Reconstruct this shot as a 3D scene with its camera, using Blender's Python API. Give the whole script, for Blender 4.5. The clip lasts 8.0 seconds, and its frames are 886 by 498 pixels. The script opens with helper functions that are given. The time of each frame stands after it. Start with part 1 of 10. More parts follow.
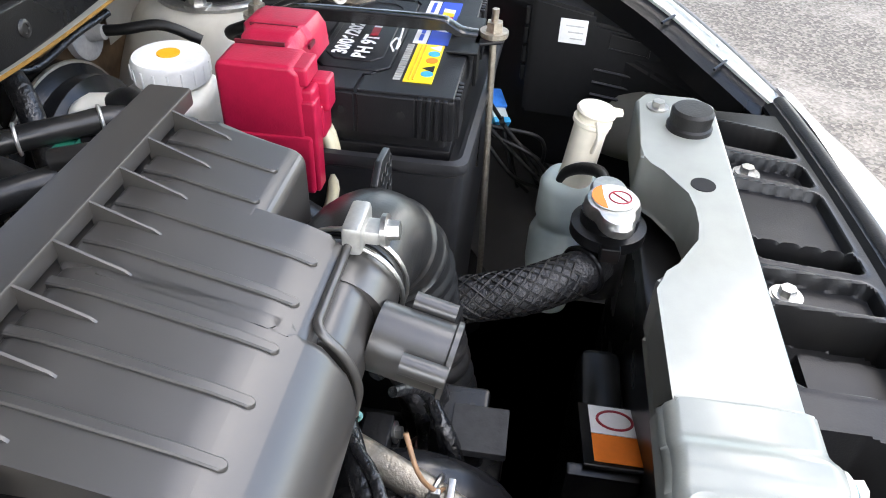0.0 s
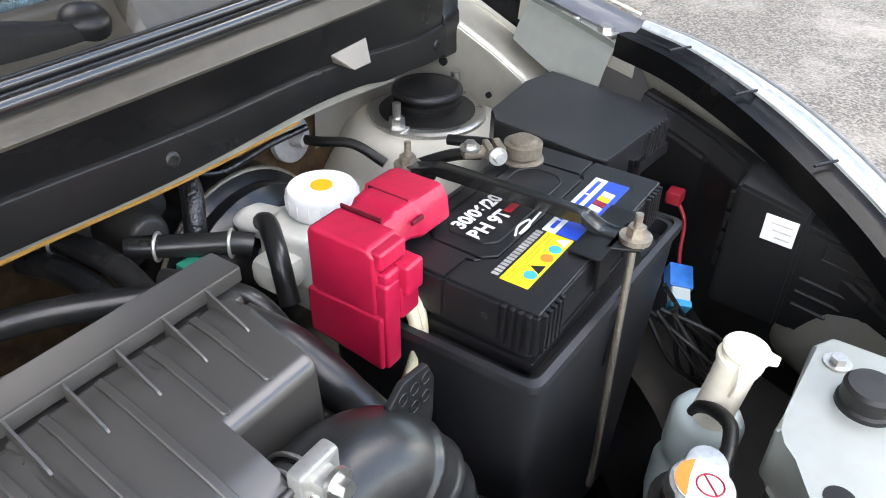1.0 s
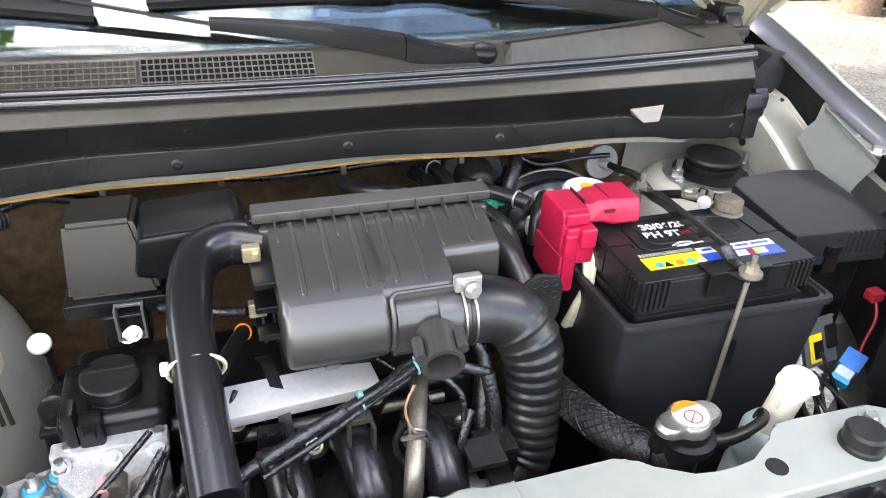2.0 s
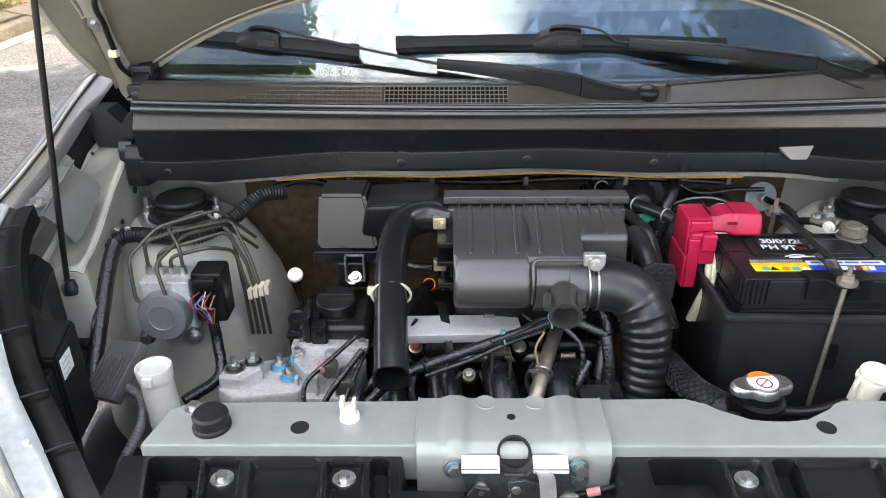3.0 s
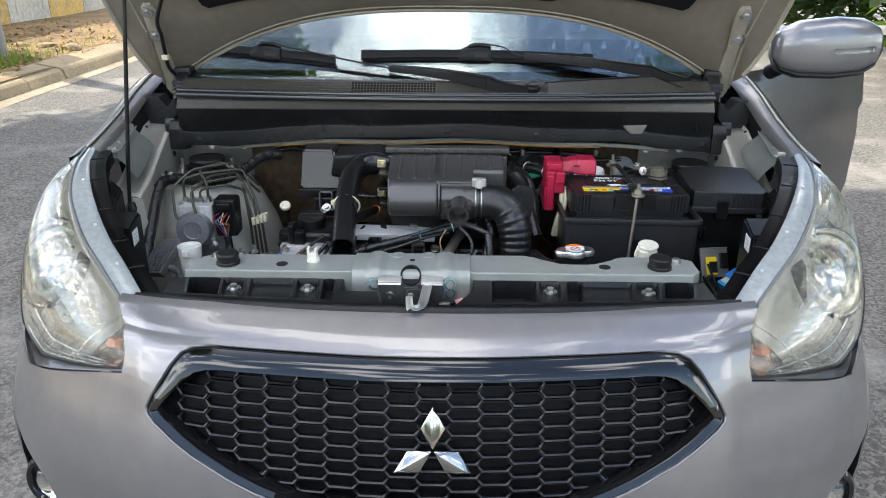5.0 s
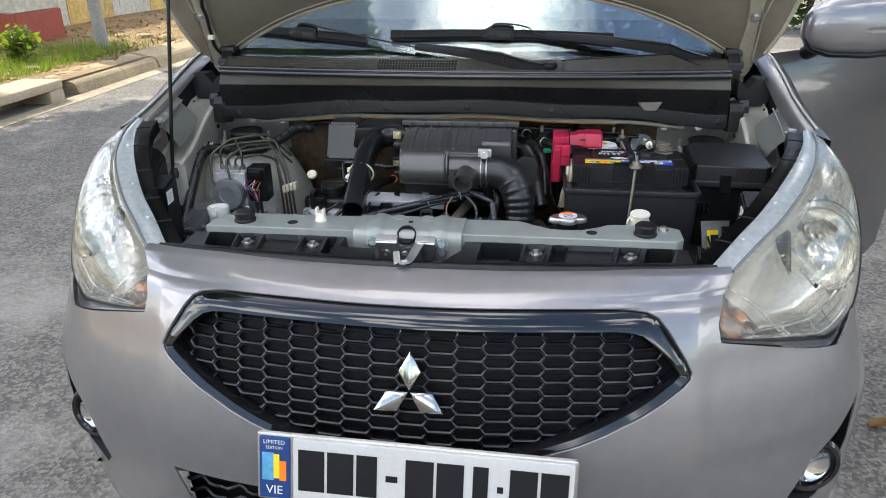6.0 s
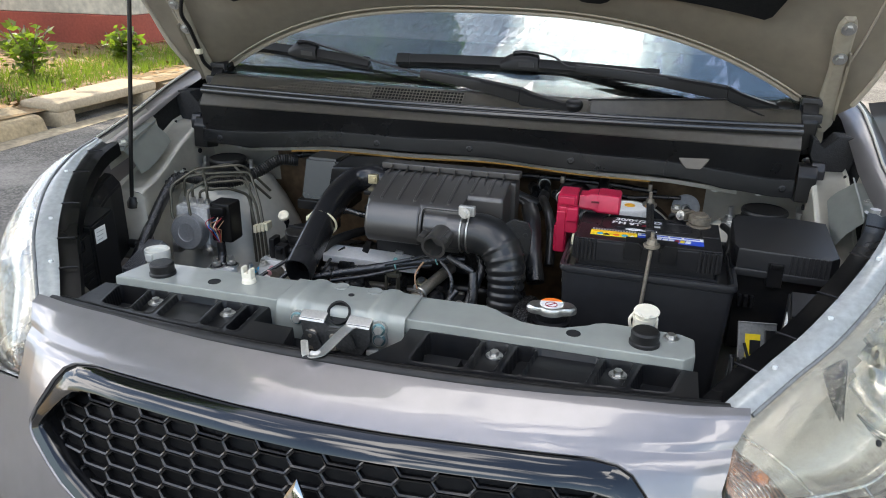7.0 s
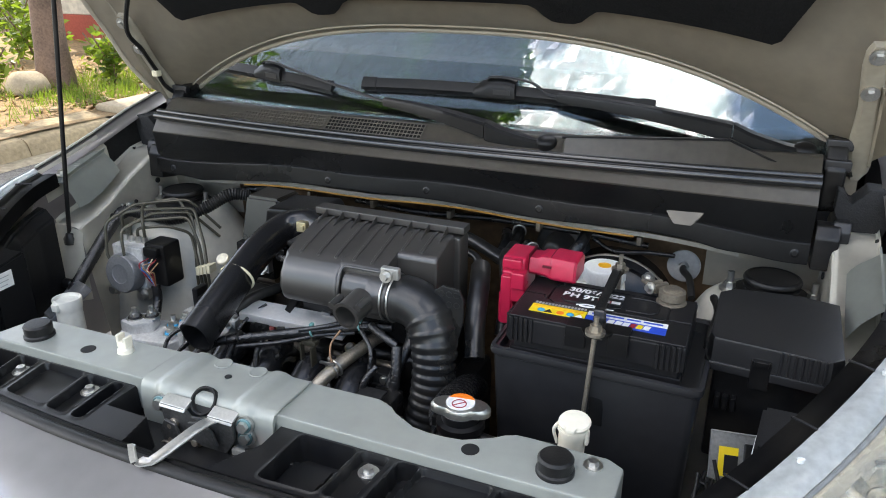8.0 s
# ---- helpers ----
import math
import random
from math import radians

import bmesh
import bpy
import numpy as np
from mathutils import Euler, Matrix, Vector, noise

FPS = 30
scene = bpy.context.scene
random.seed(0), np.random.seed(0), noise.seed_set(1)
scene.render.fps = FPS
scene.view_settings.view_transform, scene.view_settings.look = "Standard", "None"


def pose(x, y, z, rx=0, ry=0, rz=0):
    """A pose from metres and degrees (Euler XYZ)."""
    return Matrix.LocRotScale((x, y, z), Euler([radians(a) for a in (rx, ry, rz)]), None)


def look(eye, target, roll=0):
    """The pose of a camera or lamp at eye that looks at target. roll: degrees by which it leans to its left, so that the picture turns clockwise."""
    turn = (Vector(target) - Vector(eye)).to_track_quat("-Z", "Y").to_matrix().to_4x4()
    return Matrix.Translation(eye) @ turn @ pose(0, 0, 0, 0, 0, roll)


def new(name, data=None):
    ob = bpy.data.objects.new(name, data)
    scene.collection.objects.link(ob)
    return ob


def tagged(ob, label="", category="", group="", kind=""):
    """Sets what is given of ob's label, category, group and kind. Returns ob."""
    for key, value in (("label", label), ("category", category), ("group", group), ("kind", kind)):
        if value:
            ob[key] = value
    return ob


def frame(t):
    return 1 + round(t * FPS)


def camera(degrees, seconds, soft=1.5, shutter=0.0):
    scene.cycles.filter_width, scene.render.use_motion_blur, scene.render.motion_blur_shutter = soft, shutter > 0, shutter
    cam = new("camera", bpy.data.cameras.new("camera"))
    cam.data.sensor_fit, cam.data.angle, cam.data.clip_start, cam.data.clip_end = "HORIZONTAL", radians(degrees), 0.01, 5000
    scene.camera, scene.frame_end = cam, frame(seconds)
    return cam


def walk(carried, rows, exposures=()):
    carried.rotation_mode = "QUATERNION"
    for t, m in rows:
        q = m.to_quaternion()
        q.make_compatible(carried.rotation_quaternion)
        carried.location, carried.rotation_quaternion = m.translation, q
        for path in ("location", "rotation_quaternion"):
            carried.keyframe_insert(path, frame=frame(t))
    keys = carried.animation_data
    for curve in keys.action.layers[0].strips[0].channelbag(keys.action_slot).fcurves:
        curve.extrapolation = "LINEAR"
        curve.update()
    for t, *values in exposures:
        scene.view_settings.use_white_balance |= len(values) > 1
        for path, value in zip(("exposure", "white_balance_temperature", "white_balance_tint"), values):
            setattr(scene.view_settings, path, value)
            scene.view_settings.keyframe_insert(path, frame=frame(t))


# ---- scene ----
cam = camera(61.8, 8.0, soft=1.0)
PATH = [
    (0, (-0.248, 0.359, 1.289), (1.307, 0.537, 0.045), 2.8),
    (0.5, (-0.214, 0.328, 1.307), (1.323, 0.81, 0.122), 1.5),
    (1, (-0.094, 0.252, 1.353), (1.272, 1.162, 0.211), 1.1),
    (1.5, (-0.101, 0.075, 1.417), (0.915, 1.417, 0.337), 2.8),
    (2, (-0.16, -0.152, 1.462), (0.408, 1.464, 0.429), 2.9),
    (2.2, (-0.173, -0.211, 1.475), (0.213, 1.466, 0.457), 2.3),
    (3.3, (-0.082, -0.527, 1.507), (-0.137, 1.279, 0.65), -0.8),
    (3.5, (-0.067, -0.583, 1.508), (-0.12, 1.239, 0.685), -0.8),
    (4, (-0.054, -0.765, 1.523), (-0.065, 1.078, 0.747), -0.1),
    (4.5, (-0.051, -0.941, 1.512), (-0.038, 0.912, 0.759), 0.4),
    (4.7, (-0.029, -0.976, 1.501), (-0.023, 0.877, 0.751), 0.5),
    (5.8, (0.187, -1.132, 1.47), (-0.029, 0.699, 0.695), -1.1),
    (6, (0.203, -1.125, 1.468), (-0.052, 0.702, 0.695), -0.8),
    (6.5, (0.264, -0.963, 1.44), (-0.102, 0.852, 0.682), 0.3),
    (7, (0.381, -0.758, 1.453), (-0.132, 1.03, 0.717), 0.9),
    (7.5, (0.517, -0.613, 1.492), (-0.143, 1.129, 0.765), 0.7),
    (8, (0.551, -0.451, 1.475), (-0.186, 1.256, 0.737), 0.0),
]
walk(cam, [(t, look(eye, target, roll)) for t, eye, target, roll in PATH], [(0, 2.60, 7150, 13), (1.5, 2.86, 7150, 12), (2.0, 2.90, 7250, 13), (2.2, 2.80, 7250, 13), (3.5, 1.94, 6950, 12), (4.5, 1.58, 6700, 9), (6.5, 1.54, 6850, 10), (7.5, 1.71, 6950, 10), (8, 1.83, 7000, 10)])

# ---- light ----
world = bpy.data.worlds.new("sky")
scene.world = world
world.use_nodes = True
SUN_EL, SUN_AZ = radians(50), radians(-60)       # azimuth from +y towards +x


def build_sky():
    nt = world.node_tree
    nt.nodes.clear()
    out = nt.nodes.new("ShaderNodeOutputWorld")
    bg = nt.nodes.new("ShaderNodeBackground")
    sky = nt.nodes.new("ShaderNodeTexSky")
    sky.sky_type, sky.sun_disc = "NISHITA", False
    sky.sun_elevation, sky.sun_rotation = SUN_EL, SUN_AZ
    sky.ozone_density, sky.dust_density = 1.0, 1.2
    tc = nt.nodes.new("ShaderNodeTexCoord")
    mp = nt.nodes.new("ShaderNodeMapping")
    mp.inputs["Scale"].default_value = (1.0, 1.0, 1.5)
    mp.inputs["Location"].default_value = (-2.14, -4.22, -3.37)
    n1 = nt.nodes.new("ShaderNodeTexNoise")
    n1.inputs["Scale"].default_value, n1.inputs["Detail"].default_value, n1.inputs["Roughness"].default_value = 2.9, 10, 0.55
    n1.inputs["Distortion"].default_value = 0.12
    ramp = nt.nodes.new("ShaderNodeValToRGB")
    ramp.color_ramp.elements[0].position, ramp.color_ramp.elements[1].position = 0.53, 0.585
    mix = nt.nodes.new("ShaderNodeMixRGB")
    mix.inputs[2].default_value = (14.5, 14.5, 15.0, 1)
    L = nt.links.new
    L(tc.outputs["Generated"], mp.inputs["Vector"])
    L(mp.outputs["Vector"], n1.inputs["Vector"])
    L(n1.outputs["Fac"], ramp.inputs["Fac"])
    L(ramp.outputs["Color"], mix.inputs[0])
    L(sky.outputs["Color"], mix.inputs[1])
    L(mix.outputs["Color"], bg.inputs["Color"])
    bg.inputs["Strength"].default_value = 0.15
    L(bg.outputs["Background"], out.inputs["Surface"])


build_sky()
sun_data = bpy.data.lights.new("sun", "SUN")
sun_data.energy, sun_data.angle, sun_data.color = 2.3, radians(0.53), (1.0, 0.95, 0.86)
sun = new("sun", sun_data)
sun_way = Vector((math.sin(SUN_AZ) * math.cos(SUN_EL), math.cos(SUN_AZ) * math.cos(SUN_EL), math.sin(SUN_EL)))
sun.matrix_world = look(sun_way * 30, (0, 0, 0))


# ---- materials ----
def material(name, color, rough=0.5, metal=0.0, spread=0.25, scale=30.0, bump=0.0, bump_scale=300.0, coat=0.0, dust=0.0, random_each=0.0, rough_spread=0.12, dust_color=(0.30, 0.27, 0.22), shine=0.5):
    """A procedural surface: base colour with two scales of variation, uneven gloss, fine relief and a little dust."""
    m = bpy.data.materials.new(name)
    m.use_nodes = True
    nt = m.node_tree
    b = nt.nodes["Principled BSDF"]
    L = nt.links.new
    tc = nt.nodes.new("ShaderNodeTexCoord")
    big = nt.nodes.new("ShaderNodeTexNoise")
    big.inputs["Scale"].default_value, big.inputs["Detail"].default_value = scale * 0.25, 5
    small = nt.nodes.new("ShaderNodeTexNoise")
    small.inputs["Scale"].default_value, small.inputs["Detail"].default_value = scale * 4, 4
    L(tc.outputs["Object"], big.inputs["Vector"])
    L(tc.outputs["Object"], small.inputs["Vector"])
    add = nt.nodes.new("ShaderNodeMath")
    add.operation = "ADD"
    L(big.outputs["Fac"], add.inputs[0])
    L(small.outputs["Fac"], add.inputs[1])
    rng = nt.nodes.new("ShaderNodeMapRange")
    rng.inputs["From Min"].default_value, rng.inputs["From Max"].default_value = 0.7, 1.3
    rng.inputs["To Min"].default_value, rng.inputs["To Max"].default_value = 1 - spread, 1 + spread
    L(add.outputs[0], rng.inputs["Value"])
    last = rng.outputs["Result"]
    if random_each:
        oi = nt.nodes.new("ShaderNodeObjectInfo")
        r2 = nt.nodes.new("ShaderNodeMapRange")
        r2.inputs["To Min"].default_value, r2.inputs["To Max"].default_value = 1 - random_each, 1 + random_each
        L(oi.outputs["Random"], r2.inputs["Value"])
        mul = nt.nodes.new("ShaderNodeMath")
        mul.operation = "MULTIPLY"
        L(last, mul.inputs[0])
        L(r2.outputs["Result"], mul.inputs[1])
        last = mul.outputs[0]
    tint = nt.nodes.new("ShaderNodeVectorMath")
    tint.operation = "SCALE"
    tint.inputs[0].default_value = color
    L(last, tint.inputs["Scale"])
    col = tint.outputs["Vector"]
    if dust:
        geo = nt.nodes.new("ShaderNodeTexNoise")
        geo.inputs["Scale"].default_value, geo.inputs["Detail"].default_value = scale * 0.6, 8
        L(tc.outputs["Object"], geo.inputs["Vector"])
        dr = nt.nodes.new("ShaderNodeMapRange")
        dr.inputs["From Min"].default_value, dr.inputs["From Max"].default_value, dr.inputs["To Max"].default_value = 0.45, 0.75, dust
        L(geo.outputs["Fac"], dr.inputs["Value"])
        mx = nt.nodes.new("ShaderNodeMixRGB")
        mx.inputs[2].default_value = (*dust_color, 1)
        L(dr.outputs["Result"], mx.inputs[0])
        L(col, mx.inputs[1])
        col = mx.outputs["Color"]
    L(col, b.inputs["Base Color"])
    rr = nt.nodes.new("ShaderNodeMapRange")
    rr.inputs["To Min"].default_value, rr.inputs["To Max"].default_value = max(0.02, rough - rough_spread), min(1, rough + rough_spread)
    L(big.outputs["Fac"], rr.inputs["Value"])
    L(rr.outputs["Result"], b.inputs["Roughness"])
    b.inputs["Metallic"].default_value = metal
    b.inputs["Specular IOR Level"].default_value = shine
    if coat:
        b.inputs["Coat Weight"].default_value, b.inputs["Coat Roughness"].default_value = coat, 0.04
    if bump:
        n = nt.nodes.new("ShaderNodeTexNoise")
        n.inputs["Scale"].default_value, n.inputs["Detail"].default_value = bump_scale, 3
        L(tc.outputs["Object"], n.inputs["Vector"])
        bp = nt.nodes.new("ShaderNodeBump")
        bp.inputs["Strength"].default_value, bp.inputs["Distance"].default_value = bump, 0.002
        L(n.outputs["Fac"], bp.inputs["Height"])
        L(bp.outputs["Normal"], b.inputs["Normal"])
    return m


def clear_material(name, color, rough=0.0, ior=1.5, clear=1.0):
    m = bpy.data.materials.new(name)
    m.use_nodes = True
    b = m.node_tree.nodes["Principled BSDF"]
    b.inputs["Base Color"].default_value = (*color, 1)
    b.inputs["Roughness"].default_value, b.inputs["IOR"].default_value = rough, ior
    b.inputs["Transmission Weight"].default_value = clear
    return m


M_PAINT = material("titanium grey metallic paint", (0.245, 0.235, 0.237), 0.36, 0.65, 0.06, 8, 0.05, 1500, coat=1.0, rough_spread=0.05)
M_BAY = material("pale grey green bay paint", (0.30, 0.315, 0.285), 0.38, 0.15, 0.07, 12, 0.05, 900, coat=0.25, dust=0.12)
M_APRON = material("grey bay apron paint", (0.47, 0.45, 0.385), 0.4, 0.1, 0.1, 12, 0.05, 900, coat=0.2, dust=0.2)
M_HOOD = material("beige grey hood inner paint", (0.40, 0.35, 0.27), 0.4, 0.1, 0.08, 10, 0.05, 900, coat=0.2, dust=0.1)
M_BLACK = material("black moulded plastic", (0.0055, 0.0055, 0.006), 0.30, 0, 0.25, 25, 0.08, 700, dust=0.05, shine=0.35)
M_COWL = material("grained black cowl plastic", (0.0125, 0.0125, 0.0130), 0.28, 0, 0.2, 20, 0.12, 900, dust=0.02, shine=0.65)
# same plastic as M_COWL; skylight on upturned faces is put into the paler colour
M_COWLTOP = material("black cowl plastic paled for skylit faces", (0.100, 0.089, 0.070), 0.33, 0, 0.15, 20, 0.12, 900, dust=0.06, shine=1.0)
M_HOODARM = material("drab beige hinge paint", (0.36, 0.32, 0.245), 0.4, 0.1, 0.1, 20, 0.05, 900, coat=0.2)
M_AIR = material("satin black airbox plastic", (0.040, 0.037, 0.0335), 0.34, 0, 0.08, 12, 0.02, 1800, shine=1.0, rough_spread=0.05)
M_SHIELD = material("dull black shield plastic", (0.007, 0.0074, 0.0085), 0.34, 0, 0.25, 18, 0.1, 700, dust=0.04, shine=0.35)
M_BATTERY = material("dark grey battery plastic", (0.009, 0.009, 0.0102), 0.36, 0, 0.2, 20, 0.2, 900, dust=0.025, shine=0.34)
M_RUBBER = material("black rubber", (0.008, 0.008, 0.008), 0.42, 0, 0.3, 40, 0.15, 500, dust=0.04, shine=0.35)
M_SEAL = material("glossy rubber seal", (0.014, 0.014, 0.0145), 0.22, 0, 0.2, 30, 0.05, 500, shine=0.9)
M_GLOSS = material("piano black trim", (0.006, 0.006, 0.0065), 0.08, 0, 0.1, 10, coat=0.45, rough_spread=0.03)
M_GRILLE = material("matt black grille plastic", (0.009, 0.009, 0.0098), 0.4, 0, 0.2, 30, 0.1, 800, shine=0.35)
M_RED = material("crimson terminal cover plastic", (0.42, 0.010, 0.045), 0.36, 0, 0.1, 25, 0.15, 600)
M_WHITE = material("milky white plastic", (0.72, 0.71, 0.64), 0.4, 0, 0.06, 25, 0.05, 600)
M_CREAM = material("yellowed nylon plastic", (0.66, 0.60, 0.42), 0.45, 0, 0.1, 40)
M_STEEL = material("zinc plated steel", (0.55, 0.54, 0.51), 0.32, 0.95, 0.15, 60, 0.1, 900)
M_ALU = material("cast aluminium", (0.60, 0.595, 0.575), 0.42, 0.4, 0.2, 50, 0.4, 500)
M_CHROME = material("chrome", (0.85, 0.85, 0.86), 0.06, 1.0, 0.03, 20, rough_spread=0.03)
M_RUST = material("browned heat shield", (0.15, 0.098, 0.055), 0.45, 0.2, 0.5, 14, 0.5, 60, dust=0.25, dust_color=(0.19, 0.14, 0.085))
M_FELT = material("black hood insulation felt", (0.009, 0.009, 0.009), 0.9, 0, 0.4, 40, 0.8, 300)
M_DARK = material("grimy dark engine metal", (0.02, 0.02, 0.02), 0.55, 0.3, 0.5, 30, 0.4, 120)
M_YELLOW = material("yellow label print", (0.85, 0.62, 0.02), 0.35, 0, 0.05, 60)
M_BLUE = material("blue label print", (0.02, 0.07, 0.50), 0.35, 0, 0.05, 60)
M_PAPER = material("white label paper", (0.75, 0.75, 0.73), 0.5, 0, 0.05, 60)
M_ORANGE = material("orange print", (0.85, 0.20, 0.02), 0.4, 0, 0.05, 60)
M_GLASS = clear_material("windscreen glass", (0.78, 0.88, 0.88), 0.0, 1.55)
M_LENS = clear_material("clear headlight lens", (0.975, 0.965, 0.92), 0.02, 1.25, 0.985)
def asphalt_material():
    """Worn asphalt: pale stone chips in dark binder, with dusty cement-stained patches."""
    m = material("worn asphalt", (0.10, 0.09, 0.076), 0.88, 0, 0.4, 20, 0.0)
    nt = m.node_tree
    L = nt.links.new
    b = nt.nodes["Principled BSDF"]
    tc = nt.nodes.new("ShaderNodeTexCoord")
    chips = nt.nodes.new("ShaderNodeTexVoronoi")
    chips.inputs["Scale"].default_value = 85
    tone = nt.nodes.new("ShaderNodeValToRGB")
    tone.color_ramp.elements[0].position, tone.color_ramp.elements[1].position = 0.25, 0.95
    tone.color_ramp.elements[0].color, tone.color_ramp.elements[1].color = (0.085, 0.077, 0.066, 1), (0.215, 0.197, 0.168, 1)
    grey = nt.nodes.new("ShaderNodeSeparateColor")
    area = nt.nodes.new("ShaderNodeTexNoise")
    area.inputs["Scale"].default_value, area.inputs["Detail"].default_value, area.inputs["Roughness"].default_value = 1.1, 9, 0.68
    mask = nt.nodes.new("ShaderNodeValToRGB")
    mask.color_ramp.elements[0].position, mask.color_ramp.elements[1].position = 0.50, 0.64
    mix = nt.nodes.new("ShaderNodeMixRGB")
    mix.inputs[2].default_value = (0.33, 0.305, 0.265, 1)
    half = nt.nodes.new("ShaderNodeMath")
    half.operation = "MULTIPLY"
    half.inputs[1].default_value = 0.62
    bump = nt.nodes.new("ShaderNodeBump")
    bump.inputs["Strength"].default_value, bump.inputs["Distance"].default_value = 0.7, 0.004
    for n in (chips, area):
        L(tc.outputs["Object"], n.inputs["Vector"])
    L(chips.outputs["Color"], grey.inputs["Color"])
    L(grey.outputs["Red"], tone.inputs["Fac"])
    L(area.outputs["Fac"], mask.inputs["Fac"])
    L(mask.outputs["Color"], half.inputs[0])
    L(half.outputs["Value"], mix.inputs[0])
    L(tone.outputs["Color"], mix.inputs[1])
    L(mix.outputs["Color"], b.inputs["Base Color"])
    L(chips.outputs["Distance"], bump.inputs["Height"])
    L(bump.outputs["Normal"], b.inputs["Normal"])
    return m


M_ASPHALT = asphalt_material()
M_KERB = material("old concrete kerb", (0.36, 0.275, 0.16), 0.9, 0, 0.3, 8, 0.8, 60, random_each=0.1)
M_DIRT = material("dry litter covered soil", (0.235, 0.155, 0.07), 0.95, 0, 0.5, 6, 0.9, 30)
def leaf_material(name, color):
    """Leaves that also let light through."""
    m = material(name, color, 0.45, 0, 0.35, 6)
    nt = m.node_tree
    out, b = nt.nodes["Material Output"], nt.nodes["Principled BSDF"]
    tr = nt.nodes.new("ShaderNodeBsdfTranslucent")
    tr.inputs["Color"].default_value = (color[0] * 3.0, color[1] * 3.0, color[2] * 1.2, 1)
    mix = nt.nodes.new("ShaderNodeMixShader")
    mix.inputs[0].default_value = 0.5
    nt.links.new(b.outputs["BSDF"], mix.inputs[1])
    nt.links.new(tr.outputs["BSDF"], mix.inputs[2])
    nt.links.new(mix.outputs["Shader"], out.inputs["Surface"])
    return m


M_LEAF = leaf_material("green leaves", (0.07, 0.13, 0.022))
M_LEAFDARK = leaf_material("dark hedge leaves", (0.030, 0.058, 0.014))
M_BARK = material("reddish brown bark", (0.19, 0.125, 0.09), 0.9, 0, 0.4, 12, 0.9, 40)
M_WALL = material("weathered cream wall", (0.50, 0.46, 0.38), 0.9, 0, 0.3, 3, 0.4, 30)
M_BADGE = material("aged badge chrome", (0.52, 0.50, 0.46), 0.14, 1.0, 0.08, 40)
M_PLATEFACE = material("grey white reflective plate sheet", (0.55, 0.535, 0.50), 0.45, 0, 0.05, 30)
M_GRILLEBACK = material("dark grey grille panel plastic", (0.006, 0.006, 0.0068), 0.42, 0, 0.2, 30, 0.1, 800, shine=0.2)
M_CELL = material("satin black honeycomb plastic", (0.006, 0.006, 0.0066), 0.28, 0, 0.2, 30, 0.05, 800, shine=0.55)
M_TAGBLUE = material("deep blue tag print", (0.012, 0.045, 0.17), 0.35, 0, 0.05, 60)
M_SKYPRINT = material("pale blue print", (0.10, 0.35, 0.55), 0.4)
M_SILVER = material("satin silver lacquer", (0.47, 0.455, 0.40), 0.34, 0.35, 0.05, 20)
M_BOWL = material("bright vacuum metallised plastic", (0.78, 0.755, 0.68), 0.12, 0.92, 0.04, 20, rough_spread=0.04)
M_SMOKE = material("smoky grey clear plastic", (0.10, 0.10, 0.095), 0.2, 0, 0.1, 30)
M_ROSE = material("rosy amber reflector plastic", (0.70, 0.42, 0.30), 0.25, 0.3, 0.15, 60)
M_AMBER = material("amber glass", (0.75, 0.28, 0.10), 0.2)
M_STRIP = material("clear pale aqua lens flange", (0.66, 0.69, 0.675), 0.2, 0.08, 0.15, 25, 0.12, 60, coat=0.5)
M_RUBBERGREY = material("mid grey sealing rubber", (0.16, 0.17, 0.17), 0.5)
M_VOID = material("unlit vent cavity plastic", (0.004, 0.004, 0.004), 0.8)
M_OCHRE = material("ochre foam", (0.32, 0.165, 0.03), 0.8, 0, 0.2, 40)
M_TRAY = material("blue black tray plastic", (0.017, 0.0175, 0.0195), 0.34, 0, 0.2, 15, 0.12, 700, dust=0.02, shine=0.55)
M_DARKRED = material("shadowy red seam plastic", (0.10, 0.004, 0.012), 0.5)
M_PRINTGREY = material("pale grey print", (0.32, 0.32, 0.30), 0.5)
M_YPRINT = material("orange yellow print", (0.80, 0.40, 0.02), 0.4)
M_BLUE2 = material("light blue print", (0.03, 0.35, 0.62), 0.4, 0, 0.05, 60)
M_LEAD = material("dull grey brown lead", (0.17, 0.145, 0.11), 0.6, 0.45, 0.3, 80, 0.4, 400)
M_DULLSTEEL = material("tarnished steel", (0.36, 0.32, 0.26), 0.42, 0.85, 0.25, 80, 0.3, 600)
M_GLOSSBAR = material("glossy black enamel", (0.012, 0.012, 0.012), 0.2, 0, 0.1, 40)
M_FUSE = material("grained black box plastic", (0.0145, 0.0145, 0.0155), 0.38, 0, 0.2, 25, 0.15, 900, shine=0.5)
M_BRASS = material("yellow passivated steel", (0.62, 0.54, 0.34), 0.35, 0.8, 0.15, 80)
M_HOSE = material("satin black moulded rubber", (0.013, 0.0133, 0.0137), 0.30, 0, 0.25, 30, 0.08, 500, dust=0.06)
M_LUG = material("pale zinc", (0.52, 0.515, 0.48), 0.36, 0.7, 0.12, 80)
M_BROWNBLACK = material("brownish black plastic", (0.015, 0.0125, 0.0095), 0.28, 0, 0.2, 20, 0.06, 700, shine=0.7)
M_GLOSSDUCT = material("slightly glossy black duct plastic", (0.012, 0.012, 0.013), 0.25, 0, 0.2, 20, 0.05, 600)
M_MOTOR = material("grey passivated motor can", (0.30, 0.305, 0.31), 0.4, 0.6, 0.12, 60)
M_COPPER = material("tan wire", (0.30, 0.17, 0.09), 0.45)
M_TAPE = material("glossy black loom tape", (0.011, 0.011, 0.0115), 0.27, 0, 0.4, 50, 0.8, 240, shine=0.8)
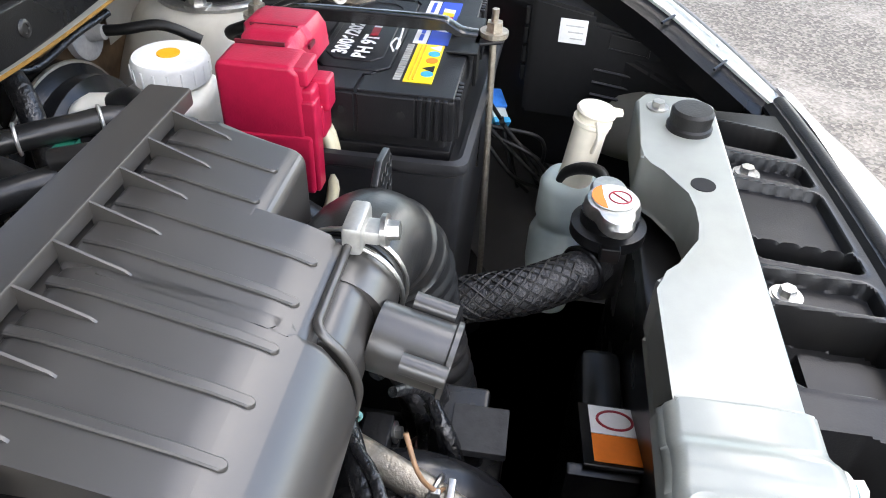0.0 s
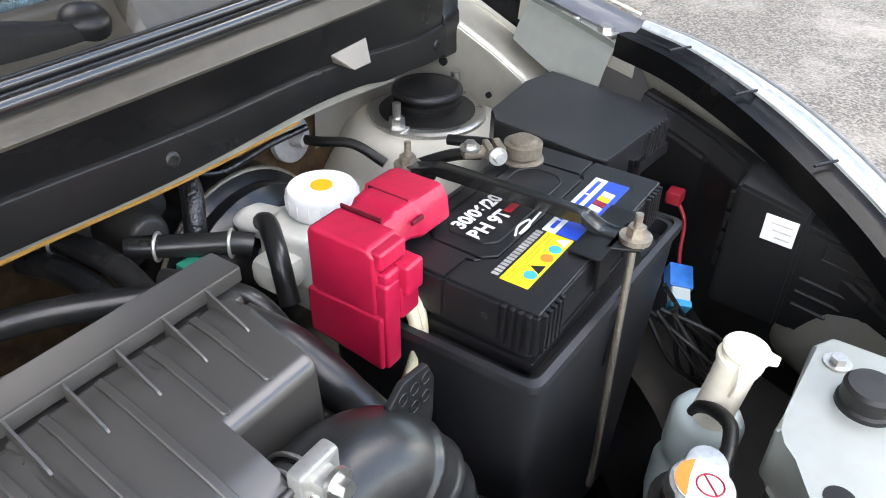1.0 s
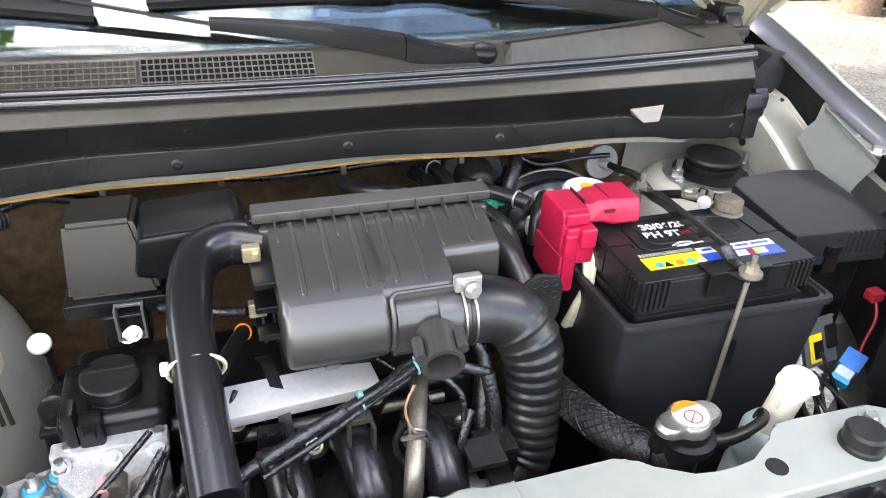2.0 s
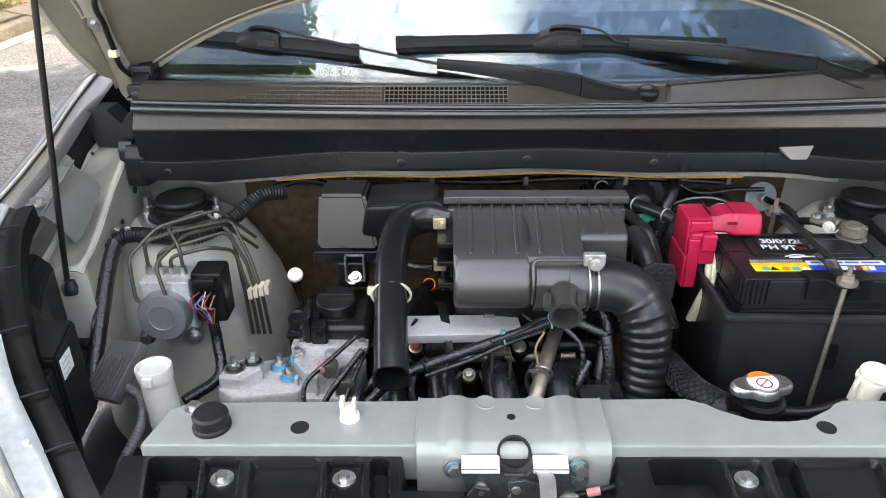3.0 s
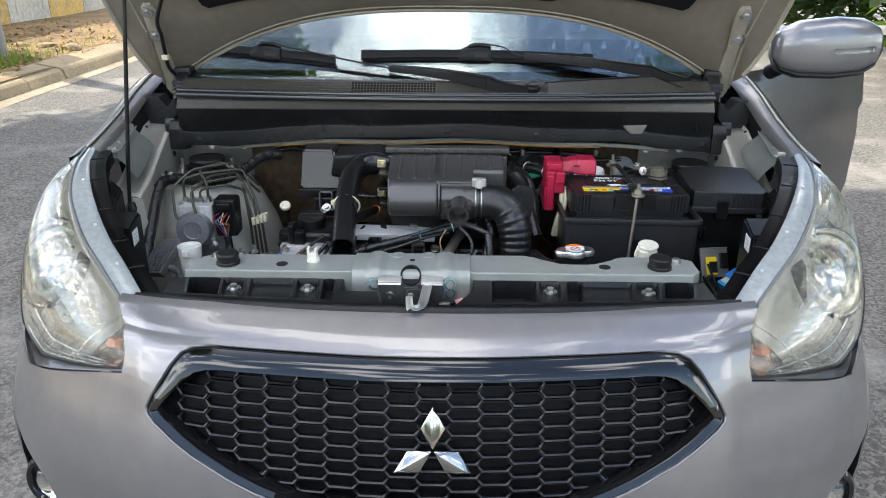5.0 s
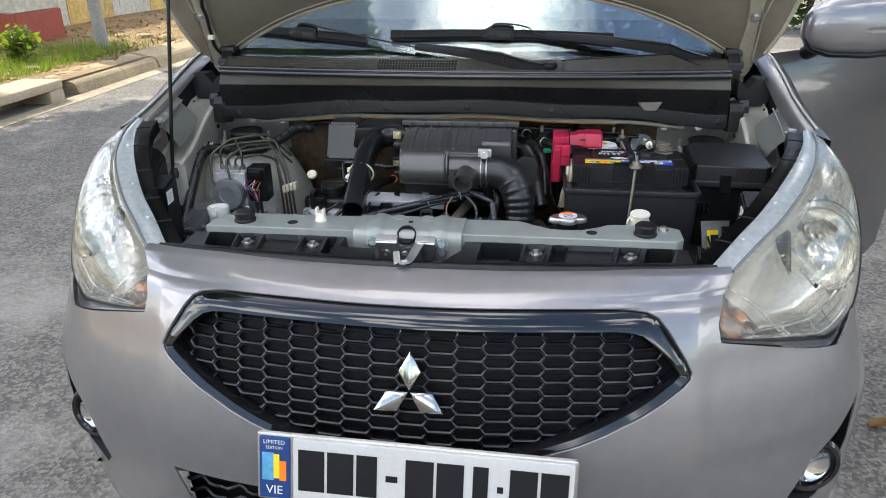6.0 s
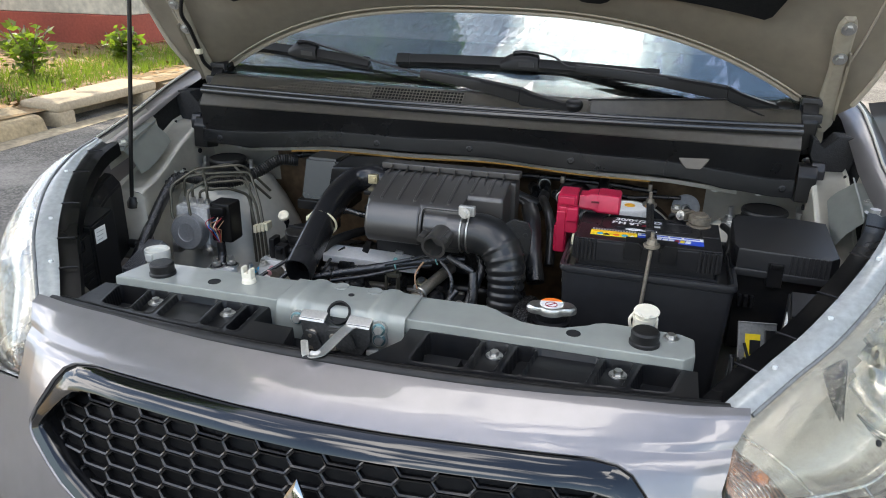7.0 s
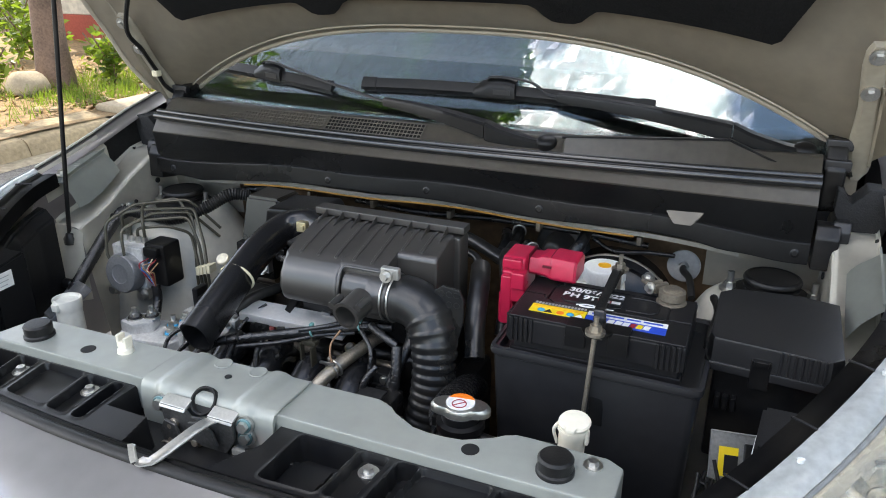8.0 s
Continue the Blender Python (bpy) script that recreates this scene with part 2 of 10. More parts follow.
M_PIPE = material("dull olive steel pipe", (0.075, 0.070, 0.052), 0.35, 0.4, 0.2, 60)
M_CREAMDIP = material("cream moulded nylon", (0.66, 0.60, 0.46), 0.4)
M_ECU = material("grey cast box", (0.16, 0.16, 0.16), 0.5, 0.3, 0.2, 50, 0.2, 500)
M_PLATE = material("matt aluminium sheet", (0.66, 0.65, 0.63), 0.5, 0.35, 0.08, 40, 0.1, 300)
M_REDCAP = material("faded red plastic", (0.36, 0.07, 0.075), 0.5)
M_GREENPLUG = material("green connector plastic", (0.02, 0.22, 0.14), 0.4)
M_PINKTAPE = material("faded pink tape", (0.55, 0.28, 0.28), 0.6)
M_TEAL2 = material("pale teal tie plastic", (0.16, 0.36, 0.34), 0.5)
M_WEAVE = material("woven black hose cover", (0.022, 0.022, 0.023), 0.4, 0, 0.5, 60, 0.9, 260)
M_MILK = material("milky bluish tank plastic", (0.50, 0.58, 0.55), 0.35, 0, 0.08, 15)
M_CREAMWHITE = material("cream nylon", (0.78, 0.73, 0.60), 0.4, 0, 0.05, 30)
M_GREYRUBBER = material("dusty grey rubber", (0.045, 0.044, 0.041), 0.5, 0, 0.25, 40, 0.2, 400)
M_YORANGE = material("amber print", (0.85, 0.42, 0.02), 0.4, 0, 0.05, 60)
M_PALE = material("pale grey rubber", (0.34, 0.34, 0.33), 0.6, 0, 0.15, 40, 0.2, 400)
M_LATCH = material("dark zinc plate", (0.13, 0.13, 0.125), 0.42, 0.75, 0.3, 60, 0.3, 400)
M_TEAL = material("teal passivated zinc", (0.14, 0.24, 0.25), 0.35, 0.8, 0.2, 80)
M_PINK = material("pink sleeve", (0.75, 0.30, 0.32), 0.5)
M_LAMPBACK = material("grey black lamp moulding", (0.0085, 0.0085, 0.009), 0.42, 0, 0.2, 25, 0.1, 700, shine=0.3)
M_PRINT = material("grey print", (0.42, 0.42, 0.41), 0.5)
M_DULLZINC = material("dull grey zinc sheet", (0.26, 0.26, 0.25), 0.4, 0.7, 0.2, 60, 0.1, 400)
M_BLUE3 = material("bright blue connector plastic", (0.03, 0.20, 0.62), 0.4)
M_WIPER = material("matt black wiper enamel", (0.006, 0.006, 0.006), 0.42, 0, 0.2, 40, 0.1, 600, shine=0.3)
M_FOAM = material("dark grey foam", (0.018, 0.018, 0.018), 0.95, 0, 0.3, 40, 0.8, 400)
M_DRYLEAF = material("dry brown leaf", (0.30, 0.17, 0.06), 0.8, 0, 0.5, 4)
M_LIME = material("sandy weathered concrete", (0.42, 0.34, 0.23), 0.9, 0, 0.2, 10, 0.5, 60)
# lightened: the sunlit strip beside the kerb is put into this colour
M_GUTTER = material("sandy gutter paled as sunlit", (0.36, 0.295, 0.20), 0.95, 0, 0.35, 6, 0.6, 60)
M_POLE = material("pale concrete pole", (0.30, 0.28, 0.245), 0.85, 0, 0.2, 8, 0.3, 60)
M_REDBASE = material("faded red paint", (0.32, 0.07, 0.045), 0.8, 0, 0.2, 6, 0.3, 40)
M_WALL2 = material("ochre painted wall", (0.55, 0.36, 0.12), 0.9, 0, 0.3, 4, 0.4, 30)
M_WALL3 = material("grey green wall", (0.30, 0.33, 0.27), 0.9, 0, 0.35, 4, 0.4, 30)
M_MURALGREEN = material("faded green mural paint", (0.22, 0.42, 0.10), 0.8, 0, 0.25, 6, 0.3, 40)
M_GRASS = leaf_material("fresh green blades", (0.085, 0.125, 0.024))
M_WIRE_RED = material("red wire", (0.30, 0.014, 0.025), 0.45)
M_WIRE_BLUE = material("blue wire", (0.02, 0.16, 0.5), 0.45)


# ---- shaping ----
def V(*a):
    return Vector(a)


def box(bm, lo, hi, bev=0.003, m=None, seg=2):
    lo, hi = Vector(lo), Vector(hi)
    made = bmesh.ops.create_cube(bm, size=1.0, matrix=Matrix.Translation((lo + hi) / 2) @ Matrix.Diagonal((*(hi - lo), 1)))["verts"]
    if bev:
        edges = list({e for v in made for e in v.link_edges})
        r = bmesh.ops.bevel(bm, geom=edges, offset=bev, segments=seg, affect="EDGES", profile=0.5)
        made = list({v for f in r["faces"] for v in f.verts} | {v for v in made if v.is_valid})
    if m is not None:
        bmesh.ops.transform(bm, matrix=m, verts=made)
    return made


def ring(c, axis, r, seg, start=0.0, squash=1.0):
    axis = Vector(axis).normalized()
    u = axis.orthogonal().normalized() if abs(axis.z) < 0.99 else V(1, 0, 0)
    if abs(axis.z) < 0.99:
        u = V(0, 0, 1).cross(axis).normalized()
    w = axis.cross(u)
    return [Vector(c) + (u * math.cos(start + 2 * math.pi * k / seg) + w * math.sin(start + 2 * math.pi * k / seg) * squash) * r for k in range(seg)]


def loft(bm, rings, cap=True, closed=True):
    rows = [[bm.verts.new(p) for p in r] for r in rings]
    n = len(rows[0])
    for a, b in zip(rows, rows[1:]):
        for k in range(n if closed else n - 1):
            bm.faces.new((a[k], a[(k + 1) % n], b[(k + 1) % n], b[k]))
    if cap and closed:
        bm.faces.new(rows[0][::-1])
        bm.faces.new(rows[-1])
    return rows


def lathe(bm, c, axis, prof, seg=28, cap=True):
    """prof: pairs of radius and height along axis from c."""
    axis = Vector(axis).normalized()
    loft(bm, [ring(Vector(c) + axis * h, axis, max(r, 1e-4), seg) for r, h in prof], cap)


def cyl(bm, a, b, r, r2=None, seg=20, cap=True):
    a, b = Vector(a), Vector(b)
    loft(bm, [ring(a, b - a, r, seg), ring(b, b - a, r if r2 is None else r2, seg)], cap)


def smooth_line(pts, n=8):
    pts = [Vector(p) for p in pts]
    if len(pts) < 3:
        return pts
    ext = [pts[0] * 2 - pts[1]] + pts + [pts[-1] * 2 - pts[-2]]
    out = []
    for i in range(1, len(ext) - 2):
        p0, p1, p2, p3 = ext[i - 1:i + 3]
        for k in range(n):
            t = k / n
            out.append(0.5 * ((2 * p1) + (p2 - p0) * t + (2 * p0 - 5 * p1 + 4 * p2 - p3) * t * t + (3 * p1 - p0 - 3 * p2 + p3) * t ** 3))
    return out + [pts[-1]]


def tube(bm, pts, r, seg=10, n=8, cap=True, raw=False):
    """A round bar along a smooth line; r: a radius, or a function of the distance and of the part of the way."""
    line = [Vector(p) for p in pts] if raw else smooth_line(pts, n)
    rings, u, far = [], None, 0.0
    total = sum((b - a).length for a, b in zip(line, line[1:]))
    for i, p in enumerate(line):
        d = (line[min(i + 1, len(line) - 1)] - line[max(i - 1, 0)]).normalized()
        u = d.orthogonal().normalized() if u is None else (u - d * u.dot(d)).normalized()
        w = d.cross(u)
        if i:
            far += (p - line[i - 1]).length
        rad = r(far, far / total) if callable(r) else r
        rings.append([p + (u * math.cos(2 * math.pi * k / seg) + w * math.sin(2 * math.pi * k / seg)) * rad for k in range(seg)])
    loft(bm, rings, cap)


def bent(pts, r=0.014):
    """A line with straight runs and short round bends, as in bent pipe."""
    pts = [Vector(p) for p in pts]
    out = [pts[0]]
    for a, b, c in zip(pts, pts[1:], pts[2:]):
        p, q = b + (a - b).normalized() * min(r, (a - b).length * 0.45), b + (c - b).normalized() * min(r, (c - b).length * 0.45)
        out += [p, p * 0.5625 + b * 0.375 + q * 0.0625, p * 0.25 + b * 0.5 + q * 0.25, p * 0.0625 + b * 0.375 + q * 0.5625, q]
    return out + [pts[-1]]


def dense(pts, step):
    """A smooth line with even steps."""
    line = smooth_line(pts, 16)
    out, left = [line[0]], step
    for a, b in zip(line, line[1:]):
        d = (b - a).length
        while left <= d:
            out.append(a.lerp(b, left / d))
            left += step
        left -= d
    return out


def prism(bm, poly, plane, a, b, bev=0.0, seg=2):
    """A flat outline (pairs) pushed from a to b. plane xy: along z, xz: along y, yz: along x."""
    put = {"xy": lambda p, h: V(p[0], p[1], h), "xz": lambda p, h: V(p[0], h, p[1]), "yz": lambda p, h: V(h, p[0], p[1])}[plane]
    lo, hi = [bm.verts.new(put(p, a)) for p in poly], [bm.verts.new(put(p, b)) for p in poly]
    n = len(poly)
    faces = [bm.faces.new(lo), bm.faces.new(hi[::-1])]
    faces += [bm.faces.new((lo[k], hi[k], hi[(k + 1) % n], lo[(k + 1) % n])) for k in range(n)]
    if bev:
        edges = list({e for f in faces for e in f.edges})
        bmesh.ops.bevel(bm, geom=edges, offset=bev, segments=seg, affect="EDGES", profile=0.5)


def hexbolt(bm, c, axis=(0, 0, 1), r=0.007, h=0.006, washer=True):
    c, axis = Vector(c), Vector(axis).normalized()
    if washer:
        cyl(bm, c, c + axis * h * 0.3, r * 1.6, seg=18)
    cyl(bm, c + axis * h * 0.3, c + axis * h, r, r * 0.92, seg=6)


def sheet(bm, rows, thick=None):
    """A curved sheet through rows of points; thick: a vector by which its other side is set off."""
    g = [[bm.verts.new(p) for p in r] for r in rows]
    for a, b in zip(g, g[1:]):
        for k in range(len(a) - 1):
            bm.faces.new((a[k], a[k + 1], b[k + 1], b[k]))
    if thick is not None:
        r = bmesh.ops.solidify(bm, geom=list({f for row in g for v in row for f in v.link_faces}), thickness=thick)
        return r
    return g


def weigh_normals(me, least):
    """Corner normals weighted by face area, so that flat faces stay flat beside small rounded edges."""
    n = len(me.polygons)
    normal, area = np.empty(n * 3), np.empty(n)
    me.polygons.foreach_get("normal", normal)
    me.polygons.foreach_get("area", area)
    normal = normal.reshape(-1, 3)
    around = [[] for _ in me.vertices]
    for p in me.polygons:
        for v in p.vertices:
            around[v].append(p.index)
    heavy = normal * area[:, None]
    out = np.empty((len(me.loops), 3))
    for p in me.polygons:
        here = normal[p.index]
        for v, i in zip(p.vertices, p.loop_indices):
            near = around[v]
            close = normal[near] @ here > least
            out[i] = (heavy[near] * close[:, None]).sum(0)
    length = np.linalg.norm(out, axis=1)
    length[length < 1e-14] = 1.0
    me.normals_split_custom_set((out / length[:, None]).tolist())


def part(name, bm, mat, parent=None, label="", smooth=35):
    bmesh.ops.recalc_face_normals(bm, faces=bm.faces)
    me = bpy.data.meshes.new(name)
    bm.to_mesh(me)
    bm.free()
    me.materials.append(mat)
    me.shade_smooth()
    if smooth < 180:
        weigh_normals(me, math.cos(radians(max(smooth, 40))))
    ob = new(name, me)
    if parent is not None:
        ob.parent = parent
        ob.matrix_parent_inverse = root_inverse(parent)
    if label:
        tagged(ob, label)
    return ob


def root_inverse(parent):
    top = parent
    while top.parent is not None:
        top = top.parent
    return Matrix.Translation(-top.location) if parent is top else Matrix.Identity(4)


def thing(name, base, label, category, group="", kind=""):
    ob = new(name)
    ob.location = base
    ob.empty_display_size = 0.05
    return tagged(ob, label, category, group, kind)


def B():
    return bmesh.new()


def text_mesh(name, words, size, m, mat, parent, bold=0.0):
    cu = bpy.data.curves.new(name, "FONT")
    cu.body, cu.size, cu.align_x, cu.align_y, cu.offset = words, size, "CENTER", "CENTER", bold
    tmp = bpy.data.objects.new(name, cu)
    scene.collection.objects.link(tmp)
    bpy.context.view_layer.update()
    me = bpy.data.meshes.new_from_object(tmp.evaluated_get(bpy.context.evaluated_depsgraph_get()))
    bpy.data.objects.remove(tmp)
    me.transform(m)
    me.materials.clear()
    me.materials.append(mat)
    ob = new(name, me)
    ob.parent = parent
    ob.matrix_parent_inverse = root_inverse(parent)
    return ob


def flat_label(name, corners, mat, parent, lift=0.0006):
    """A printed film on four corners in order."""
    bm = B()
    c = [Vector(p) for p in corners]
    n = (c[1] - c[0]).cross(c[3] - c[0]).normalized()
    loft(bm, [c, [p + n * lift for p in c]])
    return part(name, bm, mat, parent)

# ---- ground and street ----
def kerb_x(y):
    return -4.64


def ground_sheet():
    bm = B()
    xs = [-600, -60, -12, -6, -3.5, -2, -1, 0, 1, 2, 4, 8, 20, 60, 600]
    ys = [-600, -60, -10, -4, -2, 0, 2, 4, 8, 14, 24, 60, 600]
    sheet(bm, [[V(x, y, 0) for x in xs] for y in ys])
    ob = part("ground", bm, M_ASPHALT)
    tagged(ob, "worn grey asphalt street with pale dusty patches", "road", kind="structure")
    bm = B()
    rows = [-3.0 + 1.1 * k for k in range(22)]
    sheet(bm, [[V(kerb_x(y) - d, y, 0.15 + 0.05 * noise.noise(V(y, d, 0)) + 0.01 * d) for d in (0.12, 0.5, 1, 2, 3, 5, 9, 14)] for y in rows])
    ob = part("verge", bm, M_DIRT)
    tagged(ob, "dry brown soil verge with dappled litter", "ground", kind="structure")


ground_sheet()


# ---- car body ----
car = thing("car", (0, 1.2, 0), "grey metallic compact sedan standing with its bonnet open", "car")
PLAN = [(0, 0), (0.1, 0.003), (0.2, 0.012), (0.3, 0.023), (0.37, 0.034), (0.455, 0.055), (0.507, 0.080), (0.6, 0.128), (0.7, 0.19), (0.78, 0.275), (0.825, 0.38), (0.842, 0.52), (0.845, 0.70)]
NOSE = [(0.056, 0.9335), (0.04, 0.9288), (0.02, 0.9225), (-0.005, 0.9145), (-0.025, 0.9065), (-0.042, 0.897), (-0.055, 0.880), (-0.075, 0.84), (-0.092, 0.79), (-0.108, 0.74), (-0.12, 0.69), (-0.128, 0.64), (-0.13, 0.58), (-0.126, 0.50), (-0.115, 0.42), (-0.10, 0.34), (-0.07, 0.26), (0.0, 0.22)]


def nose_y(z):
    zs, ys = [p[1] for p in NOSE[::-1]], [p[0] for p in NOSE[::-1]]
    return float(np.interp(z, zs, ys))


def plan_y(x):
    return float(np.interp(abs(x), [p[0] for p in PLAN], [p[1] for p in PLAN]))


def flare(x, z):
    """Widening of the bumper below the headlights."""
    return 0.048 * max(0.0, min(1.0, (0.80 - z) / 0.14)) * min(1.0, abs(x) / 0.845) ** 2


def front_y(x, z):
    return nose_y(z) + plan_y(x / (1 + flare(x, z)))


GRILLE = [(-0.372, 0.900), (0.372, 0.900), (0.405, 0.885), (0.458, 0.805), (0.456, 0.785), (0.40, 0.745), (0.30, 0.695), (0.20, 0.662), (0.10, 0.642), (0.0, 0.636), (-0.10, 0.642), (-0.20, 0.662), (-0.30, 0.695), (-0.40, 0.745), (-0.456, 0.785), (-0.458, 0.805), (-0.405, 0.885)]
GRILLE_IN = [(-0.352, 0.864), (0.352, 0.864), (0.386, 0.856), (0.445, 0.803), (0.443, 0.791), (0.392, 0.7545), (0.295, 0.7055), (0.196, 0.673), (0.098, 0.653), (0.0, 0.647), (-0.098, 0.653), (-0.196, 0.673), (-0.295, 0.7055), (-0.392, 0.7545), (-0.443, 0.791), (-0.445, 0.803), (-0.386, 0.856)]


def rounded(poly):
    """Cuts every corner of a closed outline once."""
    out = []
    for (x0, z0), (x1, z1) in zip(poly, poly[1:] + poly[:1]):
        out += [(x0 + (x1 - x0) * f, z0 + (z1 - z0) * f) for f in ((0.2, 0.8) if math.hypot(x1 - x0, z1 - z0) < 0.3 else (0.03, 0.97))]
    return out


GRILLE = [(x * 1.012, z) for x, z in GRILLE]
GRILLE_IN = [(x * 0.985, z + (0.006 if z < 0.8 else 0.0)) for x, z in GRILLE_IN]
GRILLE, GRILLE_IN = rounded(GRILLE), rounded(GRILLE_IN)
LOWER = [(-0.46, 0.560), (0.46, 0.560), (0.40, 0.40), (-0.40, 0.40)]
FOG = [(0.664, 0.475), (0.688, 0.525), (0.710, 0.578), (0.762, 0.615), (0.806, 0.668), (0.799, 0.580), (0.785, 0.520), (0.752, 0.472), (0.690, 0.446)]
LAMP_LOW = [(0.500, 0.875), (0.510, 0.839), (0.575, 0.823), (0.640, 0.805), (0.700, 0.789), (0.748, 0.777), (0.800, 0.815), (0.836, 0.870), (0.90, 0.93)]


def inside(p, poly):
    hit = False
    for (x0, z0), (x1, z1) in zip(poly, poly[1:] + poly[:1]):
        if (z0 > p[1]) != (z1 > p[1]) and p[0] < x0 + (p[1] - z0) / (z1 - z0) * (x1 - x0):
            hit = not hit
    return hit


def cut_hole(bm, poly):
    for (x0, z0), (x1, z1) in zip(poly, poly[1:] + poly[:1]):
        d = V(x1 - x0, 0, z1 - z0)
        if d.length < 1e-6:
            continue
        lo, hi = V(min(x0, x1) - 0.12, 0, min(z0, z1) - 0.12), V(max(x0, x1) + 0.12, 0, max(z0, z1) + 0.12)
        near = [f for f in bm.faces if lo.x < f.calc_center_median().x < hi.x and lo.z < f.calc_center_median().z < hi.z]
        geom = list({g for f in near for g in (f, *f.edges, *f.verts)})
        bmesh.ops.bisect_plane(bm, geom=geom, plane_co=V(x0, 0, z0), plane_no=V(-d.z, 0, d.x).normalized(), dist=1e-6)
    gone = [f for f in bm.faces if inside((f.calc_center_median().x, f.calc_center_median().z), poly)]
    bmesh.ops.delete(bm, geom=gone, context="FACES")


# upper edge of the front wings: y, x, z
WING_TOP = ((0.54, 0.792, 1.066), (0.62, 0.780, 1.091), (0.70, 0.772, 1.117), (0.80, 0.770, 1.150), (0.90, 0.770, 1.174), (1.0, 0.768, 1.187), (1.15, 0.764, 1.195))


def body_shell():
    bm = B()
    line = smooth_line([V(x, o, 0) for x, o in PLAN], 4)
    right = [(p.x, p.y) for p in line]
    cols = [(-x, o) for x, o in right[:0:-1]] + right
    prof = smooth_line([V(0, y, z) for y, z in NOSE], 3)
    sheet(bm, [[V(x * (1 + flare(x, p.z)), p.y + o * (1 + 0.1 * (0.9 - p.z)) * (1 - 0.58 * max(0, min(1, (p.y + 0.03) / 0.07)) * (abs(x) < 0.6)), p.z + 0.012 * max(0, abs(x) - 0.2) * (p.y > -0.02)) for x, o in cols] for p in prof])
    cut_hole(bm, GRILLE)
    cut_hole(bm, LOWER)
    for s in (1, -1):
        fog = [(s * x, z) for x, z in FOG]
        cut_hole(bm, fog)
        cut_hole(bm, [(s * x, z) for x, z in [(0.504, 0.868)] + LAMP_LOW[1:] + [(0.90, 1.2), (0.545, 1.2), (0.533, 0.934), (0.515, 0.908)]])
    bmesh.ops.solidify(bm, geom=list(bm.faces), thickness=0.004)
    part("bumper", bm, M_PAINT, car, "grey metallic front bumper cover", 50)
    # front wings
    for s in (1, -1):
        bm = B()
        rows = []
        for y, xt, zt in WING_TOP:
            rows.append([V(s * (xt - 0.03), y, zt - 0.018), V(s * xt, y, zt), V(s * (xt + 0.03), y, zt - 0.012), V(s * 0.822, y, zt - 0.05), V(s * 0.834, y, zt - 0.10), V(s * 0.836, y, zt - 0.16), V(s * 0.838, y, 0.75), V(s * 0.835, y, 0.62)])
        sheet(bm, rows)
        bmesh.ops.solidify(bm, geom=list(bm.faces), thickness=0.003)
        part("front_wing", bm, M_PAINT, car, "grey metallic front wing", 60)


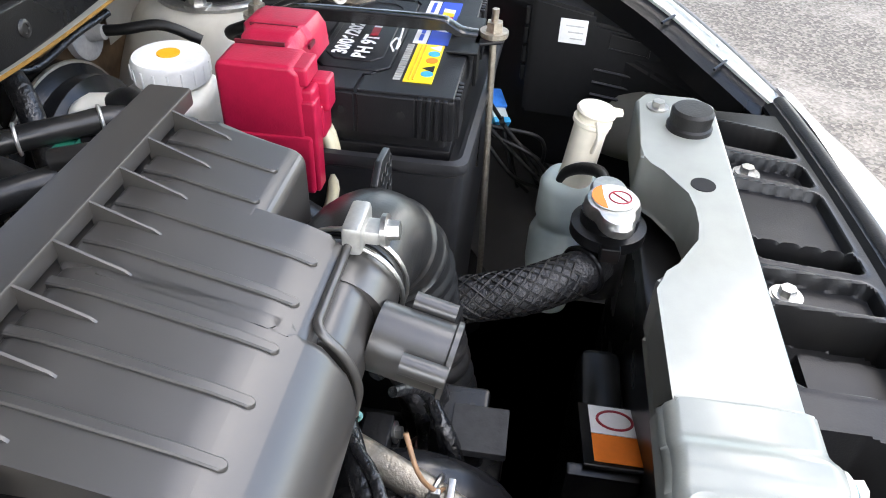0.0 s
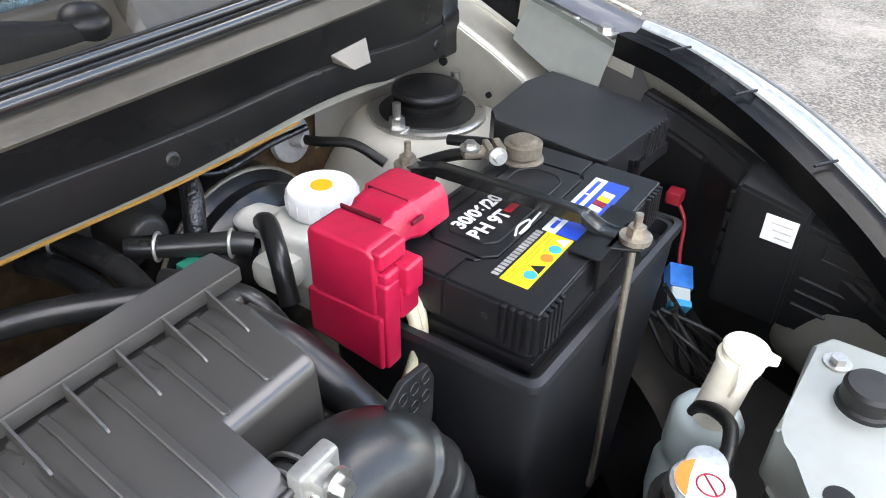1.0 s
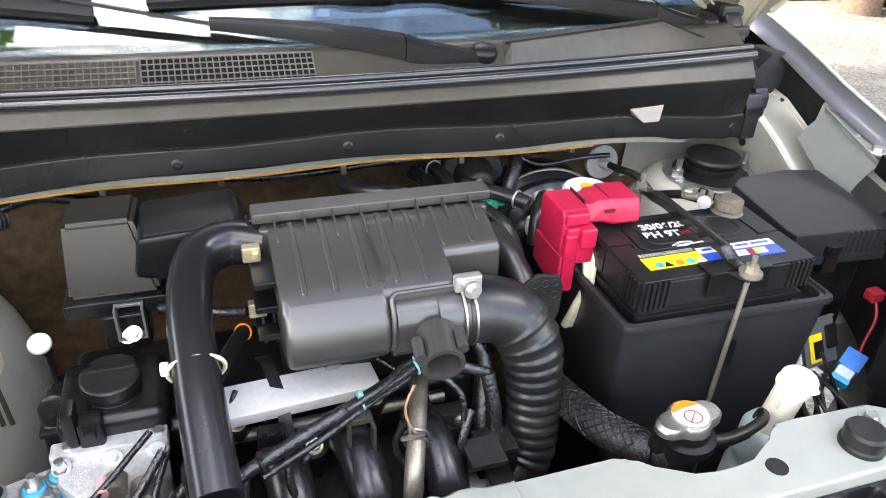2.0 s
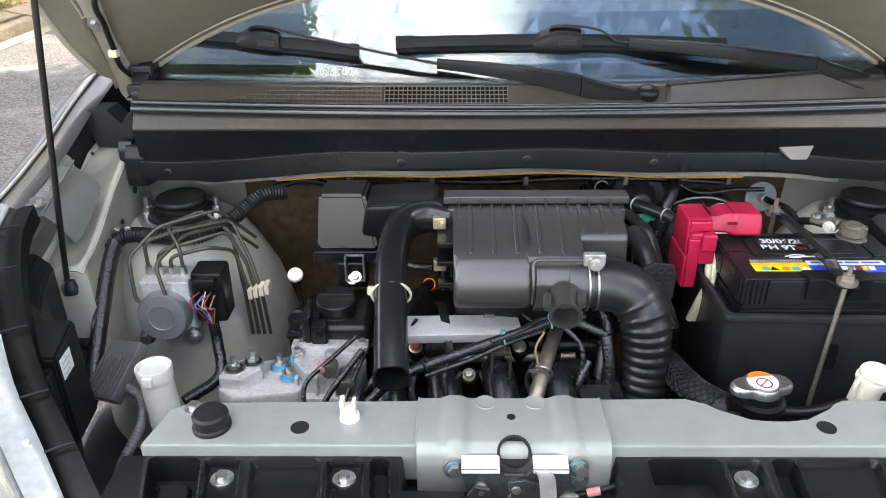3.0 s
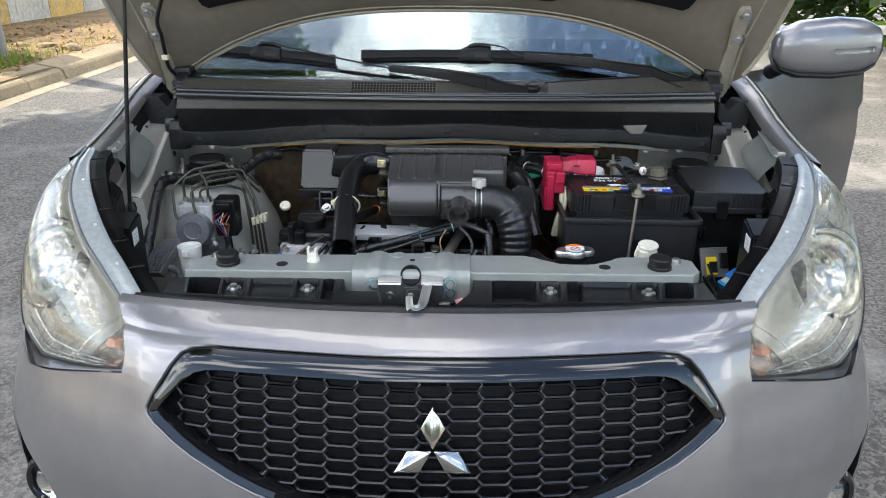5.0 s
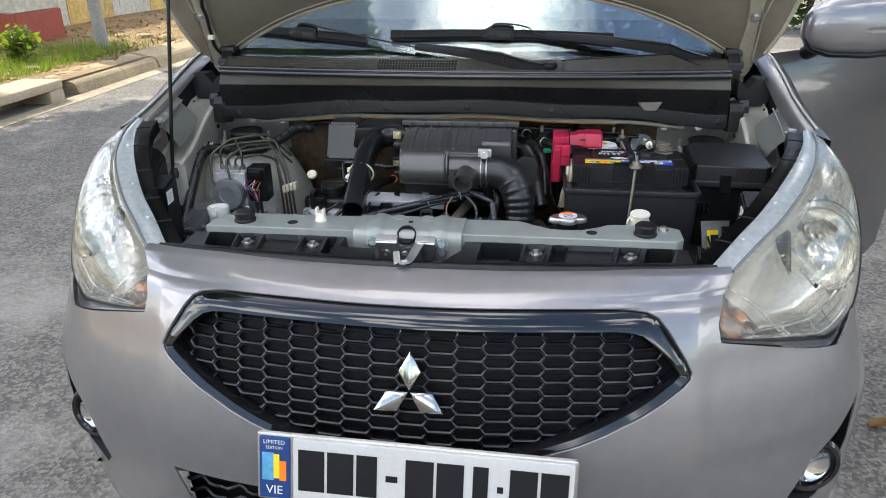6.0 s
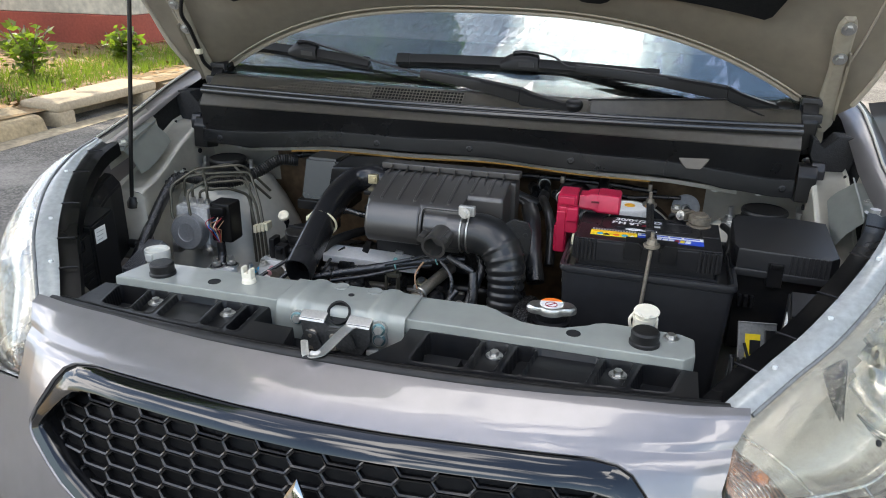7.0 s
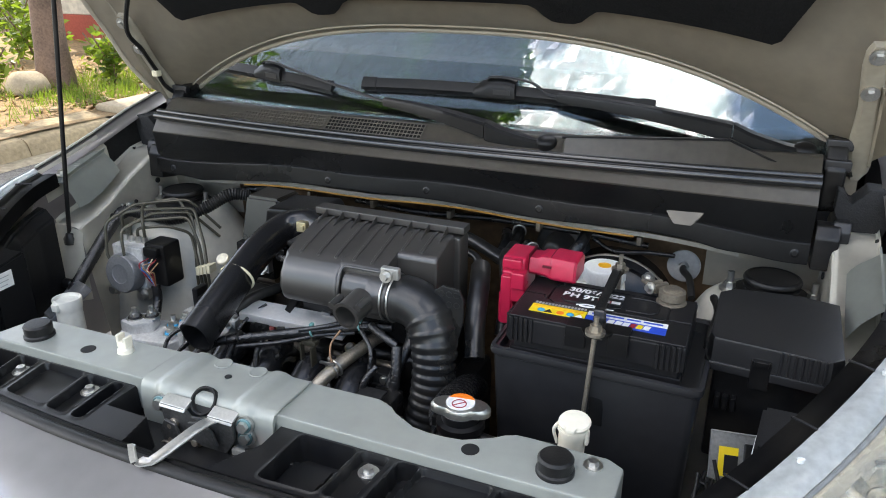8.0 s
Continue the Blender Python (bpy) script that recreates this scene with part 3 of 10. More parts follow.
def grille():
    gy = lambda x, z: front_y(x, z) + 0.018
    # deep backing
    bm = B()
    n = 24
    sheet(bm, [[V(-0.46 + 0.92 * k / n, front_y(-0.46 + 0.92 * k / n, z) + 0.0285, z) for k in range(n + 1)] for z in np.linspace(0.63, 0.905, 8)])
    bmesh.ops.solidify(bm, geom=list(bm.faces), thickness=0.003)
    part("grille_backing", bm, M_GRILLEBACK, car, "black ribbed panel behind the grille mesh")
    # glossy frame
    bm = B()
    rings = []
    for i in range(len(GRILLE)):
        p0, p1, q0, q1 = V(GRILLE[i][0], 0, GRILLE[i][1]), V(GRILLE[(i + 1) % len(GRILLE)][0], 0, GRILLE[(i + 1) % len(GRILLE)][1]), V(GRILLE_IN[i][0], 0, GRILLE_IN[i][1]), V(GRILLE_IN[(i + 1) % len(GRILLE)][0], 0, GRILLE_IN[(i + 1) % len(GRILLE)][1])
        k = max(1, int((p1 - p0).length / 0.03))
        for j in range(k):
            p, q = p0.lerp(p1, j / k), q0.lerp(q1, j / k)
            m1, m2 = p.lerp(q, 0.35), p.lerp(q, 0.8)
            rings.append([V(p.x, front_y(p.x, p.z) + 0.001, p.z), V(m1.x, front_y(m1.x, m1.z) - 0.006, m1.z), V(m2.x, front_y(m2.x, m2.z) - 0.003, m2.z), V(q.x, front_y(q.x, q.z) + 0.010, q.z), V(q.x, front_y(q.x, q.z) + 0.03, q.z), V(p.x, front_y(p.x, p.z) + 0.02, p.z)])
    loft(bm, rings + rings[:1], cap=False)
    bmesh.ops.remove_doubles(bm, verts=bm.verts, dist=1e-5)
    part("grille_frame", bm, M_GLOSS, car, "piano black grille surround", 40)
    # rolled edge of the bumper skin round the opening
    bm = B()
    edge = [V(x * 1.003, front_y(x, z) - 0.0005, 0.77 + (z - 0.77) * 1.006) for x, z in GRILLE]
    tube(bm, edge + edge[:1], 0.0032, 8, cap=False, raw=True)
    part("opening_lip", bm, M_PAINT, car, "rolled paint edge round the grille", 60)
    # honeycomb cells
    W, H, t = 0.0570, 0.0218, 0.0026
    prof = [(-W * 0.5, 0), (-W * 0.35, H * 0.5), (W * 0.35, H * 0.5), (W * 0.5, 0), (W * 0.35, -H * 0.5), (-W * 0.35, -H * 0.5)]
    bm = B()
    k1 = 1 - 2 * t / H
    loft(bm, [[V(x, 0.016, z) for x, z in prof], [V(x, 0, z) for x, z in prof], [V(x * (1 - 2 * t / W), 0.0015, z * k1) for x, z in prof], [V(x * (1 - 2.6 * t / W), 0.024, z * k1 * 0.9 + 0.001) for x, z in prof]], cap=False)
    cell = part("grille_cell", bm, M_CELL, car)
    data, used = cell.data, False
    inner = [(x * 0.985, 0.775 + (z - 0.775) * 1.0) for x, z in GRILLE_IN]
    for r in range(-8, 8):
        for c in range(-11, 12):
            x = (c * 0.85 + 0.0) * W
            z = 0.760 + r * H + (H * 0.5 if c % 2 else 0)
            if not inside((x, z), inner):
                continue
            ob = cell if not used else new("grille_cell", data)
            used = True
            ob.parent = car
            slope = (front_y(x + 0.01, z) - front_y(x - 0.01, z)) / 0.02
            tilt = (front_y(x, z + 0.01) - front_y(x, z - 0.01)) / 0.02
            ob.matrix_parent_inverse = Matrix.Translation(-car.location)
            ob.matrix_basis = Matrix.Translation((x, gy(x, z), z)) @ Matrix.Rotation(math.atan(slope), 4, "Z") @ Matrix.Rotation(-math.atan(tilt), 4, "X")
    # badge of three plain rhombs
    badge = thing("badge", (0, front_y(0, 0.77), 0.74), "three chrome rhomb badge on the black grille", "emblem")
    for a in (90, 210, 330):
        bm = B()
        d, e = V(math.cos(radians(a)), 0, math.sin(radians(a))), V(-math.sin(radians(a)), 0, math.cos(radians(a)))
        c = V(0, 0, 0)
        Lh, wd = 0.068, 0.0185
        pts = [c + d * 0.002, c + d * Lh * 0.5 + e * wd, c + d * Lh, c + d * Lh * 0.5 - e * wd]
        ridge = [c + d * 0.012 + V(0, -0.0095, 0), c + d * (Lh - 0.012) + V(0, -0.0095, 0)]
        lo = [bm.verts.new(p) for p in pts]
        up = [bm.verts.new(p + V(0, -0.004, 0)) for p in pts]
        rd = [bm.verts.new(p) for p in ridge]
        for k in range(4):
            bm.faces.new((lo[k], lo[(k + 1) % 4], up[(k + 1) % 4], up[k]))
        for q in ((up[0], up[1], rd[0]), (up[1], up[2], rd[1]), (up[1], rd[1], rd[0]), (up[2], up[3], rd[1]), (up[3], up[0], rd[0]), (up[3], rd[0], rd[1])):
            bm.faces.new(q)
        bm.faces.new(lo[::-1])
        m = Matrix.Translation((0, front_y(0, 0.775) - 0.003, 0.775)) @ Matrix.Rotation(radians(-20), 4, "X")
        bmesh.ops.transform(bm, matrix=m, verts=bm.verts)
        part("rhomb", bm, M_BADGE, badge, "", 10)


def number_plate():
    plate = thing("number_plate", (0.02, front_y(0, 0.62) - 0.02, 0.585), "white number plate in a thin chrome frame with dark bars", "number plate")
    m = Matrix.Translation((0.012, front_y(0, 0.64) - 0.030, 0.640)) @ Matrix.Rotation(radians(-12), 4, "X") @ Matrix.Rotation(radians(1.2), 4, "Y")
    bm = B()
    box(bm, (-0.27, 0, -0.062), (0.27, 0.012, 0.062), 0.006, m)
    part("plate_frame", bm, M_STEEL, plate, "brushed metal frame")
    bm = B()
    box(bm, (-0.205, -0.004, -0.056), (0.264, 0.004, 0.056), 0.003, m)
    part("plate_face", bm, M_PLATEFACE, plate, "greyish white plate face")
    bm = B()
    box(bm, (-0.264, -0.004, -0.056), (-0.210, 0.004, 0.056), 0.003, m)
    part("country_tag", bm, M_TAGBLUE, plate, "blue tag with small print")
    flat = lambda x0, x1, z0, z1, y=-0.0046: [m @ V(x0, y, z0), m @ V(x1, y, z0), m @ V(x1, y, z1), m @ V(x0, y, z1)]
    for x0, x1 in ((-0.195, -0.150), (-0.145, -0.100), (-0.095, -0.060), (-0.045, -0.025), (-0.012, 0.035), (0.040, 0.085), (0.10, 0.125), (0.14, 0.15), (0.16, 0.205), (0.21, 0.255)):
        z0, z1 = (-0.005, 0.006) if x1 - x0 < 0.022 else (-0.036, 0.038)
        flat_label("bar", flat(x0, x1, z0, z1), M_GRILLE, plate)
    flat_label("print", flat(-0.258, -0.238, -0.022, 0.028), M_SKYPRINT, plate)
    flat_label("print", flat(-0.238, -0.228, -0.018, 0.026), M_YELLOW, plate)
    flat_label("print", flat(-0.228, -0.216, -0.022, 0.014), M_ORANGE, plate)
    text_mesh("tag_text", "VIE", 0.022, m @ pose(-0.237, -0.0048, -0.040, 90), M_PAPER, plate)
    text_mesh("tag_text", "LIMITED", 0.0105, m @ pose(-0.237, -0.0048, 0.047, 90), M_PAPER, plate)
    text_mesh("tag_text", "EDITION", 0.0075, m @ pose(-0.237, -0.0048, 0.037, 90), M_PAPER, plate)


body_shell()
grille()
number_plate()

# headlight boundary lines, for the car's left side
LAMP_IN = [V(0.512, 0.018, 0.850), V(0.514, 0.040, 0.888), V(0.520, 0.066, 0.912), V(0.535, 0.092, 0.931), V(0.586, 0.147, 0.960), V(0.650, 0.221, 0.992), V(0.721, 0.336, 1.031), V(0.764, 0.455, 1.058), V(0.782, 0.545, 1.070)]
LAMP_OUT = [V(0.512, 0.014, 0.842), V(0.575, 0.046, 0.826), V(0.640, 0.088, 0.808), V(0.700, 0.130, 0.792), V(0.748, 0.170, 0.780), V(0.800, 0.225, 0.818), V(0.828, 0.310, 0.900), V(0.832, 0.420, 0.992), V(0.800, 0.547, 1.060)]
STRIP_IN = [V(0.500, 0.100, 0.934), V(0.552, 0.163, 0.965), V(0.613, 0.236, 0.998), V(0.686, 0.352, 1.037), V(0.738, 0.462, 1.062), V(0.762, 0.545, 1.072)]
STRIP_OUT = [V(0.533, 0.091, 0.932), V(0.584, 0.147, 0.962), V(0.648, 0.221, 0.994), V(0.719, 0.336, 1.033), V(0.762, 0.455, 1.060), V(0.780, 0.545, 1.071)]


def headlight(s):
    a, b = smooth_line(LAMP_IN, 5), smooth_line(LAMP_OUT, 5)
    flip = lambda p: V(p.x * s, p.y, p.z)
    lamp = thing("headlight", flip(V(0.66, 0.2, 0.82)), "clear headlight with pale reflector and slightly hazed lens", "headlight", "headlights")
    last, wide = len(a) - 1, 24
    puff = lambda i: math.sin(math.pi * min(1, max(0, i / last))) ** 0.6
    bulge = lambda i, k: math.sin(math.pi * k / wide) ** 0.8 * puff(i)
    skin = lambda i, k: a[i].lerp(b[i], k / wide) + V(0.45, -0.55, 0.55).normalized() * 0.030 * bulge(i, k)
    inward = V(-0.12, 0.93, -0.34).normalized()
    inner = lambda i, k, d: a[i].lerp(b[i], k / wide) + inward * (0.004 + d * bulge(i, k))
    c, ax = V(0.735, 0.300, 0.905), V(0.20, -0.93, 0.24).normalized()
    R = 0.080
    off_axis = lambda p: ((p - c) - ax * (p - c).dot(ax)).length
    bm = B()
    sheet(bm, [[flip(skin(i, k)) for k in range(wide + 1)] for i in range(last + 1)])
    bmesh.ops.solidify(bm, geom=list(bm.faces), thickness=0.003)
    lens = part("lens", bm, M_LENS, lamp, "clear plastic lens", 180)
    lens.visible_shadow = False
    bm = B()
    sheet(bm, [[flip(inner(i, k, 0.17)) for k in range(wide + 1)] for i in range(last + 1)])
    bmesh.ops.solidify(bm, geom=list(bm.faces), thickness=0.002)
    part("housing", bm, M_SILVER, lamp, "pale silver inner housing", 180)
    # smooth bezel with the round opening of the bowl
    bm = B()
    sheet(bm, [[flip(inner(i, k, 0.028)) for k in range(wide + 1)] for i in range(8, last + 1)])
    gone = [f for f in bm.faces if off_axis(flip(f.calc_center_median())) < R + 0.001]
    bmesh.ops.delete(bm, geom=gone, context="FACES")
    part("bezel", bm, M_SILVER, lamp, "smooth pale silver bezel", 180)
    # big bowl with a fluted lower half
    seg = 96
    rings = []
    for r, h in ((R + 0.001, -0.016), (R, 0.000), (R * 0.97, 0.012), (R * 0.86, 0.030), (R * 0.66, 0.047), (R * 0.42, 0.058), (0.014, 0.064)):
        mid = c - ax * h
        pts = []
        for k, q in enumerate(ring(mid, -ax, r, seg)):
            low = max(0.0, min(1.0, (mid.z - q.z) / r + 0.35))
            pts.append(flip(mid + (q - mid) * (1 + 0.016 * low * (k % 2) * (0.002 < h < 0.06))))
        rings.append(pts)
    bm = B()
    loft(bm, rings, cap=False)
    refl = part("reflector", bm, M_BOWL, lamp, "bright bowl reflector, fluted below", 25)
    bm = B()
    prof = [(0.0165, -0.004), (0.0165, 0.006), (0.0125, 0.010), (0.0120, 0.030), (0.0105, 0.036), (0.006, 0.040), (0.001, 0.041)]
    lathe(bm, flip(c - ax * 0.058), flip(ax), prof, 24)
    part("bulb_shield", bm, M_BOWL, refl, "rounded metal bulb shield")
    for rr, w, m in ((R + 0.0015, 0.0026, M_BOWL), (R + 0.0062, 0.0020, M_SMOKE)):
        bm = B()
        hoop0 = [flip(q) for q in ring(c + ax * 0.016, ax, rr, 64)]
        tube(bm, hoop0 + hoop0[:1], w, 8, cap=False, raw=True)
        part("bowl_rim", bm, m, refl, "round rim of the bowl" if m is M_BOWL else "dark line round the bowl")
    # indicator corner: rosy fluted pocket behind a curved divider
    bm = B()
    sheet(bm, [[flip(inner(i, k, 0.075)) for k in range(1, wide)] for i in range(2, 12)])
    ind = part("indicator_pocket", bm, M_ROSE, lamp, "rosy amber indicator pocket", 180)
    bm = B()
    for i in range(3, 12):
        for f in (0.0, 0.5):
            line = [flip(inner(i, k, 0.070).lerp(inner(min(i + 1, last), k, 0.070), f)) for k in range(4, wide - 4, 3)]
            tube(bm, line, 0.0012, 5, raw=True)
    part("indicator_flutes", bm, M_BOWL, ind, "fine bright flutes")
    bm = B()
    ci = inner(7, wide // 2, 0.050)
    lathe(bm, flip(ci), flip(-ax), [(0.009, 0.014), (0.010, 0.0), (0.006, -0.006)], 16)
    part("indicator_bulb", bm, M_AMBER, ind, "amber bulb")
    bm = B()
    tube(bm, [flip(inner(11, k, 0.030)) for k in range(1, wide)], 0.0030, 8, raw=True)
    part("divider", bm, M_BOWL, lamp, "bright curved divider beside the indicator")
    # stepped clear bar along the lower edge
    for j, kk in enumerate((18.2, 20.2, 22.2)):
        bm = B()
        at = lambda i, k: inner(i, int(k), 0.020).lerp(inner(i, int(k) + 1, 0.020), k - int(k))
        tube(bm, [flip(at(i, kk)) for i in range(4, 25)], 0.0030 if j != 1 else 0.0018, 8, raw=True)
        part("trim_step", bm, M_BOWL if j != 1 else M_SMOKE, lamp)
    for i in range(6, 24, 3):
        bm = B()
        tube(bm, [flip(inner(i, k, 0.019)) for k in (18, 20, 22)], 0.0016, 6, raw=True)
        part("trim_tick", bm, M_SMOKE if i % 2 else M_BOWL, lamp)
    # fine ribbing above the bar
    bm = B()
    for i in range(13, 24):
        for f in (0.0, 0.33, 0.66):
            line = [flip(inner(i, k, 0.027).lerp(inner(i + 1, k, 0.027), f) + V(0, -0.0006, 0.0003)) for k in (15, 16, 17)]
            tube(bm, line, 0.0007, 4, raw=True)
    part("flutes", bm, M_SILVER, lamp, "fine upright ribs")
    bm = B()
    spot = skin(21, 13)
    nrm = V(0.45, -0.55, 0.55).normalized()
    lathe(bm, flip(spot - nrm * 0.0005), flip(nrm), [(0.0048, 0), (0.0044, 0.0014), (0.002, 0.0018)], 16)
    part("aim_mark", bm, M_GRILLE, lens, "small dark aiming pip")
    # bright flange on top of the lamp
    v = smooth_line(STRIP_OUT, 6)
    u = [p.lerp(q, 0.02) for p, q in zip(smooth_line(STRIP_IN, 6), v)]
    bm = B()
    sheet(bm, [[flip(p) + V(0, 0, -0.010), flip(p), flip(p.lerp(q, 0.25)) + V(0, 0, 0.004), flip(p.lerp(q, 0.7)) + V(0, 0, 0.005), flip(q) + V(0, 0, 0.001), flip(q) + V(0, 0, -0.008)] for p, q in zip(u, v)])
    bmesh.ops.solidify(bm, geom=list(bm.faces), thickness=0.002)
    fl = part("flange_strip", bm, M_STRIP, lamp, "bright pale flange along the lens", 50)
    for i in (6, 13, 20):
        bm = B()
        q = flip(u[i].lerp(v[i], 0.35)) + V(0, 0, 0.003)
        lathe(bm, q, (0, 0, 1), [(0.004, 0), (0.004, 0.004), (0.002, 0.005)], 12)
        part("pip", bm, M_STRIP, fl)
    bm = B()
    tube(bm, [flip(q) + V(0.004 * s, 0, 0.001) for q in v], 0.0028, 8, raw=True)
    part("seal_bead", bm, M_RUBBERGREY, lamp, "grey sealing bead")
    low = [V(x, nose_y(z) + plan_y(x) * (1 + 0.1 * (0.9 - z)) + 0.001, z + 0.001) for x, z in LAMP_LOW[1:7]]
    bm = B()
    sheet(bm, [[flip(p), flip(p.lerp(q, 0.5)) + V(0, 0, 0.001), flip(q) + V(0, 0.001, -0.002)] for p, q in zip(smooth_line(low, 5), smooth_line(LAMP_OUT[:6], 5))])
    bmesh.ops.solidify(bm, geom=list(bm.faces), thickness=0.002)
    part("lamp_ledge", bm, M_PAINT, car, "painted bumper edge under the headlight", 60)
    bm = B()
    tube(bm, [flip(q) + V(0.001 * s, 0.002, -0.001) for q in b], 0.0030, 8, raw=True)
    part("lower_seal", bm, M_RUBBER, lamp, "dark gap along the lower lens edge")


headlight(1)
headlight(-1)

# ---- cowl, windscreen, bonnet ----
def cowl_y(x):
    return 0.737 + 0.028 * (x / 0.65) ** 2


XS = [-0.65 + 1.30 * k / 26 for k in range(27)]


def crease_z(x):
    return 1.092 - 0.027 * min(1.1, (x / 0.58) ** 2) + 0.0025 * math.sin(x * 17 + 0.6)


def cowl():
    cowl_t = thing("cowl", (0, 0.8, 1.02), "black plastic cowl under the windscreen with vent grid", "cowl panel")
    fine = [-0.65 + 1.30 * k / 78 for k in range(79)]
    bm = B()
    rows = []
    for x in fine:
        y, q, c = cowl_y(x), (x / 0.65) ** 2, crease_z(x)
        band = 1.130 - 0.008 * q
        low = c - 0.032 - 0.003 * math.sin(x * 11) - 0.004 * math.exp(-((abs(x) - 0.52) / 0.03) ** 2)
        rows.append([V(x, y - 0.0150, band), V(x, y - 0.0150, band - 0.003), V(x, y - 0.0085, c + 0.004), V(x, y - 0.0085, c + 0.002), V(x, y - 0.0120, c + 0.0005), V(x, y - 0.0130, c - 0.001), V(x, y - 0.0160, low + 0.002), V(x, y - 0.0155, low), V(x, y + 0.010, low - 0.004)])
    sheet(bm, rows)
    bmesh.ops.solidify(bm, geom=list(bm.faces), thickness=0.003)
    part("front_face", bm, M_COWL, cowl_t, "grained black front face", 38)
    # band takes the paler M_COWLTOP, its skylight painted in
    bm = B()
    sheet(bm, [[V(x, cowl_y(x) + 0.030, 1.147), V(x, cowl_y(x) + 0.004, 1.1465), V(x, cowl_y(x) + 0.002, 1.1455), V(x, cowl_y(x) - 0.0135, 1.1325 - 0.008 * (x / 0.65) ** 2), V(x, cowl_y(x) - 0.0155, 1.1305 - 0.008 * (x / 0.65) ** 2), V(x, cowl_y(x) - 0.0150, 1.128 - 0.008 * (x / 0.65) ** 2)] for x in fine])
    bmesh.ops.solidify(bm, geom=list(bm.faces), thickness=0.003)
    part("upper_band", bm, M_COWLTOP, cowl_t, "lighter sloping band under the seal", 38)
    bm = B()
    rows = []
    for x in XS:
        y = cowl_y(x)
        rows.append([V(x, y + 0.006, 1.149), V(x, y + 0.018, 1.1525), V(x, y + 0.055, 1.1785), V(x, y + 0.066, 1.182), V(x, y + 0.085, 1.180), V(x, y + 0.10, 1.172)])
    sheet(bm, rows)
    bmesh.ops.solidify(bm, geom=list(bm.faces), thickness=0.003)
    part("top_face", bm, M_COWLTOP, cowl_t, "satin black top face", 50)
    bm = B()
    for dz, dy, r in ((0.0, 0.0, 0.0072), (0.0085, 0.010, 0.0055)):
        tube(bm, [V(x, cowl_y(x) + dy, 1.150 + 0.003 * (x / 0.65) ** 2 + dz) for x in XS], r, 12, raw=True)
    part("weather_strip", bm, M_SEAL, cowl_t, "long black rubber sealing strip", 60)
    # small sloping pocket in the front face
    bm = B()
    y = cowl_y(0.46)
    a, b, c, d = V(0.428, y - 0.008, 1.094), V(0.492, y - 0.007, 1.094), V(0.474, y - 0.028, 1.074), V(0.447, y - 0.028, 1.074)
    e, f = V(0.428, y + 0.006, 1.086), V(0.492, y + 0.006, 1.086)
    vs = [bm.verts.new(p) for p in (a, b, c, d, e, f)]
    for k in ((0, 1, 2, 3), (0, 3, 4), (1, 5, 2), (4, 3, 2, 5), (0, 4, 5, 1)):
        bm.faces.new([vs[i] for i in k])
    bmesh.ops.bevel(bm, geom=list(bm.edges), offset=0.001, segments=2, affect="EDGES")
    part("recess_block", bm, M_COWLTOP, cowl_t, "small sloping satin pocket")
    rise = lambda d: 1.1525 + (d - 0.018) * 0.703
    bm = B()
    sheet(bm, [[V(x, cowl_y(x) + d, rise(d) + 0.0022) for x in np.linspace(-0.226, -0.020, 8)] for d in (0.019, 0.0545)])
    bmesh.ops.solidify(bm, geom=list(bm.faces), thickness=0.001)
    part("vent_opening", bm, M_VOID, cowl_t, "dark opening behind the grid")
    bm = B()
    n = 27
    for k in range(n + 1):
        x = -0.226 + 0.206 * k / n
        tube(bm, [V(x, cowl_y(x) + d, rise(d) + 0.0032) for d in (0.0185, 0.0545)], 0.0009, 6, raw=True)
    for j in range(6):
        d = 0.0185 + 0.036 * j / 5
        tube(bm, [V(x, cowl_y(x) + d, rise(d) + 0.0034) for x in np.linspace(-0.226, -0.020, 10)], 0.0010, 6, raw=True)
    part("vent_grid", bm, M_COWLTOP, cowl_t, "square vent grid")
    bm = B()
    step = 0.0082
    for k in range(36):
        x = -0.232 - step * k
        up = 5 if k < 20 else max(1, 5 - (k - 17) // 4)
        for j in range(up):
            d = 0.0185 + 0.0072 * j
            tube(bm, [V(x, cowl_y(x) + d, rise(d) + 0.0022), V(x, cowl_y(x) + d + 0.0072, rise(d + 0.0072) + 0.0022)], 0.0010, 5, raw=True)
            tube(bm, [V(x, cowl_y(x) + d + 0.0072, rise(d + 0.0072) + 0.0022), V(x - step, cowl_y(x - step) + d + 0.0072, rise(d + 0.0072) + 0.0022)], 0.0010, 5, raw=True)
    part("moulded_grid", bm, M_COWLTOP, cowl_t, "closed moulded grid")
    for x in (-0.602, -0.199, 0.011, 0.223, 0.63):
        bm = B()
        lathe(bm, (x, cowl_y(x) - 0.0140, crease_z(x) - 0.017), (0, -0.98, 0.12), [(0.0070, 0), (0.0070, 0.0012), (0.0056, 0.0022), (0.0036, 0.0023), (0.0032, 0.0014)], 18)
        part("push_clip", bm, M_BLACK, cowl_t, "round black push clip")
    bm = B()
    tube(bm, [V(x, cowl_y(x) - 0.002, crease_z(x) - 0.0465) for x in fine[14:-16]], 0.0020, 6, raw=True)
    part("foam_edge", bm, M_OCHRE, cowl_t, "ochre foam edge under the cowl")
    bm = B()
    sheet(bm, [[V(x, cowl_y(x) - 0.004, crease_z(x) - 0.036), V(x, cowl_y(x) - 0.004, crease_z(x) - 0.044), V(x, cowl_y(x) + 0.012, crease_z(x) - 0.049), V(x, cowl_y(x) + 0.07, crease_z(x) - 0.052)] for x in fine[6:-6]])
    bmesh.ops.solidify(bm, geom=list(bm.faces), thickness=0.003)
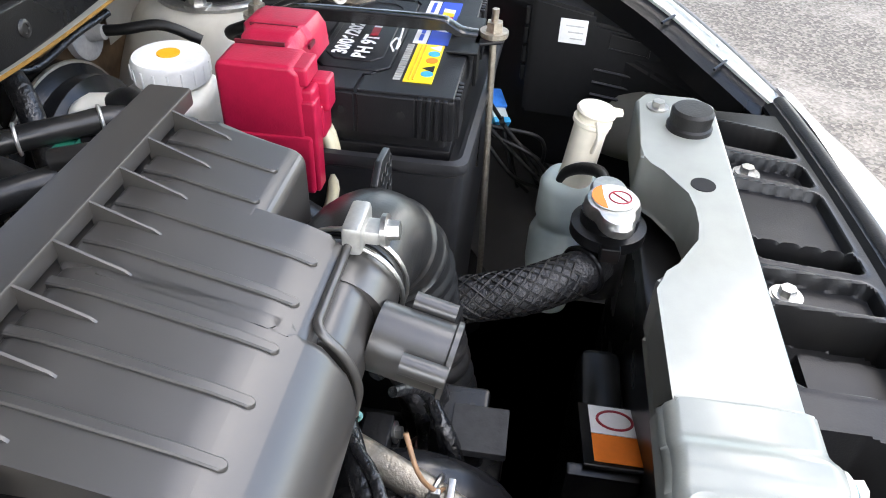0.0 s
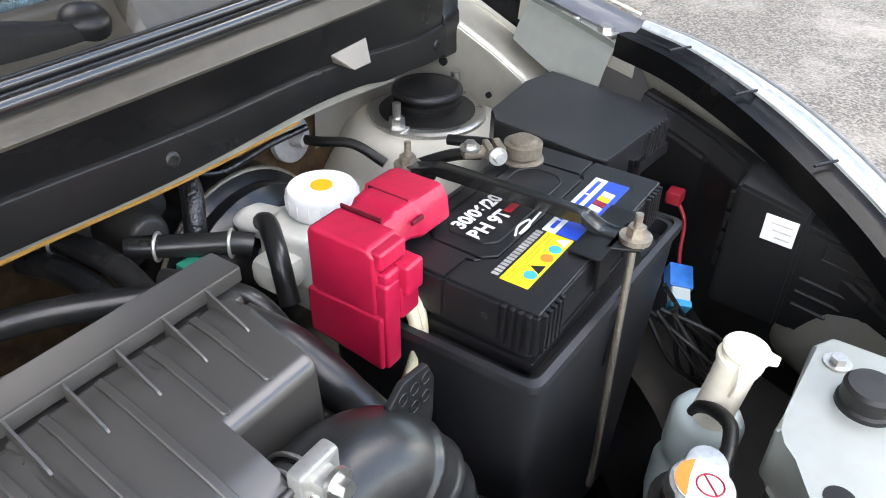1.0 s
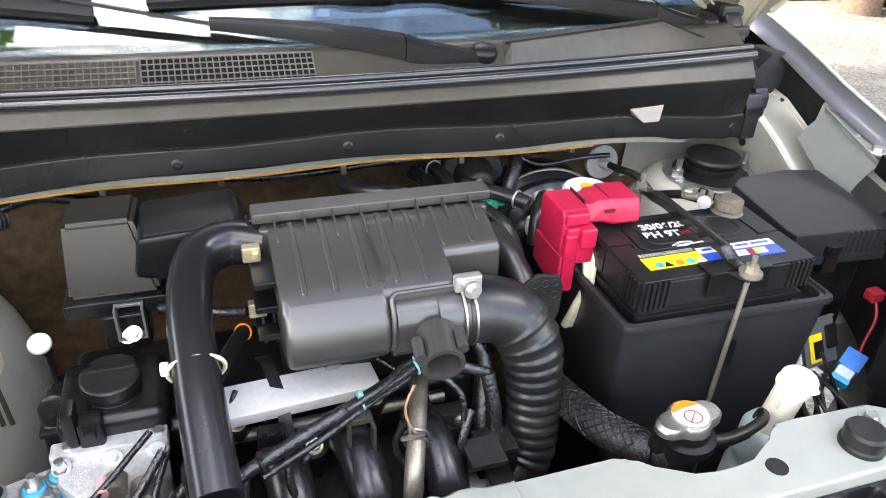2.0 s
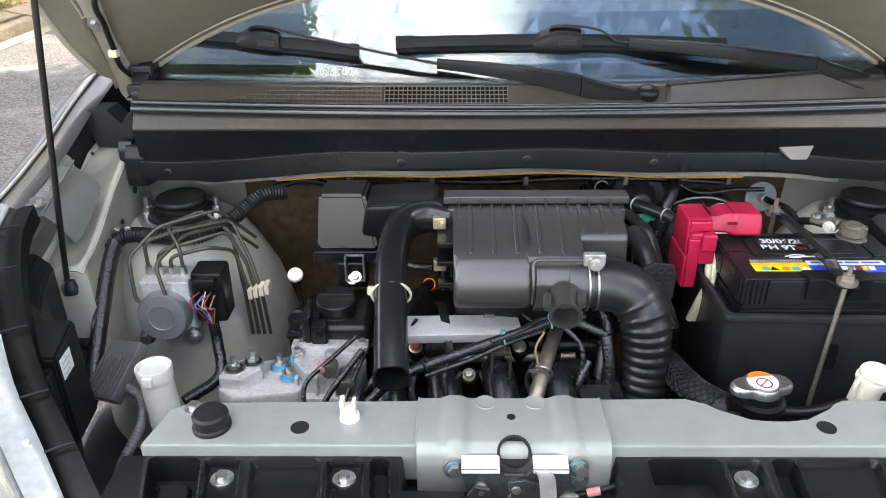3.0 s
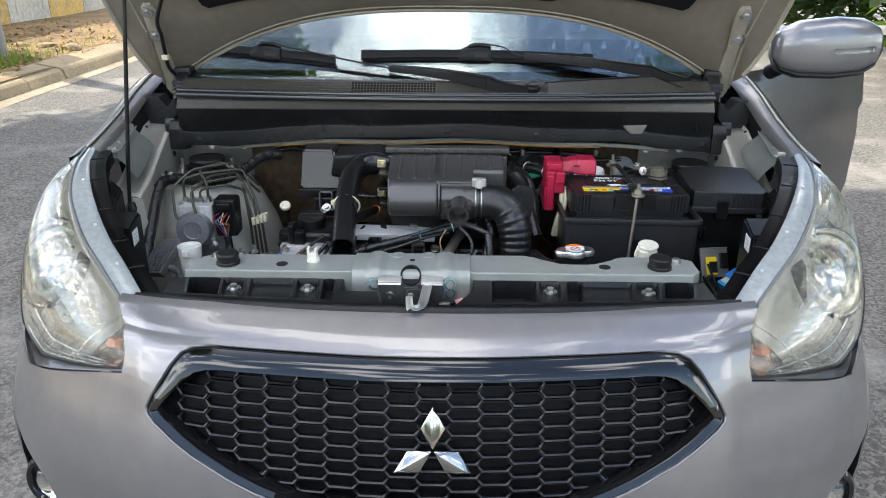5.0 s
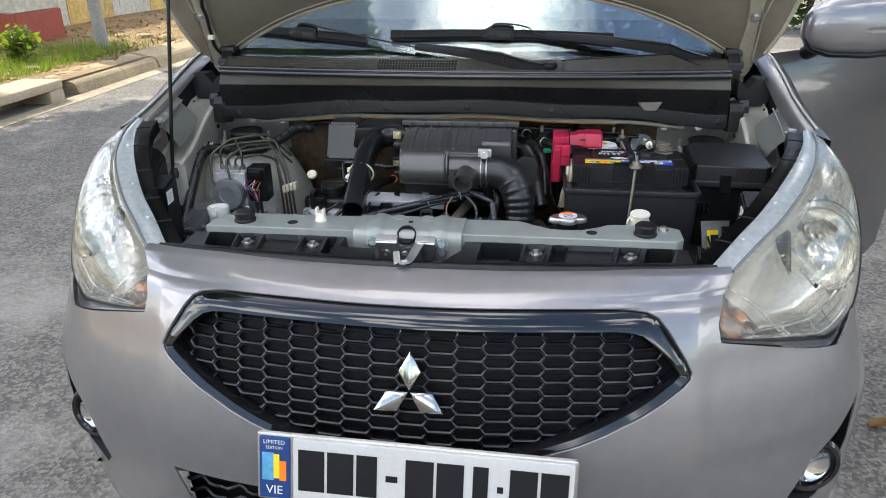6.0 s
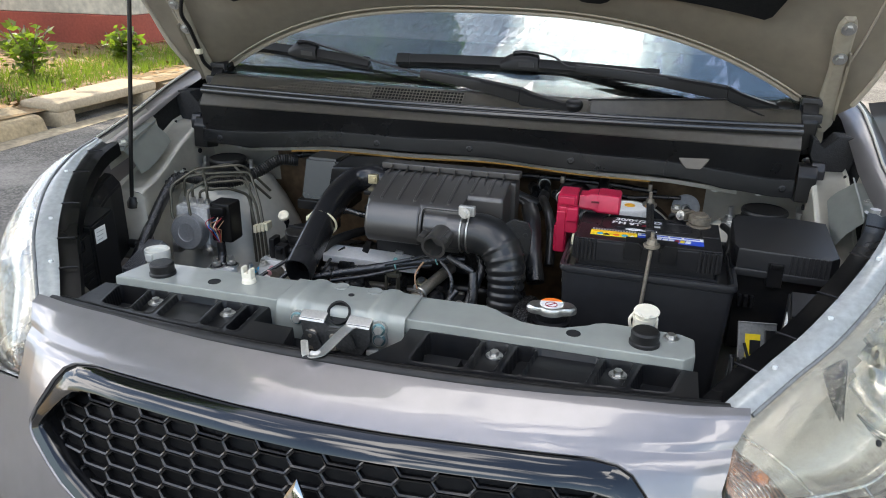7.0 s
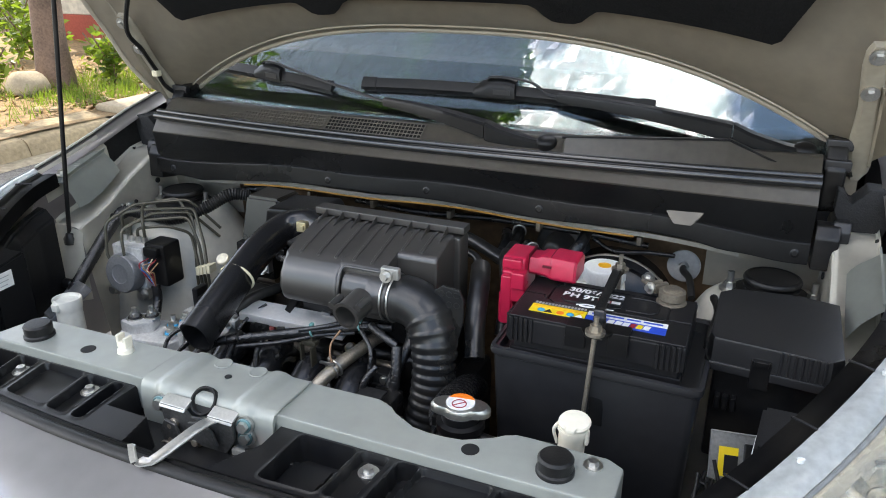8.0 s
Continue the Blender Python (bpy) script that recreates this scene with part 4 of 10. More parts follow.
    part("lower_edge", bm, M_APRON, cowl_t, "pale painted edge")


def screen():
    glass = thing("windscreen", (0, 0.85, 1.17), "sloping windscreen glass reflecting blue sky and clouds", "windscreen")
    bm = B()
    rows = []
    for k in range(25):
        f = k / 24
        row = []
        for j in range(61):
            x = (-1 + 2 * j / 60) * (0.685 - 0.10 * f)
            y = cowl_y(x) * 1.0 + 0.075 + f * 0.80 + 0.03 * (x / 0.65) ** 2
            row.append(V(x, y, 1.165 + f * 0.46))
        rows.append(row)
    sheet(bm, rows)
    bmesh.ops.solidify(bm, geom=list(bm.faces), thickness=0.005)
    pane = part("pane", bm, M_GLASS, glass, "tinted laminated glass", 180)
    pane.visible_shadow = False
    bm = B()
    tube(bm, [p + V(0, -0.002, 0.0) for p in rows[0]], 0.0095, 8, raw=True)
    part("edge_band", bm, M_RUBBER, glass)
    bm = B()
    sheet(bm, [[p + V(0, 0.004, -0.008) for p in r] for r in rows[:3]])
    bmesh.ops.solidify(bm, geom=list(bm.faces), thickness=0.001)
    part("ceramic_band", bm, M_RUBBER, glass, "black ceramic band at the lower edge")
    # dark cabin behind the glass
    cabin = thing("cabin", (0, 1.6, 0.9), "dark car cabin with dashboard behind the windscreen", "car interior")
    bm = B()
    sheet(bm, [[V(x, y, z) for x in np.linspace(-0.70, 0.70, 9)] for y, z in ((0.86, 1.145), (1.05, 1.15), (1.25, 1.14), (1.35, 1.08), (1.38, 0.8))])
    bmesh.ops.solidify(bm, geom=list(bm.faces), thickness=0.004)
    part("dashboard", bm, M_GRILLE, cabin, "dark grey dashboard top")
    bm = B()
    box(bm, (-0.72, 1.3, 0.4), (0.72, 3.2, 1.66), 0.05)
    bmesh.ops.delete(bm, geom=[f for f in bm.faces if f.normal.y < -0.9], context="FACES")
    part("lining", bm, M_FELT, cabin)


HINGE = V(0, 0.93, 1.12)
HOOD_DIR = V(0, -math.cos(radians(58)), math.sin(radians(58)))
HOOD_UP = V(0, math.sin(radians(58)), math.cos(radians(58)))    # towards the outer skin


def hood_pt(x, along, out):
    return V(x, 0, 0) + HINGE + HOOD_DIR * along + HOOD_UP * out


def bonnet():
    hood = thing("bonnet", (0, 0.9, 1.15), "raised bonnet with beige grey underside and black felt lining", "bonnet")
    n = 28
    rows = []
    for k in range(15):
        row = []
        for j in range(n + 1):
            u = -1 + 2 * j / n
            x = u * (0.715 + 0.085 * min(1, k / 3.5) ** 0.7 - 0.05 * (k / 14) ** 2)
            start = 0.225 - 0.20 * abs(u) ** 2.6
            along = start + (1.02 - start) * k / 14
            row.append((x, along, 0.03 - 0.05 * abs(u) ** 3))
        rows.append(row)
    bm = B()
    sheet(bm, [[hood_pt(x, a, o + 0.035) for x, a, o in r] for r in rows])
    bmesh.ops.solidify(bm, geom=list(bm.faces), thickness=0.002)
    part("outer_skin", bm, M_PAINT, hood, "grey metallic outer skin", 60)
    bm = B()
    sheet(bm, [[hood_pt(x, a, o + (0.033 if k == 0 else 0.0 if k in (1, 2) else 0.012)) for x, a, o in r] for k, r in enumerate(rows)])
    bmesh.ops.solidify(bm, geom=list(bm.faces), thickness=0.002)
    part("inner_frame", bm, M_HOOD, hood, "beige grey painted inner frame", 60)
    bm = B()
    rim, n2 = [], 96
    for k in range(2, 13):
        r = []
        for j in range(n2 + 1):
            u = -1 + 2 * j / n2
            low = 0.325 - 0.055 * abs(u) ** 2.5 + (0.10 * (abs(u) - 0.93) / 0.07 if abs(u) > 0.93 else 0)
            low -= sum(0.030 * math.exp(-((u - c) / 0.07) ** 4) for c in (-0.37, 0.39))
            a = low + (0.92 - low) * (k - 2) / 10
            r.append(hood_pt(u * 0.60, a, 0.008 - 0.03 * abs(u) ** 3 - (0.008 if 2 < k < 12 else -0.004)))
        rim.append(r)
    sheet(bm, rim)
    bmesh.ops.solidify(bm, geom=list(bm.faces), thickness=0.004)
    part("lining", bm, M_FELT, hood, "black felt lining with a scalloped edge", 60)
    for s in (1, -1):
        bm = B()
        pts = [V(s * 0.707, 0.905, 1.135), V(s * 0.707, 0.897, 1.160), V(s * 0.703, 0.868, 1.205), V(s * 0.697, 0.822, 1.262), V(s * 0.690, 0.782, 1.318), V(s * 0.688, 0.752, 1.362)]
        line = smooth_line(pts, 6)
        rings = []
        for i, p in enumerate(line):
            w = float(np.interp(i / (len(line) - 1), [0, 0.08, 0.35, 0.6, 0.85, 0.95, 1], [0.010, 0.017, 0.019, 0.0145, 0.0165, 0.0155, 0.009]))
            rings.append([p + V(-w, -0.004, 0), p + V(-w * 0.6, -0.010, -0.004), p + V(w * 0.6, -0.010, -0.004), p + V(w, -0.004, 0), p + V(w, 0.001, 0.003), p + V(-w, 0.001, 0.003)])
        loft(bm, rings)
        hinge = part("hinge_arm", bm, M_HOODARM, hood, "drab beige stamped hinge arm", 50)
        bm = B()
        loft(bm, [[p + V(s * 0.013, -0.010, -0.002), p + V(s * 0.017, -0.016, -0.004), p + V(s * 0.017, 0.004, 0.002), p + V(s * 0.013, 0.004, 0.002)] for p in line[6:-8]])
        part("flange", bm, M_HOODARM, hinge)
        bm = B()
        prism(bm, [(s * 0.672, 1.18), (s * 0.712, 1.18), (s * 0.714, 1.11), (s * 0.708, 1.086), (s * 0.695, 1.078), (s * 0.682, 1.086), (s * 0.676, 1.11)], "xz", 0.905, 0.911, 0.0015)
        part("foot_plate", bm, M_HOODARM, hinge, "rounded grey hinge foot")
        for c in (V(s * 0.689, 0.758, 1.350), V(s * 0.692, 0.797, 1.294)):
            bm = B()
            hexbolt(bm, c + V(0, -0.009, -0.006), (0, -0.85, -0.5), 0.008, 0.008)
            part("hinge_bolt", bm, M_STEEL, hinge)
    # rolled hem along the rear edge and a pressed groove beside it
    for inset, r, o in ((0.001, 0.0050, 0.044), (0.020, 0.0020, 0.0325)):
        bm = B()
        pts = []
        for j in range(n * 2 + 1):
            u = -1 + j / n
            x = u * 0.715
            start = 0.225 - 0.20 * abs(u) ** 2.6
            pts.append(hood_pt(x, start + inset, 0.03 - 0.05 * abs(u) ** 3 + o - 0.012))
        tube(bm, pts, r, 8, raw=True)
        part("rear_hem" if r > 0.005 else "pressed_ridge", bm, M_HOOD, hood, "", 60)
    for s in (1, -1):
        for inset, r, name in ((0.004, 0.0055, "side_hem"), (0.055, 0.0024, "side_ridge")):
            bm = B()
            pts = []
            for k in range(1, 15):
                x = s * (0.715 + 0.085 * min(1, k / 3.5) ** 0.7 - 0.05 * (k / 14) ** 2 - inset)
                u = 1 - inset / 0.75
                start = 0.225 - 0.20 * u ** 2.6
                pts.append(hood_pt(x, start + (1.02 - start) * k / 14, 0.03 - 0.05 * u ** 3 + (0.0 if k < 3 else 0.012) - 0.001))
            tube(bm, smooth_line(pts, 4), r, 8, raw=True)
            part(name, bm, M_HOOD, hood, "", 60)
    hose = thing("washer_hose", (-0.66, 0.8, 1.40), "thin black washer hose beside the hinge", "hose")
    bm = B()
    tube(bm, [hood_pt(-0.60, 0.40, -0.012), V(-0.655, 0.725, 1.34), V(-0.672, 0.775, 1.29), V(-0.686, 0.822, 1.24), V(-0.690, 0.85, 1.20), V(-0.672, 0.90, 1.16)], 0.0048, 8)
    part("tube", bm, M_RUBBER, hose)
    bm = B()
    box(bm, (-0.696, 0.816, 1.226), (-0.680, 0.832, 1.240), 0.003)
    part("joint", bm, M_CREAM, hose, "tan hose joint")
    rod = thing("prop_rod", (-0.70, 0.54, 0.95), "thin black steel prop rod holding the bonnet up", "prop rod")
    bm = B()
    tube(bm, [V(-0.70, 0.54, 0.945), V(-0.70, 0.545, 1.0), V(-0.645, 0.57, 1.50), V(-0.62, 0.58, 1.80)], 0.0045, 10)
    part("rod", bm, M_BLACK, rod)
    bm = B()
    lathe(bm, V(-0.70, 0.54, 0.93), (0, 0, 1), [(0.014, 0), (0.014, 0.012), (0.008, 0.022)])
    part("grommet", bm, M_RUBBER, rod)


cowl()
screen()
bonnet()


# ---- engine bay shell ----
def bay_shell():
    bay = thing("engine_bay", (0, 0.5, 0.42), "pale grey painted engine bay with strut towers", "engine bay")
    bm = B()
    sheet(bm, [[V(x, 0.86 + 0.02 * math.cos(x * 5) - 0.006 * math.exp(-((x + 0.40) / 0.05) ** 2) * (0.85 < z < 0.99), z) for x in np.linspace(-0.70, 0.70, 29)] for z in (0.42, 0.6, 0.8, 0.86, 0.92, 0.97, 1.0, 1.05)])
    bmesh.ops.solidify(bm, geom=list(bm.faces), thickness=0.004)
    part("firewall", bm, M_RUST, bay, "brown heat shielded firewall", 60)
    bm = B()
    sheet(bm, [[V(x, y, 0.42) for x in np.linspace(-0.74, 0.74, 5)] for y in np.linspace(0.08, 0.88, 4)])
    bmesh.ops.solidify(bm, geom=list(bm.faces), thickness=0.004)
    part("undertray", bm, M_DARK, bay)
    for s in (1, -1):
        f = lambda x, y, z: V(x * s, y, z)
        bm = B()
        rows = []
        for y, z in ((0.548, 0.962), (0.56, 0.968), (0.60, 0.979), (0.632, 0.994), (0.70, 1.032), (0.771, 1.064), (0.82, 1.072), (0.90, 1.074)):
            rows.append([f(0.745, y, z + 0.010), f(0.742, y, z + 0.002), f(0.690, y, z), f(0.682, y, z - 0.004), f(0.680, y, z - 0.014), f(0.676, y, 0.92), f(0.664, y, 0.84), f(0.640, y, 0.70), f(0.60, y, 0.45)])
        sheet(bm, rows)
        bmesh.ops.solidify(bm, geom=list(bm.faces), thickness=0.003)
        bmesh.ops.bevel(bm, geom=[e for e in bm.edges if e.calc_face_angle(0) > 0.9], offset=0.0015, segments=2, affect="EDGES")
        ap = part("apron", bm, M_APRON, bay, "pale grey inner apron with a folded rail", 35)
        # sloping front of the rail
        bm = B()
        rows = [[f(0.744, 0.547, 0.966), f(0.715, 0.547, 0.963), f(0.686, 0.547, 0.960), f(0.677, 0.552, 0.95)], [f(0.742, 0.537, 0.950), f(0.712, 0.537, 0.948), f(0.684, 0.538, 0.946), f(0.674, 0.545, 0.94)], [f(0.735, 0.520, 0.90), f(0.705, 0.520, 0.898), f(0.678, 0.524, 0.896), f(0.664, 0.535, 0.89)], [f(0.72, 0.505, 0.82), f(0.69, 0.505, 0.82), f(0.665, 0.51, 0.82), f(0.650, 0.525, 0.82)]]
        sheet(bm, rows)
        bmesh.ops.solidify(bm, geom=list(bm.faces), thickness=0.003)
        part("rail_front", bm, M_APRON, bay, "sloping rail front", 60)
        for p, ax, r in ((f(0.6795, 0.771, 1.004), (s, 0, 0), 0.006), (f(0.679, 0.632, 0.962), (s, 0, 0), 0.006), (f(0.679, 0.70, 0.975), (s, 0, 0), 0.004)):
            bm = B()
            a = Vector(ax).normalized()
            cyl(bm, p - a * 0.004, p + a * 0.0035, r, seg=18)
            part("hole", bm, M_VOID, ap, "dark round hole")
        bm = B()
        prism(bm, [(s * 0.738, 0.778), (s * 0.743, 0.775), (s * 0.752, 0.789), (s * 0.747, 0.792)], "xy", 1.062, 1.0715, 0.001)
        part("slot", bm, M_VOID, ap, "dark oblong slot")
        c = V(0.606, 0.746, 0.943) if s > 0 else V(-0.590, 0.752, 0.943)
        bm = B()
        lathe(bm, c, (0, 0, 1), [(0.195, -0.40), (0.185, -0.20), (0.162, -0.11), (0.132, -0.045), (0.113, -0.014), (0.103, 0.003), (0.090, 0.014), (0.074, 0.0195), (0.05, 0.022)], 40)
        tower = part("strut_tower", bm, M_APRON, bay, "domed strut tower", 50)
        bm = B()
        lathe(bm, c + V(0, 0, 0.020), (0, 0, 1), [(0.074, 0.0), (0.074, 0.004), (0.070, 0.006), (0.066, 0.006)], 36)
        part("strut_plate", bm, M_STEEL, tower, "steel strut mount ring")
        bm = B()
        lathe(bm, c + V(0, 0, 0.022), (0, 0, 1), [(0.060, 0.0), (0.060, 0.006), (0.048, 0.008), (0.039, 0.010), (0.039, 0.016), (0.043, 0.018), (0.043, 0.021), (0.037, 0.023), (0.037, 0.027), (0.044, 0.029), (0.044, 0.032), (0.042, 0.035), (0.038, 0.036), (0.036, 0.0345), (0.02, 0.035)], 40)
        part("strut_cap", bm, M_RUBBER, tower, "black ribbed rubber strut cap", 30)
        for d in (V(-0.062, 0.0, 0.024), V(0.062, 0.0, 0.024)):
            bm = B()
            hexbolt(bm, c + d, (0, 0, 1), 0.010, 0.014)
            cyl(bm, c + d + V(0, 0, 0.012), c + d + V(0, 0, 0.032), 0.005)
            part("tower_nut", bm, M_STEEL, tower, "zinc strut nut with stud")
        # pale plate between tower and cowl
        bm = B()
        rows = []
        for x in np.linspace(0.498, 0.680, 12):
            top = 1.035 - 0.016 * math.exp(-((x - 0.56) / 0.03) ** 2)
            rows.append([f(x, 0.838, 0.93), f(x, 0.833, 0.99), f(x, 0.826, top - 0.006), f(x, 0.820, top), f(x, 0.80, top + 0.003)])
        sheet(bm, rows)
        bmesh.ops.solidify(bm, geom=list(bm.faces), thickness=0.003)
        back = part("tower_rear_plate", bm, M_APRON, bay, "pale plate behind the strut tower", 50)
        for x in (0.515, 0.60):
            bm = B()
            hexbolt(bm, f(x, 0.828, 1.012), (0, -1, 0.1), 0.006, 0.005)
            part("screw", bm, M_STEEL, back)
    return bay


bay = bay_shell()


def front_end():
    sup = thing("radiator_support", (0, 0.21, 0.90), "pale grey painted radiator support beam with holes", "crossmember")
    bm = B()
    # outline from above, with the bite for the filler cap
    bite = [V(0.10, 0.246, 0)] + [V(0.255 + 0.085 * math.cos(a), 0.262 + 0.048 * math.sin(a), 0) for a in np.linspace(math.pi * 1.05, math.pi * 1.95, 12)]
    outline = [(-0.455, 0.174), (0.455, 0.174), (0.470, 0.19), (0.470, 0.24), (0.45, 0.252), (0.36, 0.252)] + [(p.x, p.y) for p in bite[:0:-1]] + [(0.16, 0.25), (-0.42, 0.25), (-0.44, 0.236)]
    prism(bm, outline, "xy", 0.90, 0.951, 0.004)
    beam = part("beam", bm, M_BAY, sup, "pressed beam", 40)
    bm = B()
    rows = []
    for x in np.linspace(-0.152, 0.058, 64):
        up = sum(0.0045 * math.exp(-((x - c) / 0.013) ** 4) for c in (-0.111, 0.014))
        out = [V(x, 0.262, 0.930), V(x, 0.257, 0.948 + up), V(x, 0.250, 0.9550 + up), V(x, 0.200, 0.9555 + up), V(x, 0.178 - up * 0.5, 0.9550 + up), V(x, 0.170 - up, 0.9510 + up * 0.8), V(x, 0.1655 - up, 0.943), V(x, 0.1645 - up, 0.930), V(x, 0.1645, 0.900), V(x, 0.166, 0.870)]
        rows.append(out + [p + V(0, 0.004, -0.006) for p in out[:0:-1]] + [V(x, 0.258, 0.930)])
    loft(bm, rows)
    bridge = part("latch_bridge", bm, M_BAY, sup, "pressed centre plate with two ribs", 60)
    bm = B()
    lathe(bm, (-0.047, 0.1665, 0.9485), (0, -0.75, 0.66), [(0.0185, -0.006), (0.0185, 0.0022), (0.016, 0.0022), (0.015, -0.004), (0.001, -0.0045)], 28)
    part("striker_hole", bm, M_VOID, bridge, "dark striker opening")
    for x in (-0.152, 0.058):
        bm = B()
        tube(bm, [V(x, 0.252, 0.9530), V(x, 0.19, 0.9540), V(x, 0.172, 0.9510)], 0.0018, 6)
        part("weld_seam", bm, M_BAY, bridge)
    for x in (-0.075, -0.018):
        bm = B()
        lathe(bm, (x, 0.242, 0.9550), (0, 0, 1), [(0.0125, 0), (0.012, 0.0012), (0.0105, 0.0012), (0.0095, 0.0006), (0.001, 0.0006)], 24)
        part("spot_dimple", bm, M_BAY, bridge)
    for x, y, r in ((-0.284, 0.203, 0.0105), (0.302, 0.204, 0.0105), (-0.047, 0.216, 0.0048)):
        bm = B()
        cyl(bm, (x, y, 0.946), (x, y, 0.9518 if r > 0.006 else 0.9564), r, seg=24)
        part("hole", bm, M_VOID, sup, "dark round hole")
    for x in (-0.383, 0.401):
        stop = thing("bonnet_stop", (x, 0.205, 0.951), "round black rubber bonnet stop on the support beam", "rubber stop", "bonnet stops")
        bm = B()
        lathe(bm, (x, 0.205, 0.950), (0, 0, 1), [(0.0215, 0), (0.0215, 0.005), (0.0195, 0.007), (0.0200, 0.019), (0.0175, 0.022), (0.01, 0.0225)], 32)
        part("stop", bm, M_RUBBER, stop)
    # sight shield
    sh = thing("sight_shield", (0, 0.12, 0.90), "black ribbed plastic cover ahead of the radiator support", "plastic cover")
    pockets = ((-0.443, -0.389, 0.905), (-0.381, -0.346, 0.9255), (-0.331, -0.257, 0.927), (-0.248, -0.212, 0.9255), (-0.201, -0.184, 0.916),
               (0.099, 0.174, 0.902), (0.1825, 0.2165, 0.9255), (0.231, 0.2545, 0.914), (0.2575, 0.343, 0.928), (0.354, 0.390, 0.9255), (0.404, 0.452, 0.908))

    def ease(v, w=0.0022):
        v = max(0.0, min(1.0, v / w + 0.5))
        return v * v * (3 - 2 * v)

    def rounded_gap(x, y, x0, x1, y0, y1, r):
        """Distance into a rounded rectangle, positive inside."""
        dx, dy = abs(x - (x0 + x1) / 2) - (x1 - x0) / 2 + r, abs(y - (y0 + y1) / 2) - (y1 - y0) / 2 + r
        return r - math.hypot(max(dx, 0), max(dy, 0)) - min(max(dx, dy), 0)

    def shield_z(x, y):
        xb = x / (1 - 0.037 * (0.17 - y) / 0.087)
        z = 0.936
        for a, b, low in pockets:
            if a - 0.01 < xb < b + 0.01:
                d = rounded_gap(xb, y, a, b, 0.084, 0.168, 0.007)
                z += (low - z) * ease(d) + 0.0012 * math.exp(-((d + 0.003) / 0.0018) ** 2)
        # raised floor blocks in the deep pockets
        for a, b, low in ((-0.437, -0.402, 0.913), (0.100, 0.155, 0.913)):
            d = rounded_gap(xb, y, a, b, 0.060, 0.149, 0.004)
            z = max(z, 0.90 + (low - 0.90) * ease(d)) if d > -0.01 else z
        # recess for the latch
        left = -0.100 + 0.012 * (0.122 - y) / 0.06 if y < 0.122 else -0.166
        right = 0.062 - 0.046 * max(0, 0.134 - y) / 0.086
        d = min(x - left, right - x, y - 0.066)
        return z + (0.893 - z) * ease(d, 0.004)

    bend = lambda x, y: y + 0.14 * (0.1735 - y) / 0.0955 * x * x
    bm = B()
    sheet(bm, [[V(x, bend(x, y), shield_z(x, y)) for x in np.linspace(-0.474, 0.474, 480)] for y in np.linspace(0.072, 0.1735, 56)])
    part("moulding", bm, M_SHIELD, sh, "ribbed moulding with deep pockets", 50)
    for x in (-0.474, 0.474):
        bm = B()
        sheet(bm, [[V(x, bend(x, y), z) for y in np.linspace(0.072, 0.1735, 8)] for z in (0.885, 0.9358)])
        bmesh.ops.solidify(bm, geom=list(bm.faces), thickness=0.003)
        part("end_wall", bm, M_SHIELD, sh)
    bm = B()
    tube(bm, [V(x, 0.054 + 0.155 * x * x, 0.9335) for x in np.linspace(-0.51, 0.51, 25)], 0.009, 10, raw=True)
    part("front_seal", bm, M_RUBBER, sh, "black rubber lip", 60)
    bm = B()
    sheet(bm, [[V(x, 0.054 + 0.155 * x * x + d, z) for x in np.linspace(-0.50, 0.50, 25)] for d, z in ((-0.006, 0.928), (0.004, 0.938), (0.012, 0.9395), (0.017, 0.936), (0.020, 0.9345), (0.021, 0.885))])
    bmesh.ops.solidify(bm, geom=list(bm.faces), thickness=0.003)
    part("front_lip", bm, M_SHIELD, sh)
    for x in (-0.360, -0.229, 0.199, 0.371):
        bm = B()
        cyl(bm, (x, 0.150, 0.9245), (x, 0.150, 0.927), 0.0125, seg=24)
        hexbolt(bm, (x, 0.150, 0.926), (0, 0, 1), 0.0068, 0.008)
        part("screw", bm, M_STEEL, sh, "zinc screw with washer")


front_end()

# ---- engine bay things ----
def bolt(parent, c, axis=(0, 0, 1), r=0.007, h=0.007, mat=None, name="bolt", stud=0.0):
    bm = B()
    hexbolt(bm, c, axis, r, h)
    if stud:
        a = Vector(axis).normalized()
        cyl(bm, Vector(c) + a * h * 0.8, Vector(c) + a * (h + stud), r * 0.5, seg=12)
    return part(name, bm, mat or M_STEEL, parent)


def hoop(bm, c, axis, r, wire, seg=32):
    tube(bm, ring(c, axis, r, seg) + ring(c, axis, r, seg)[:1], wire, 8, cap=False, raw=True)


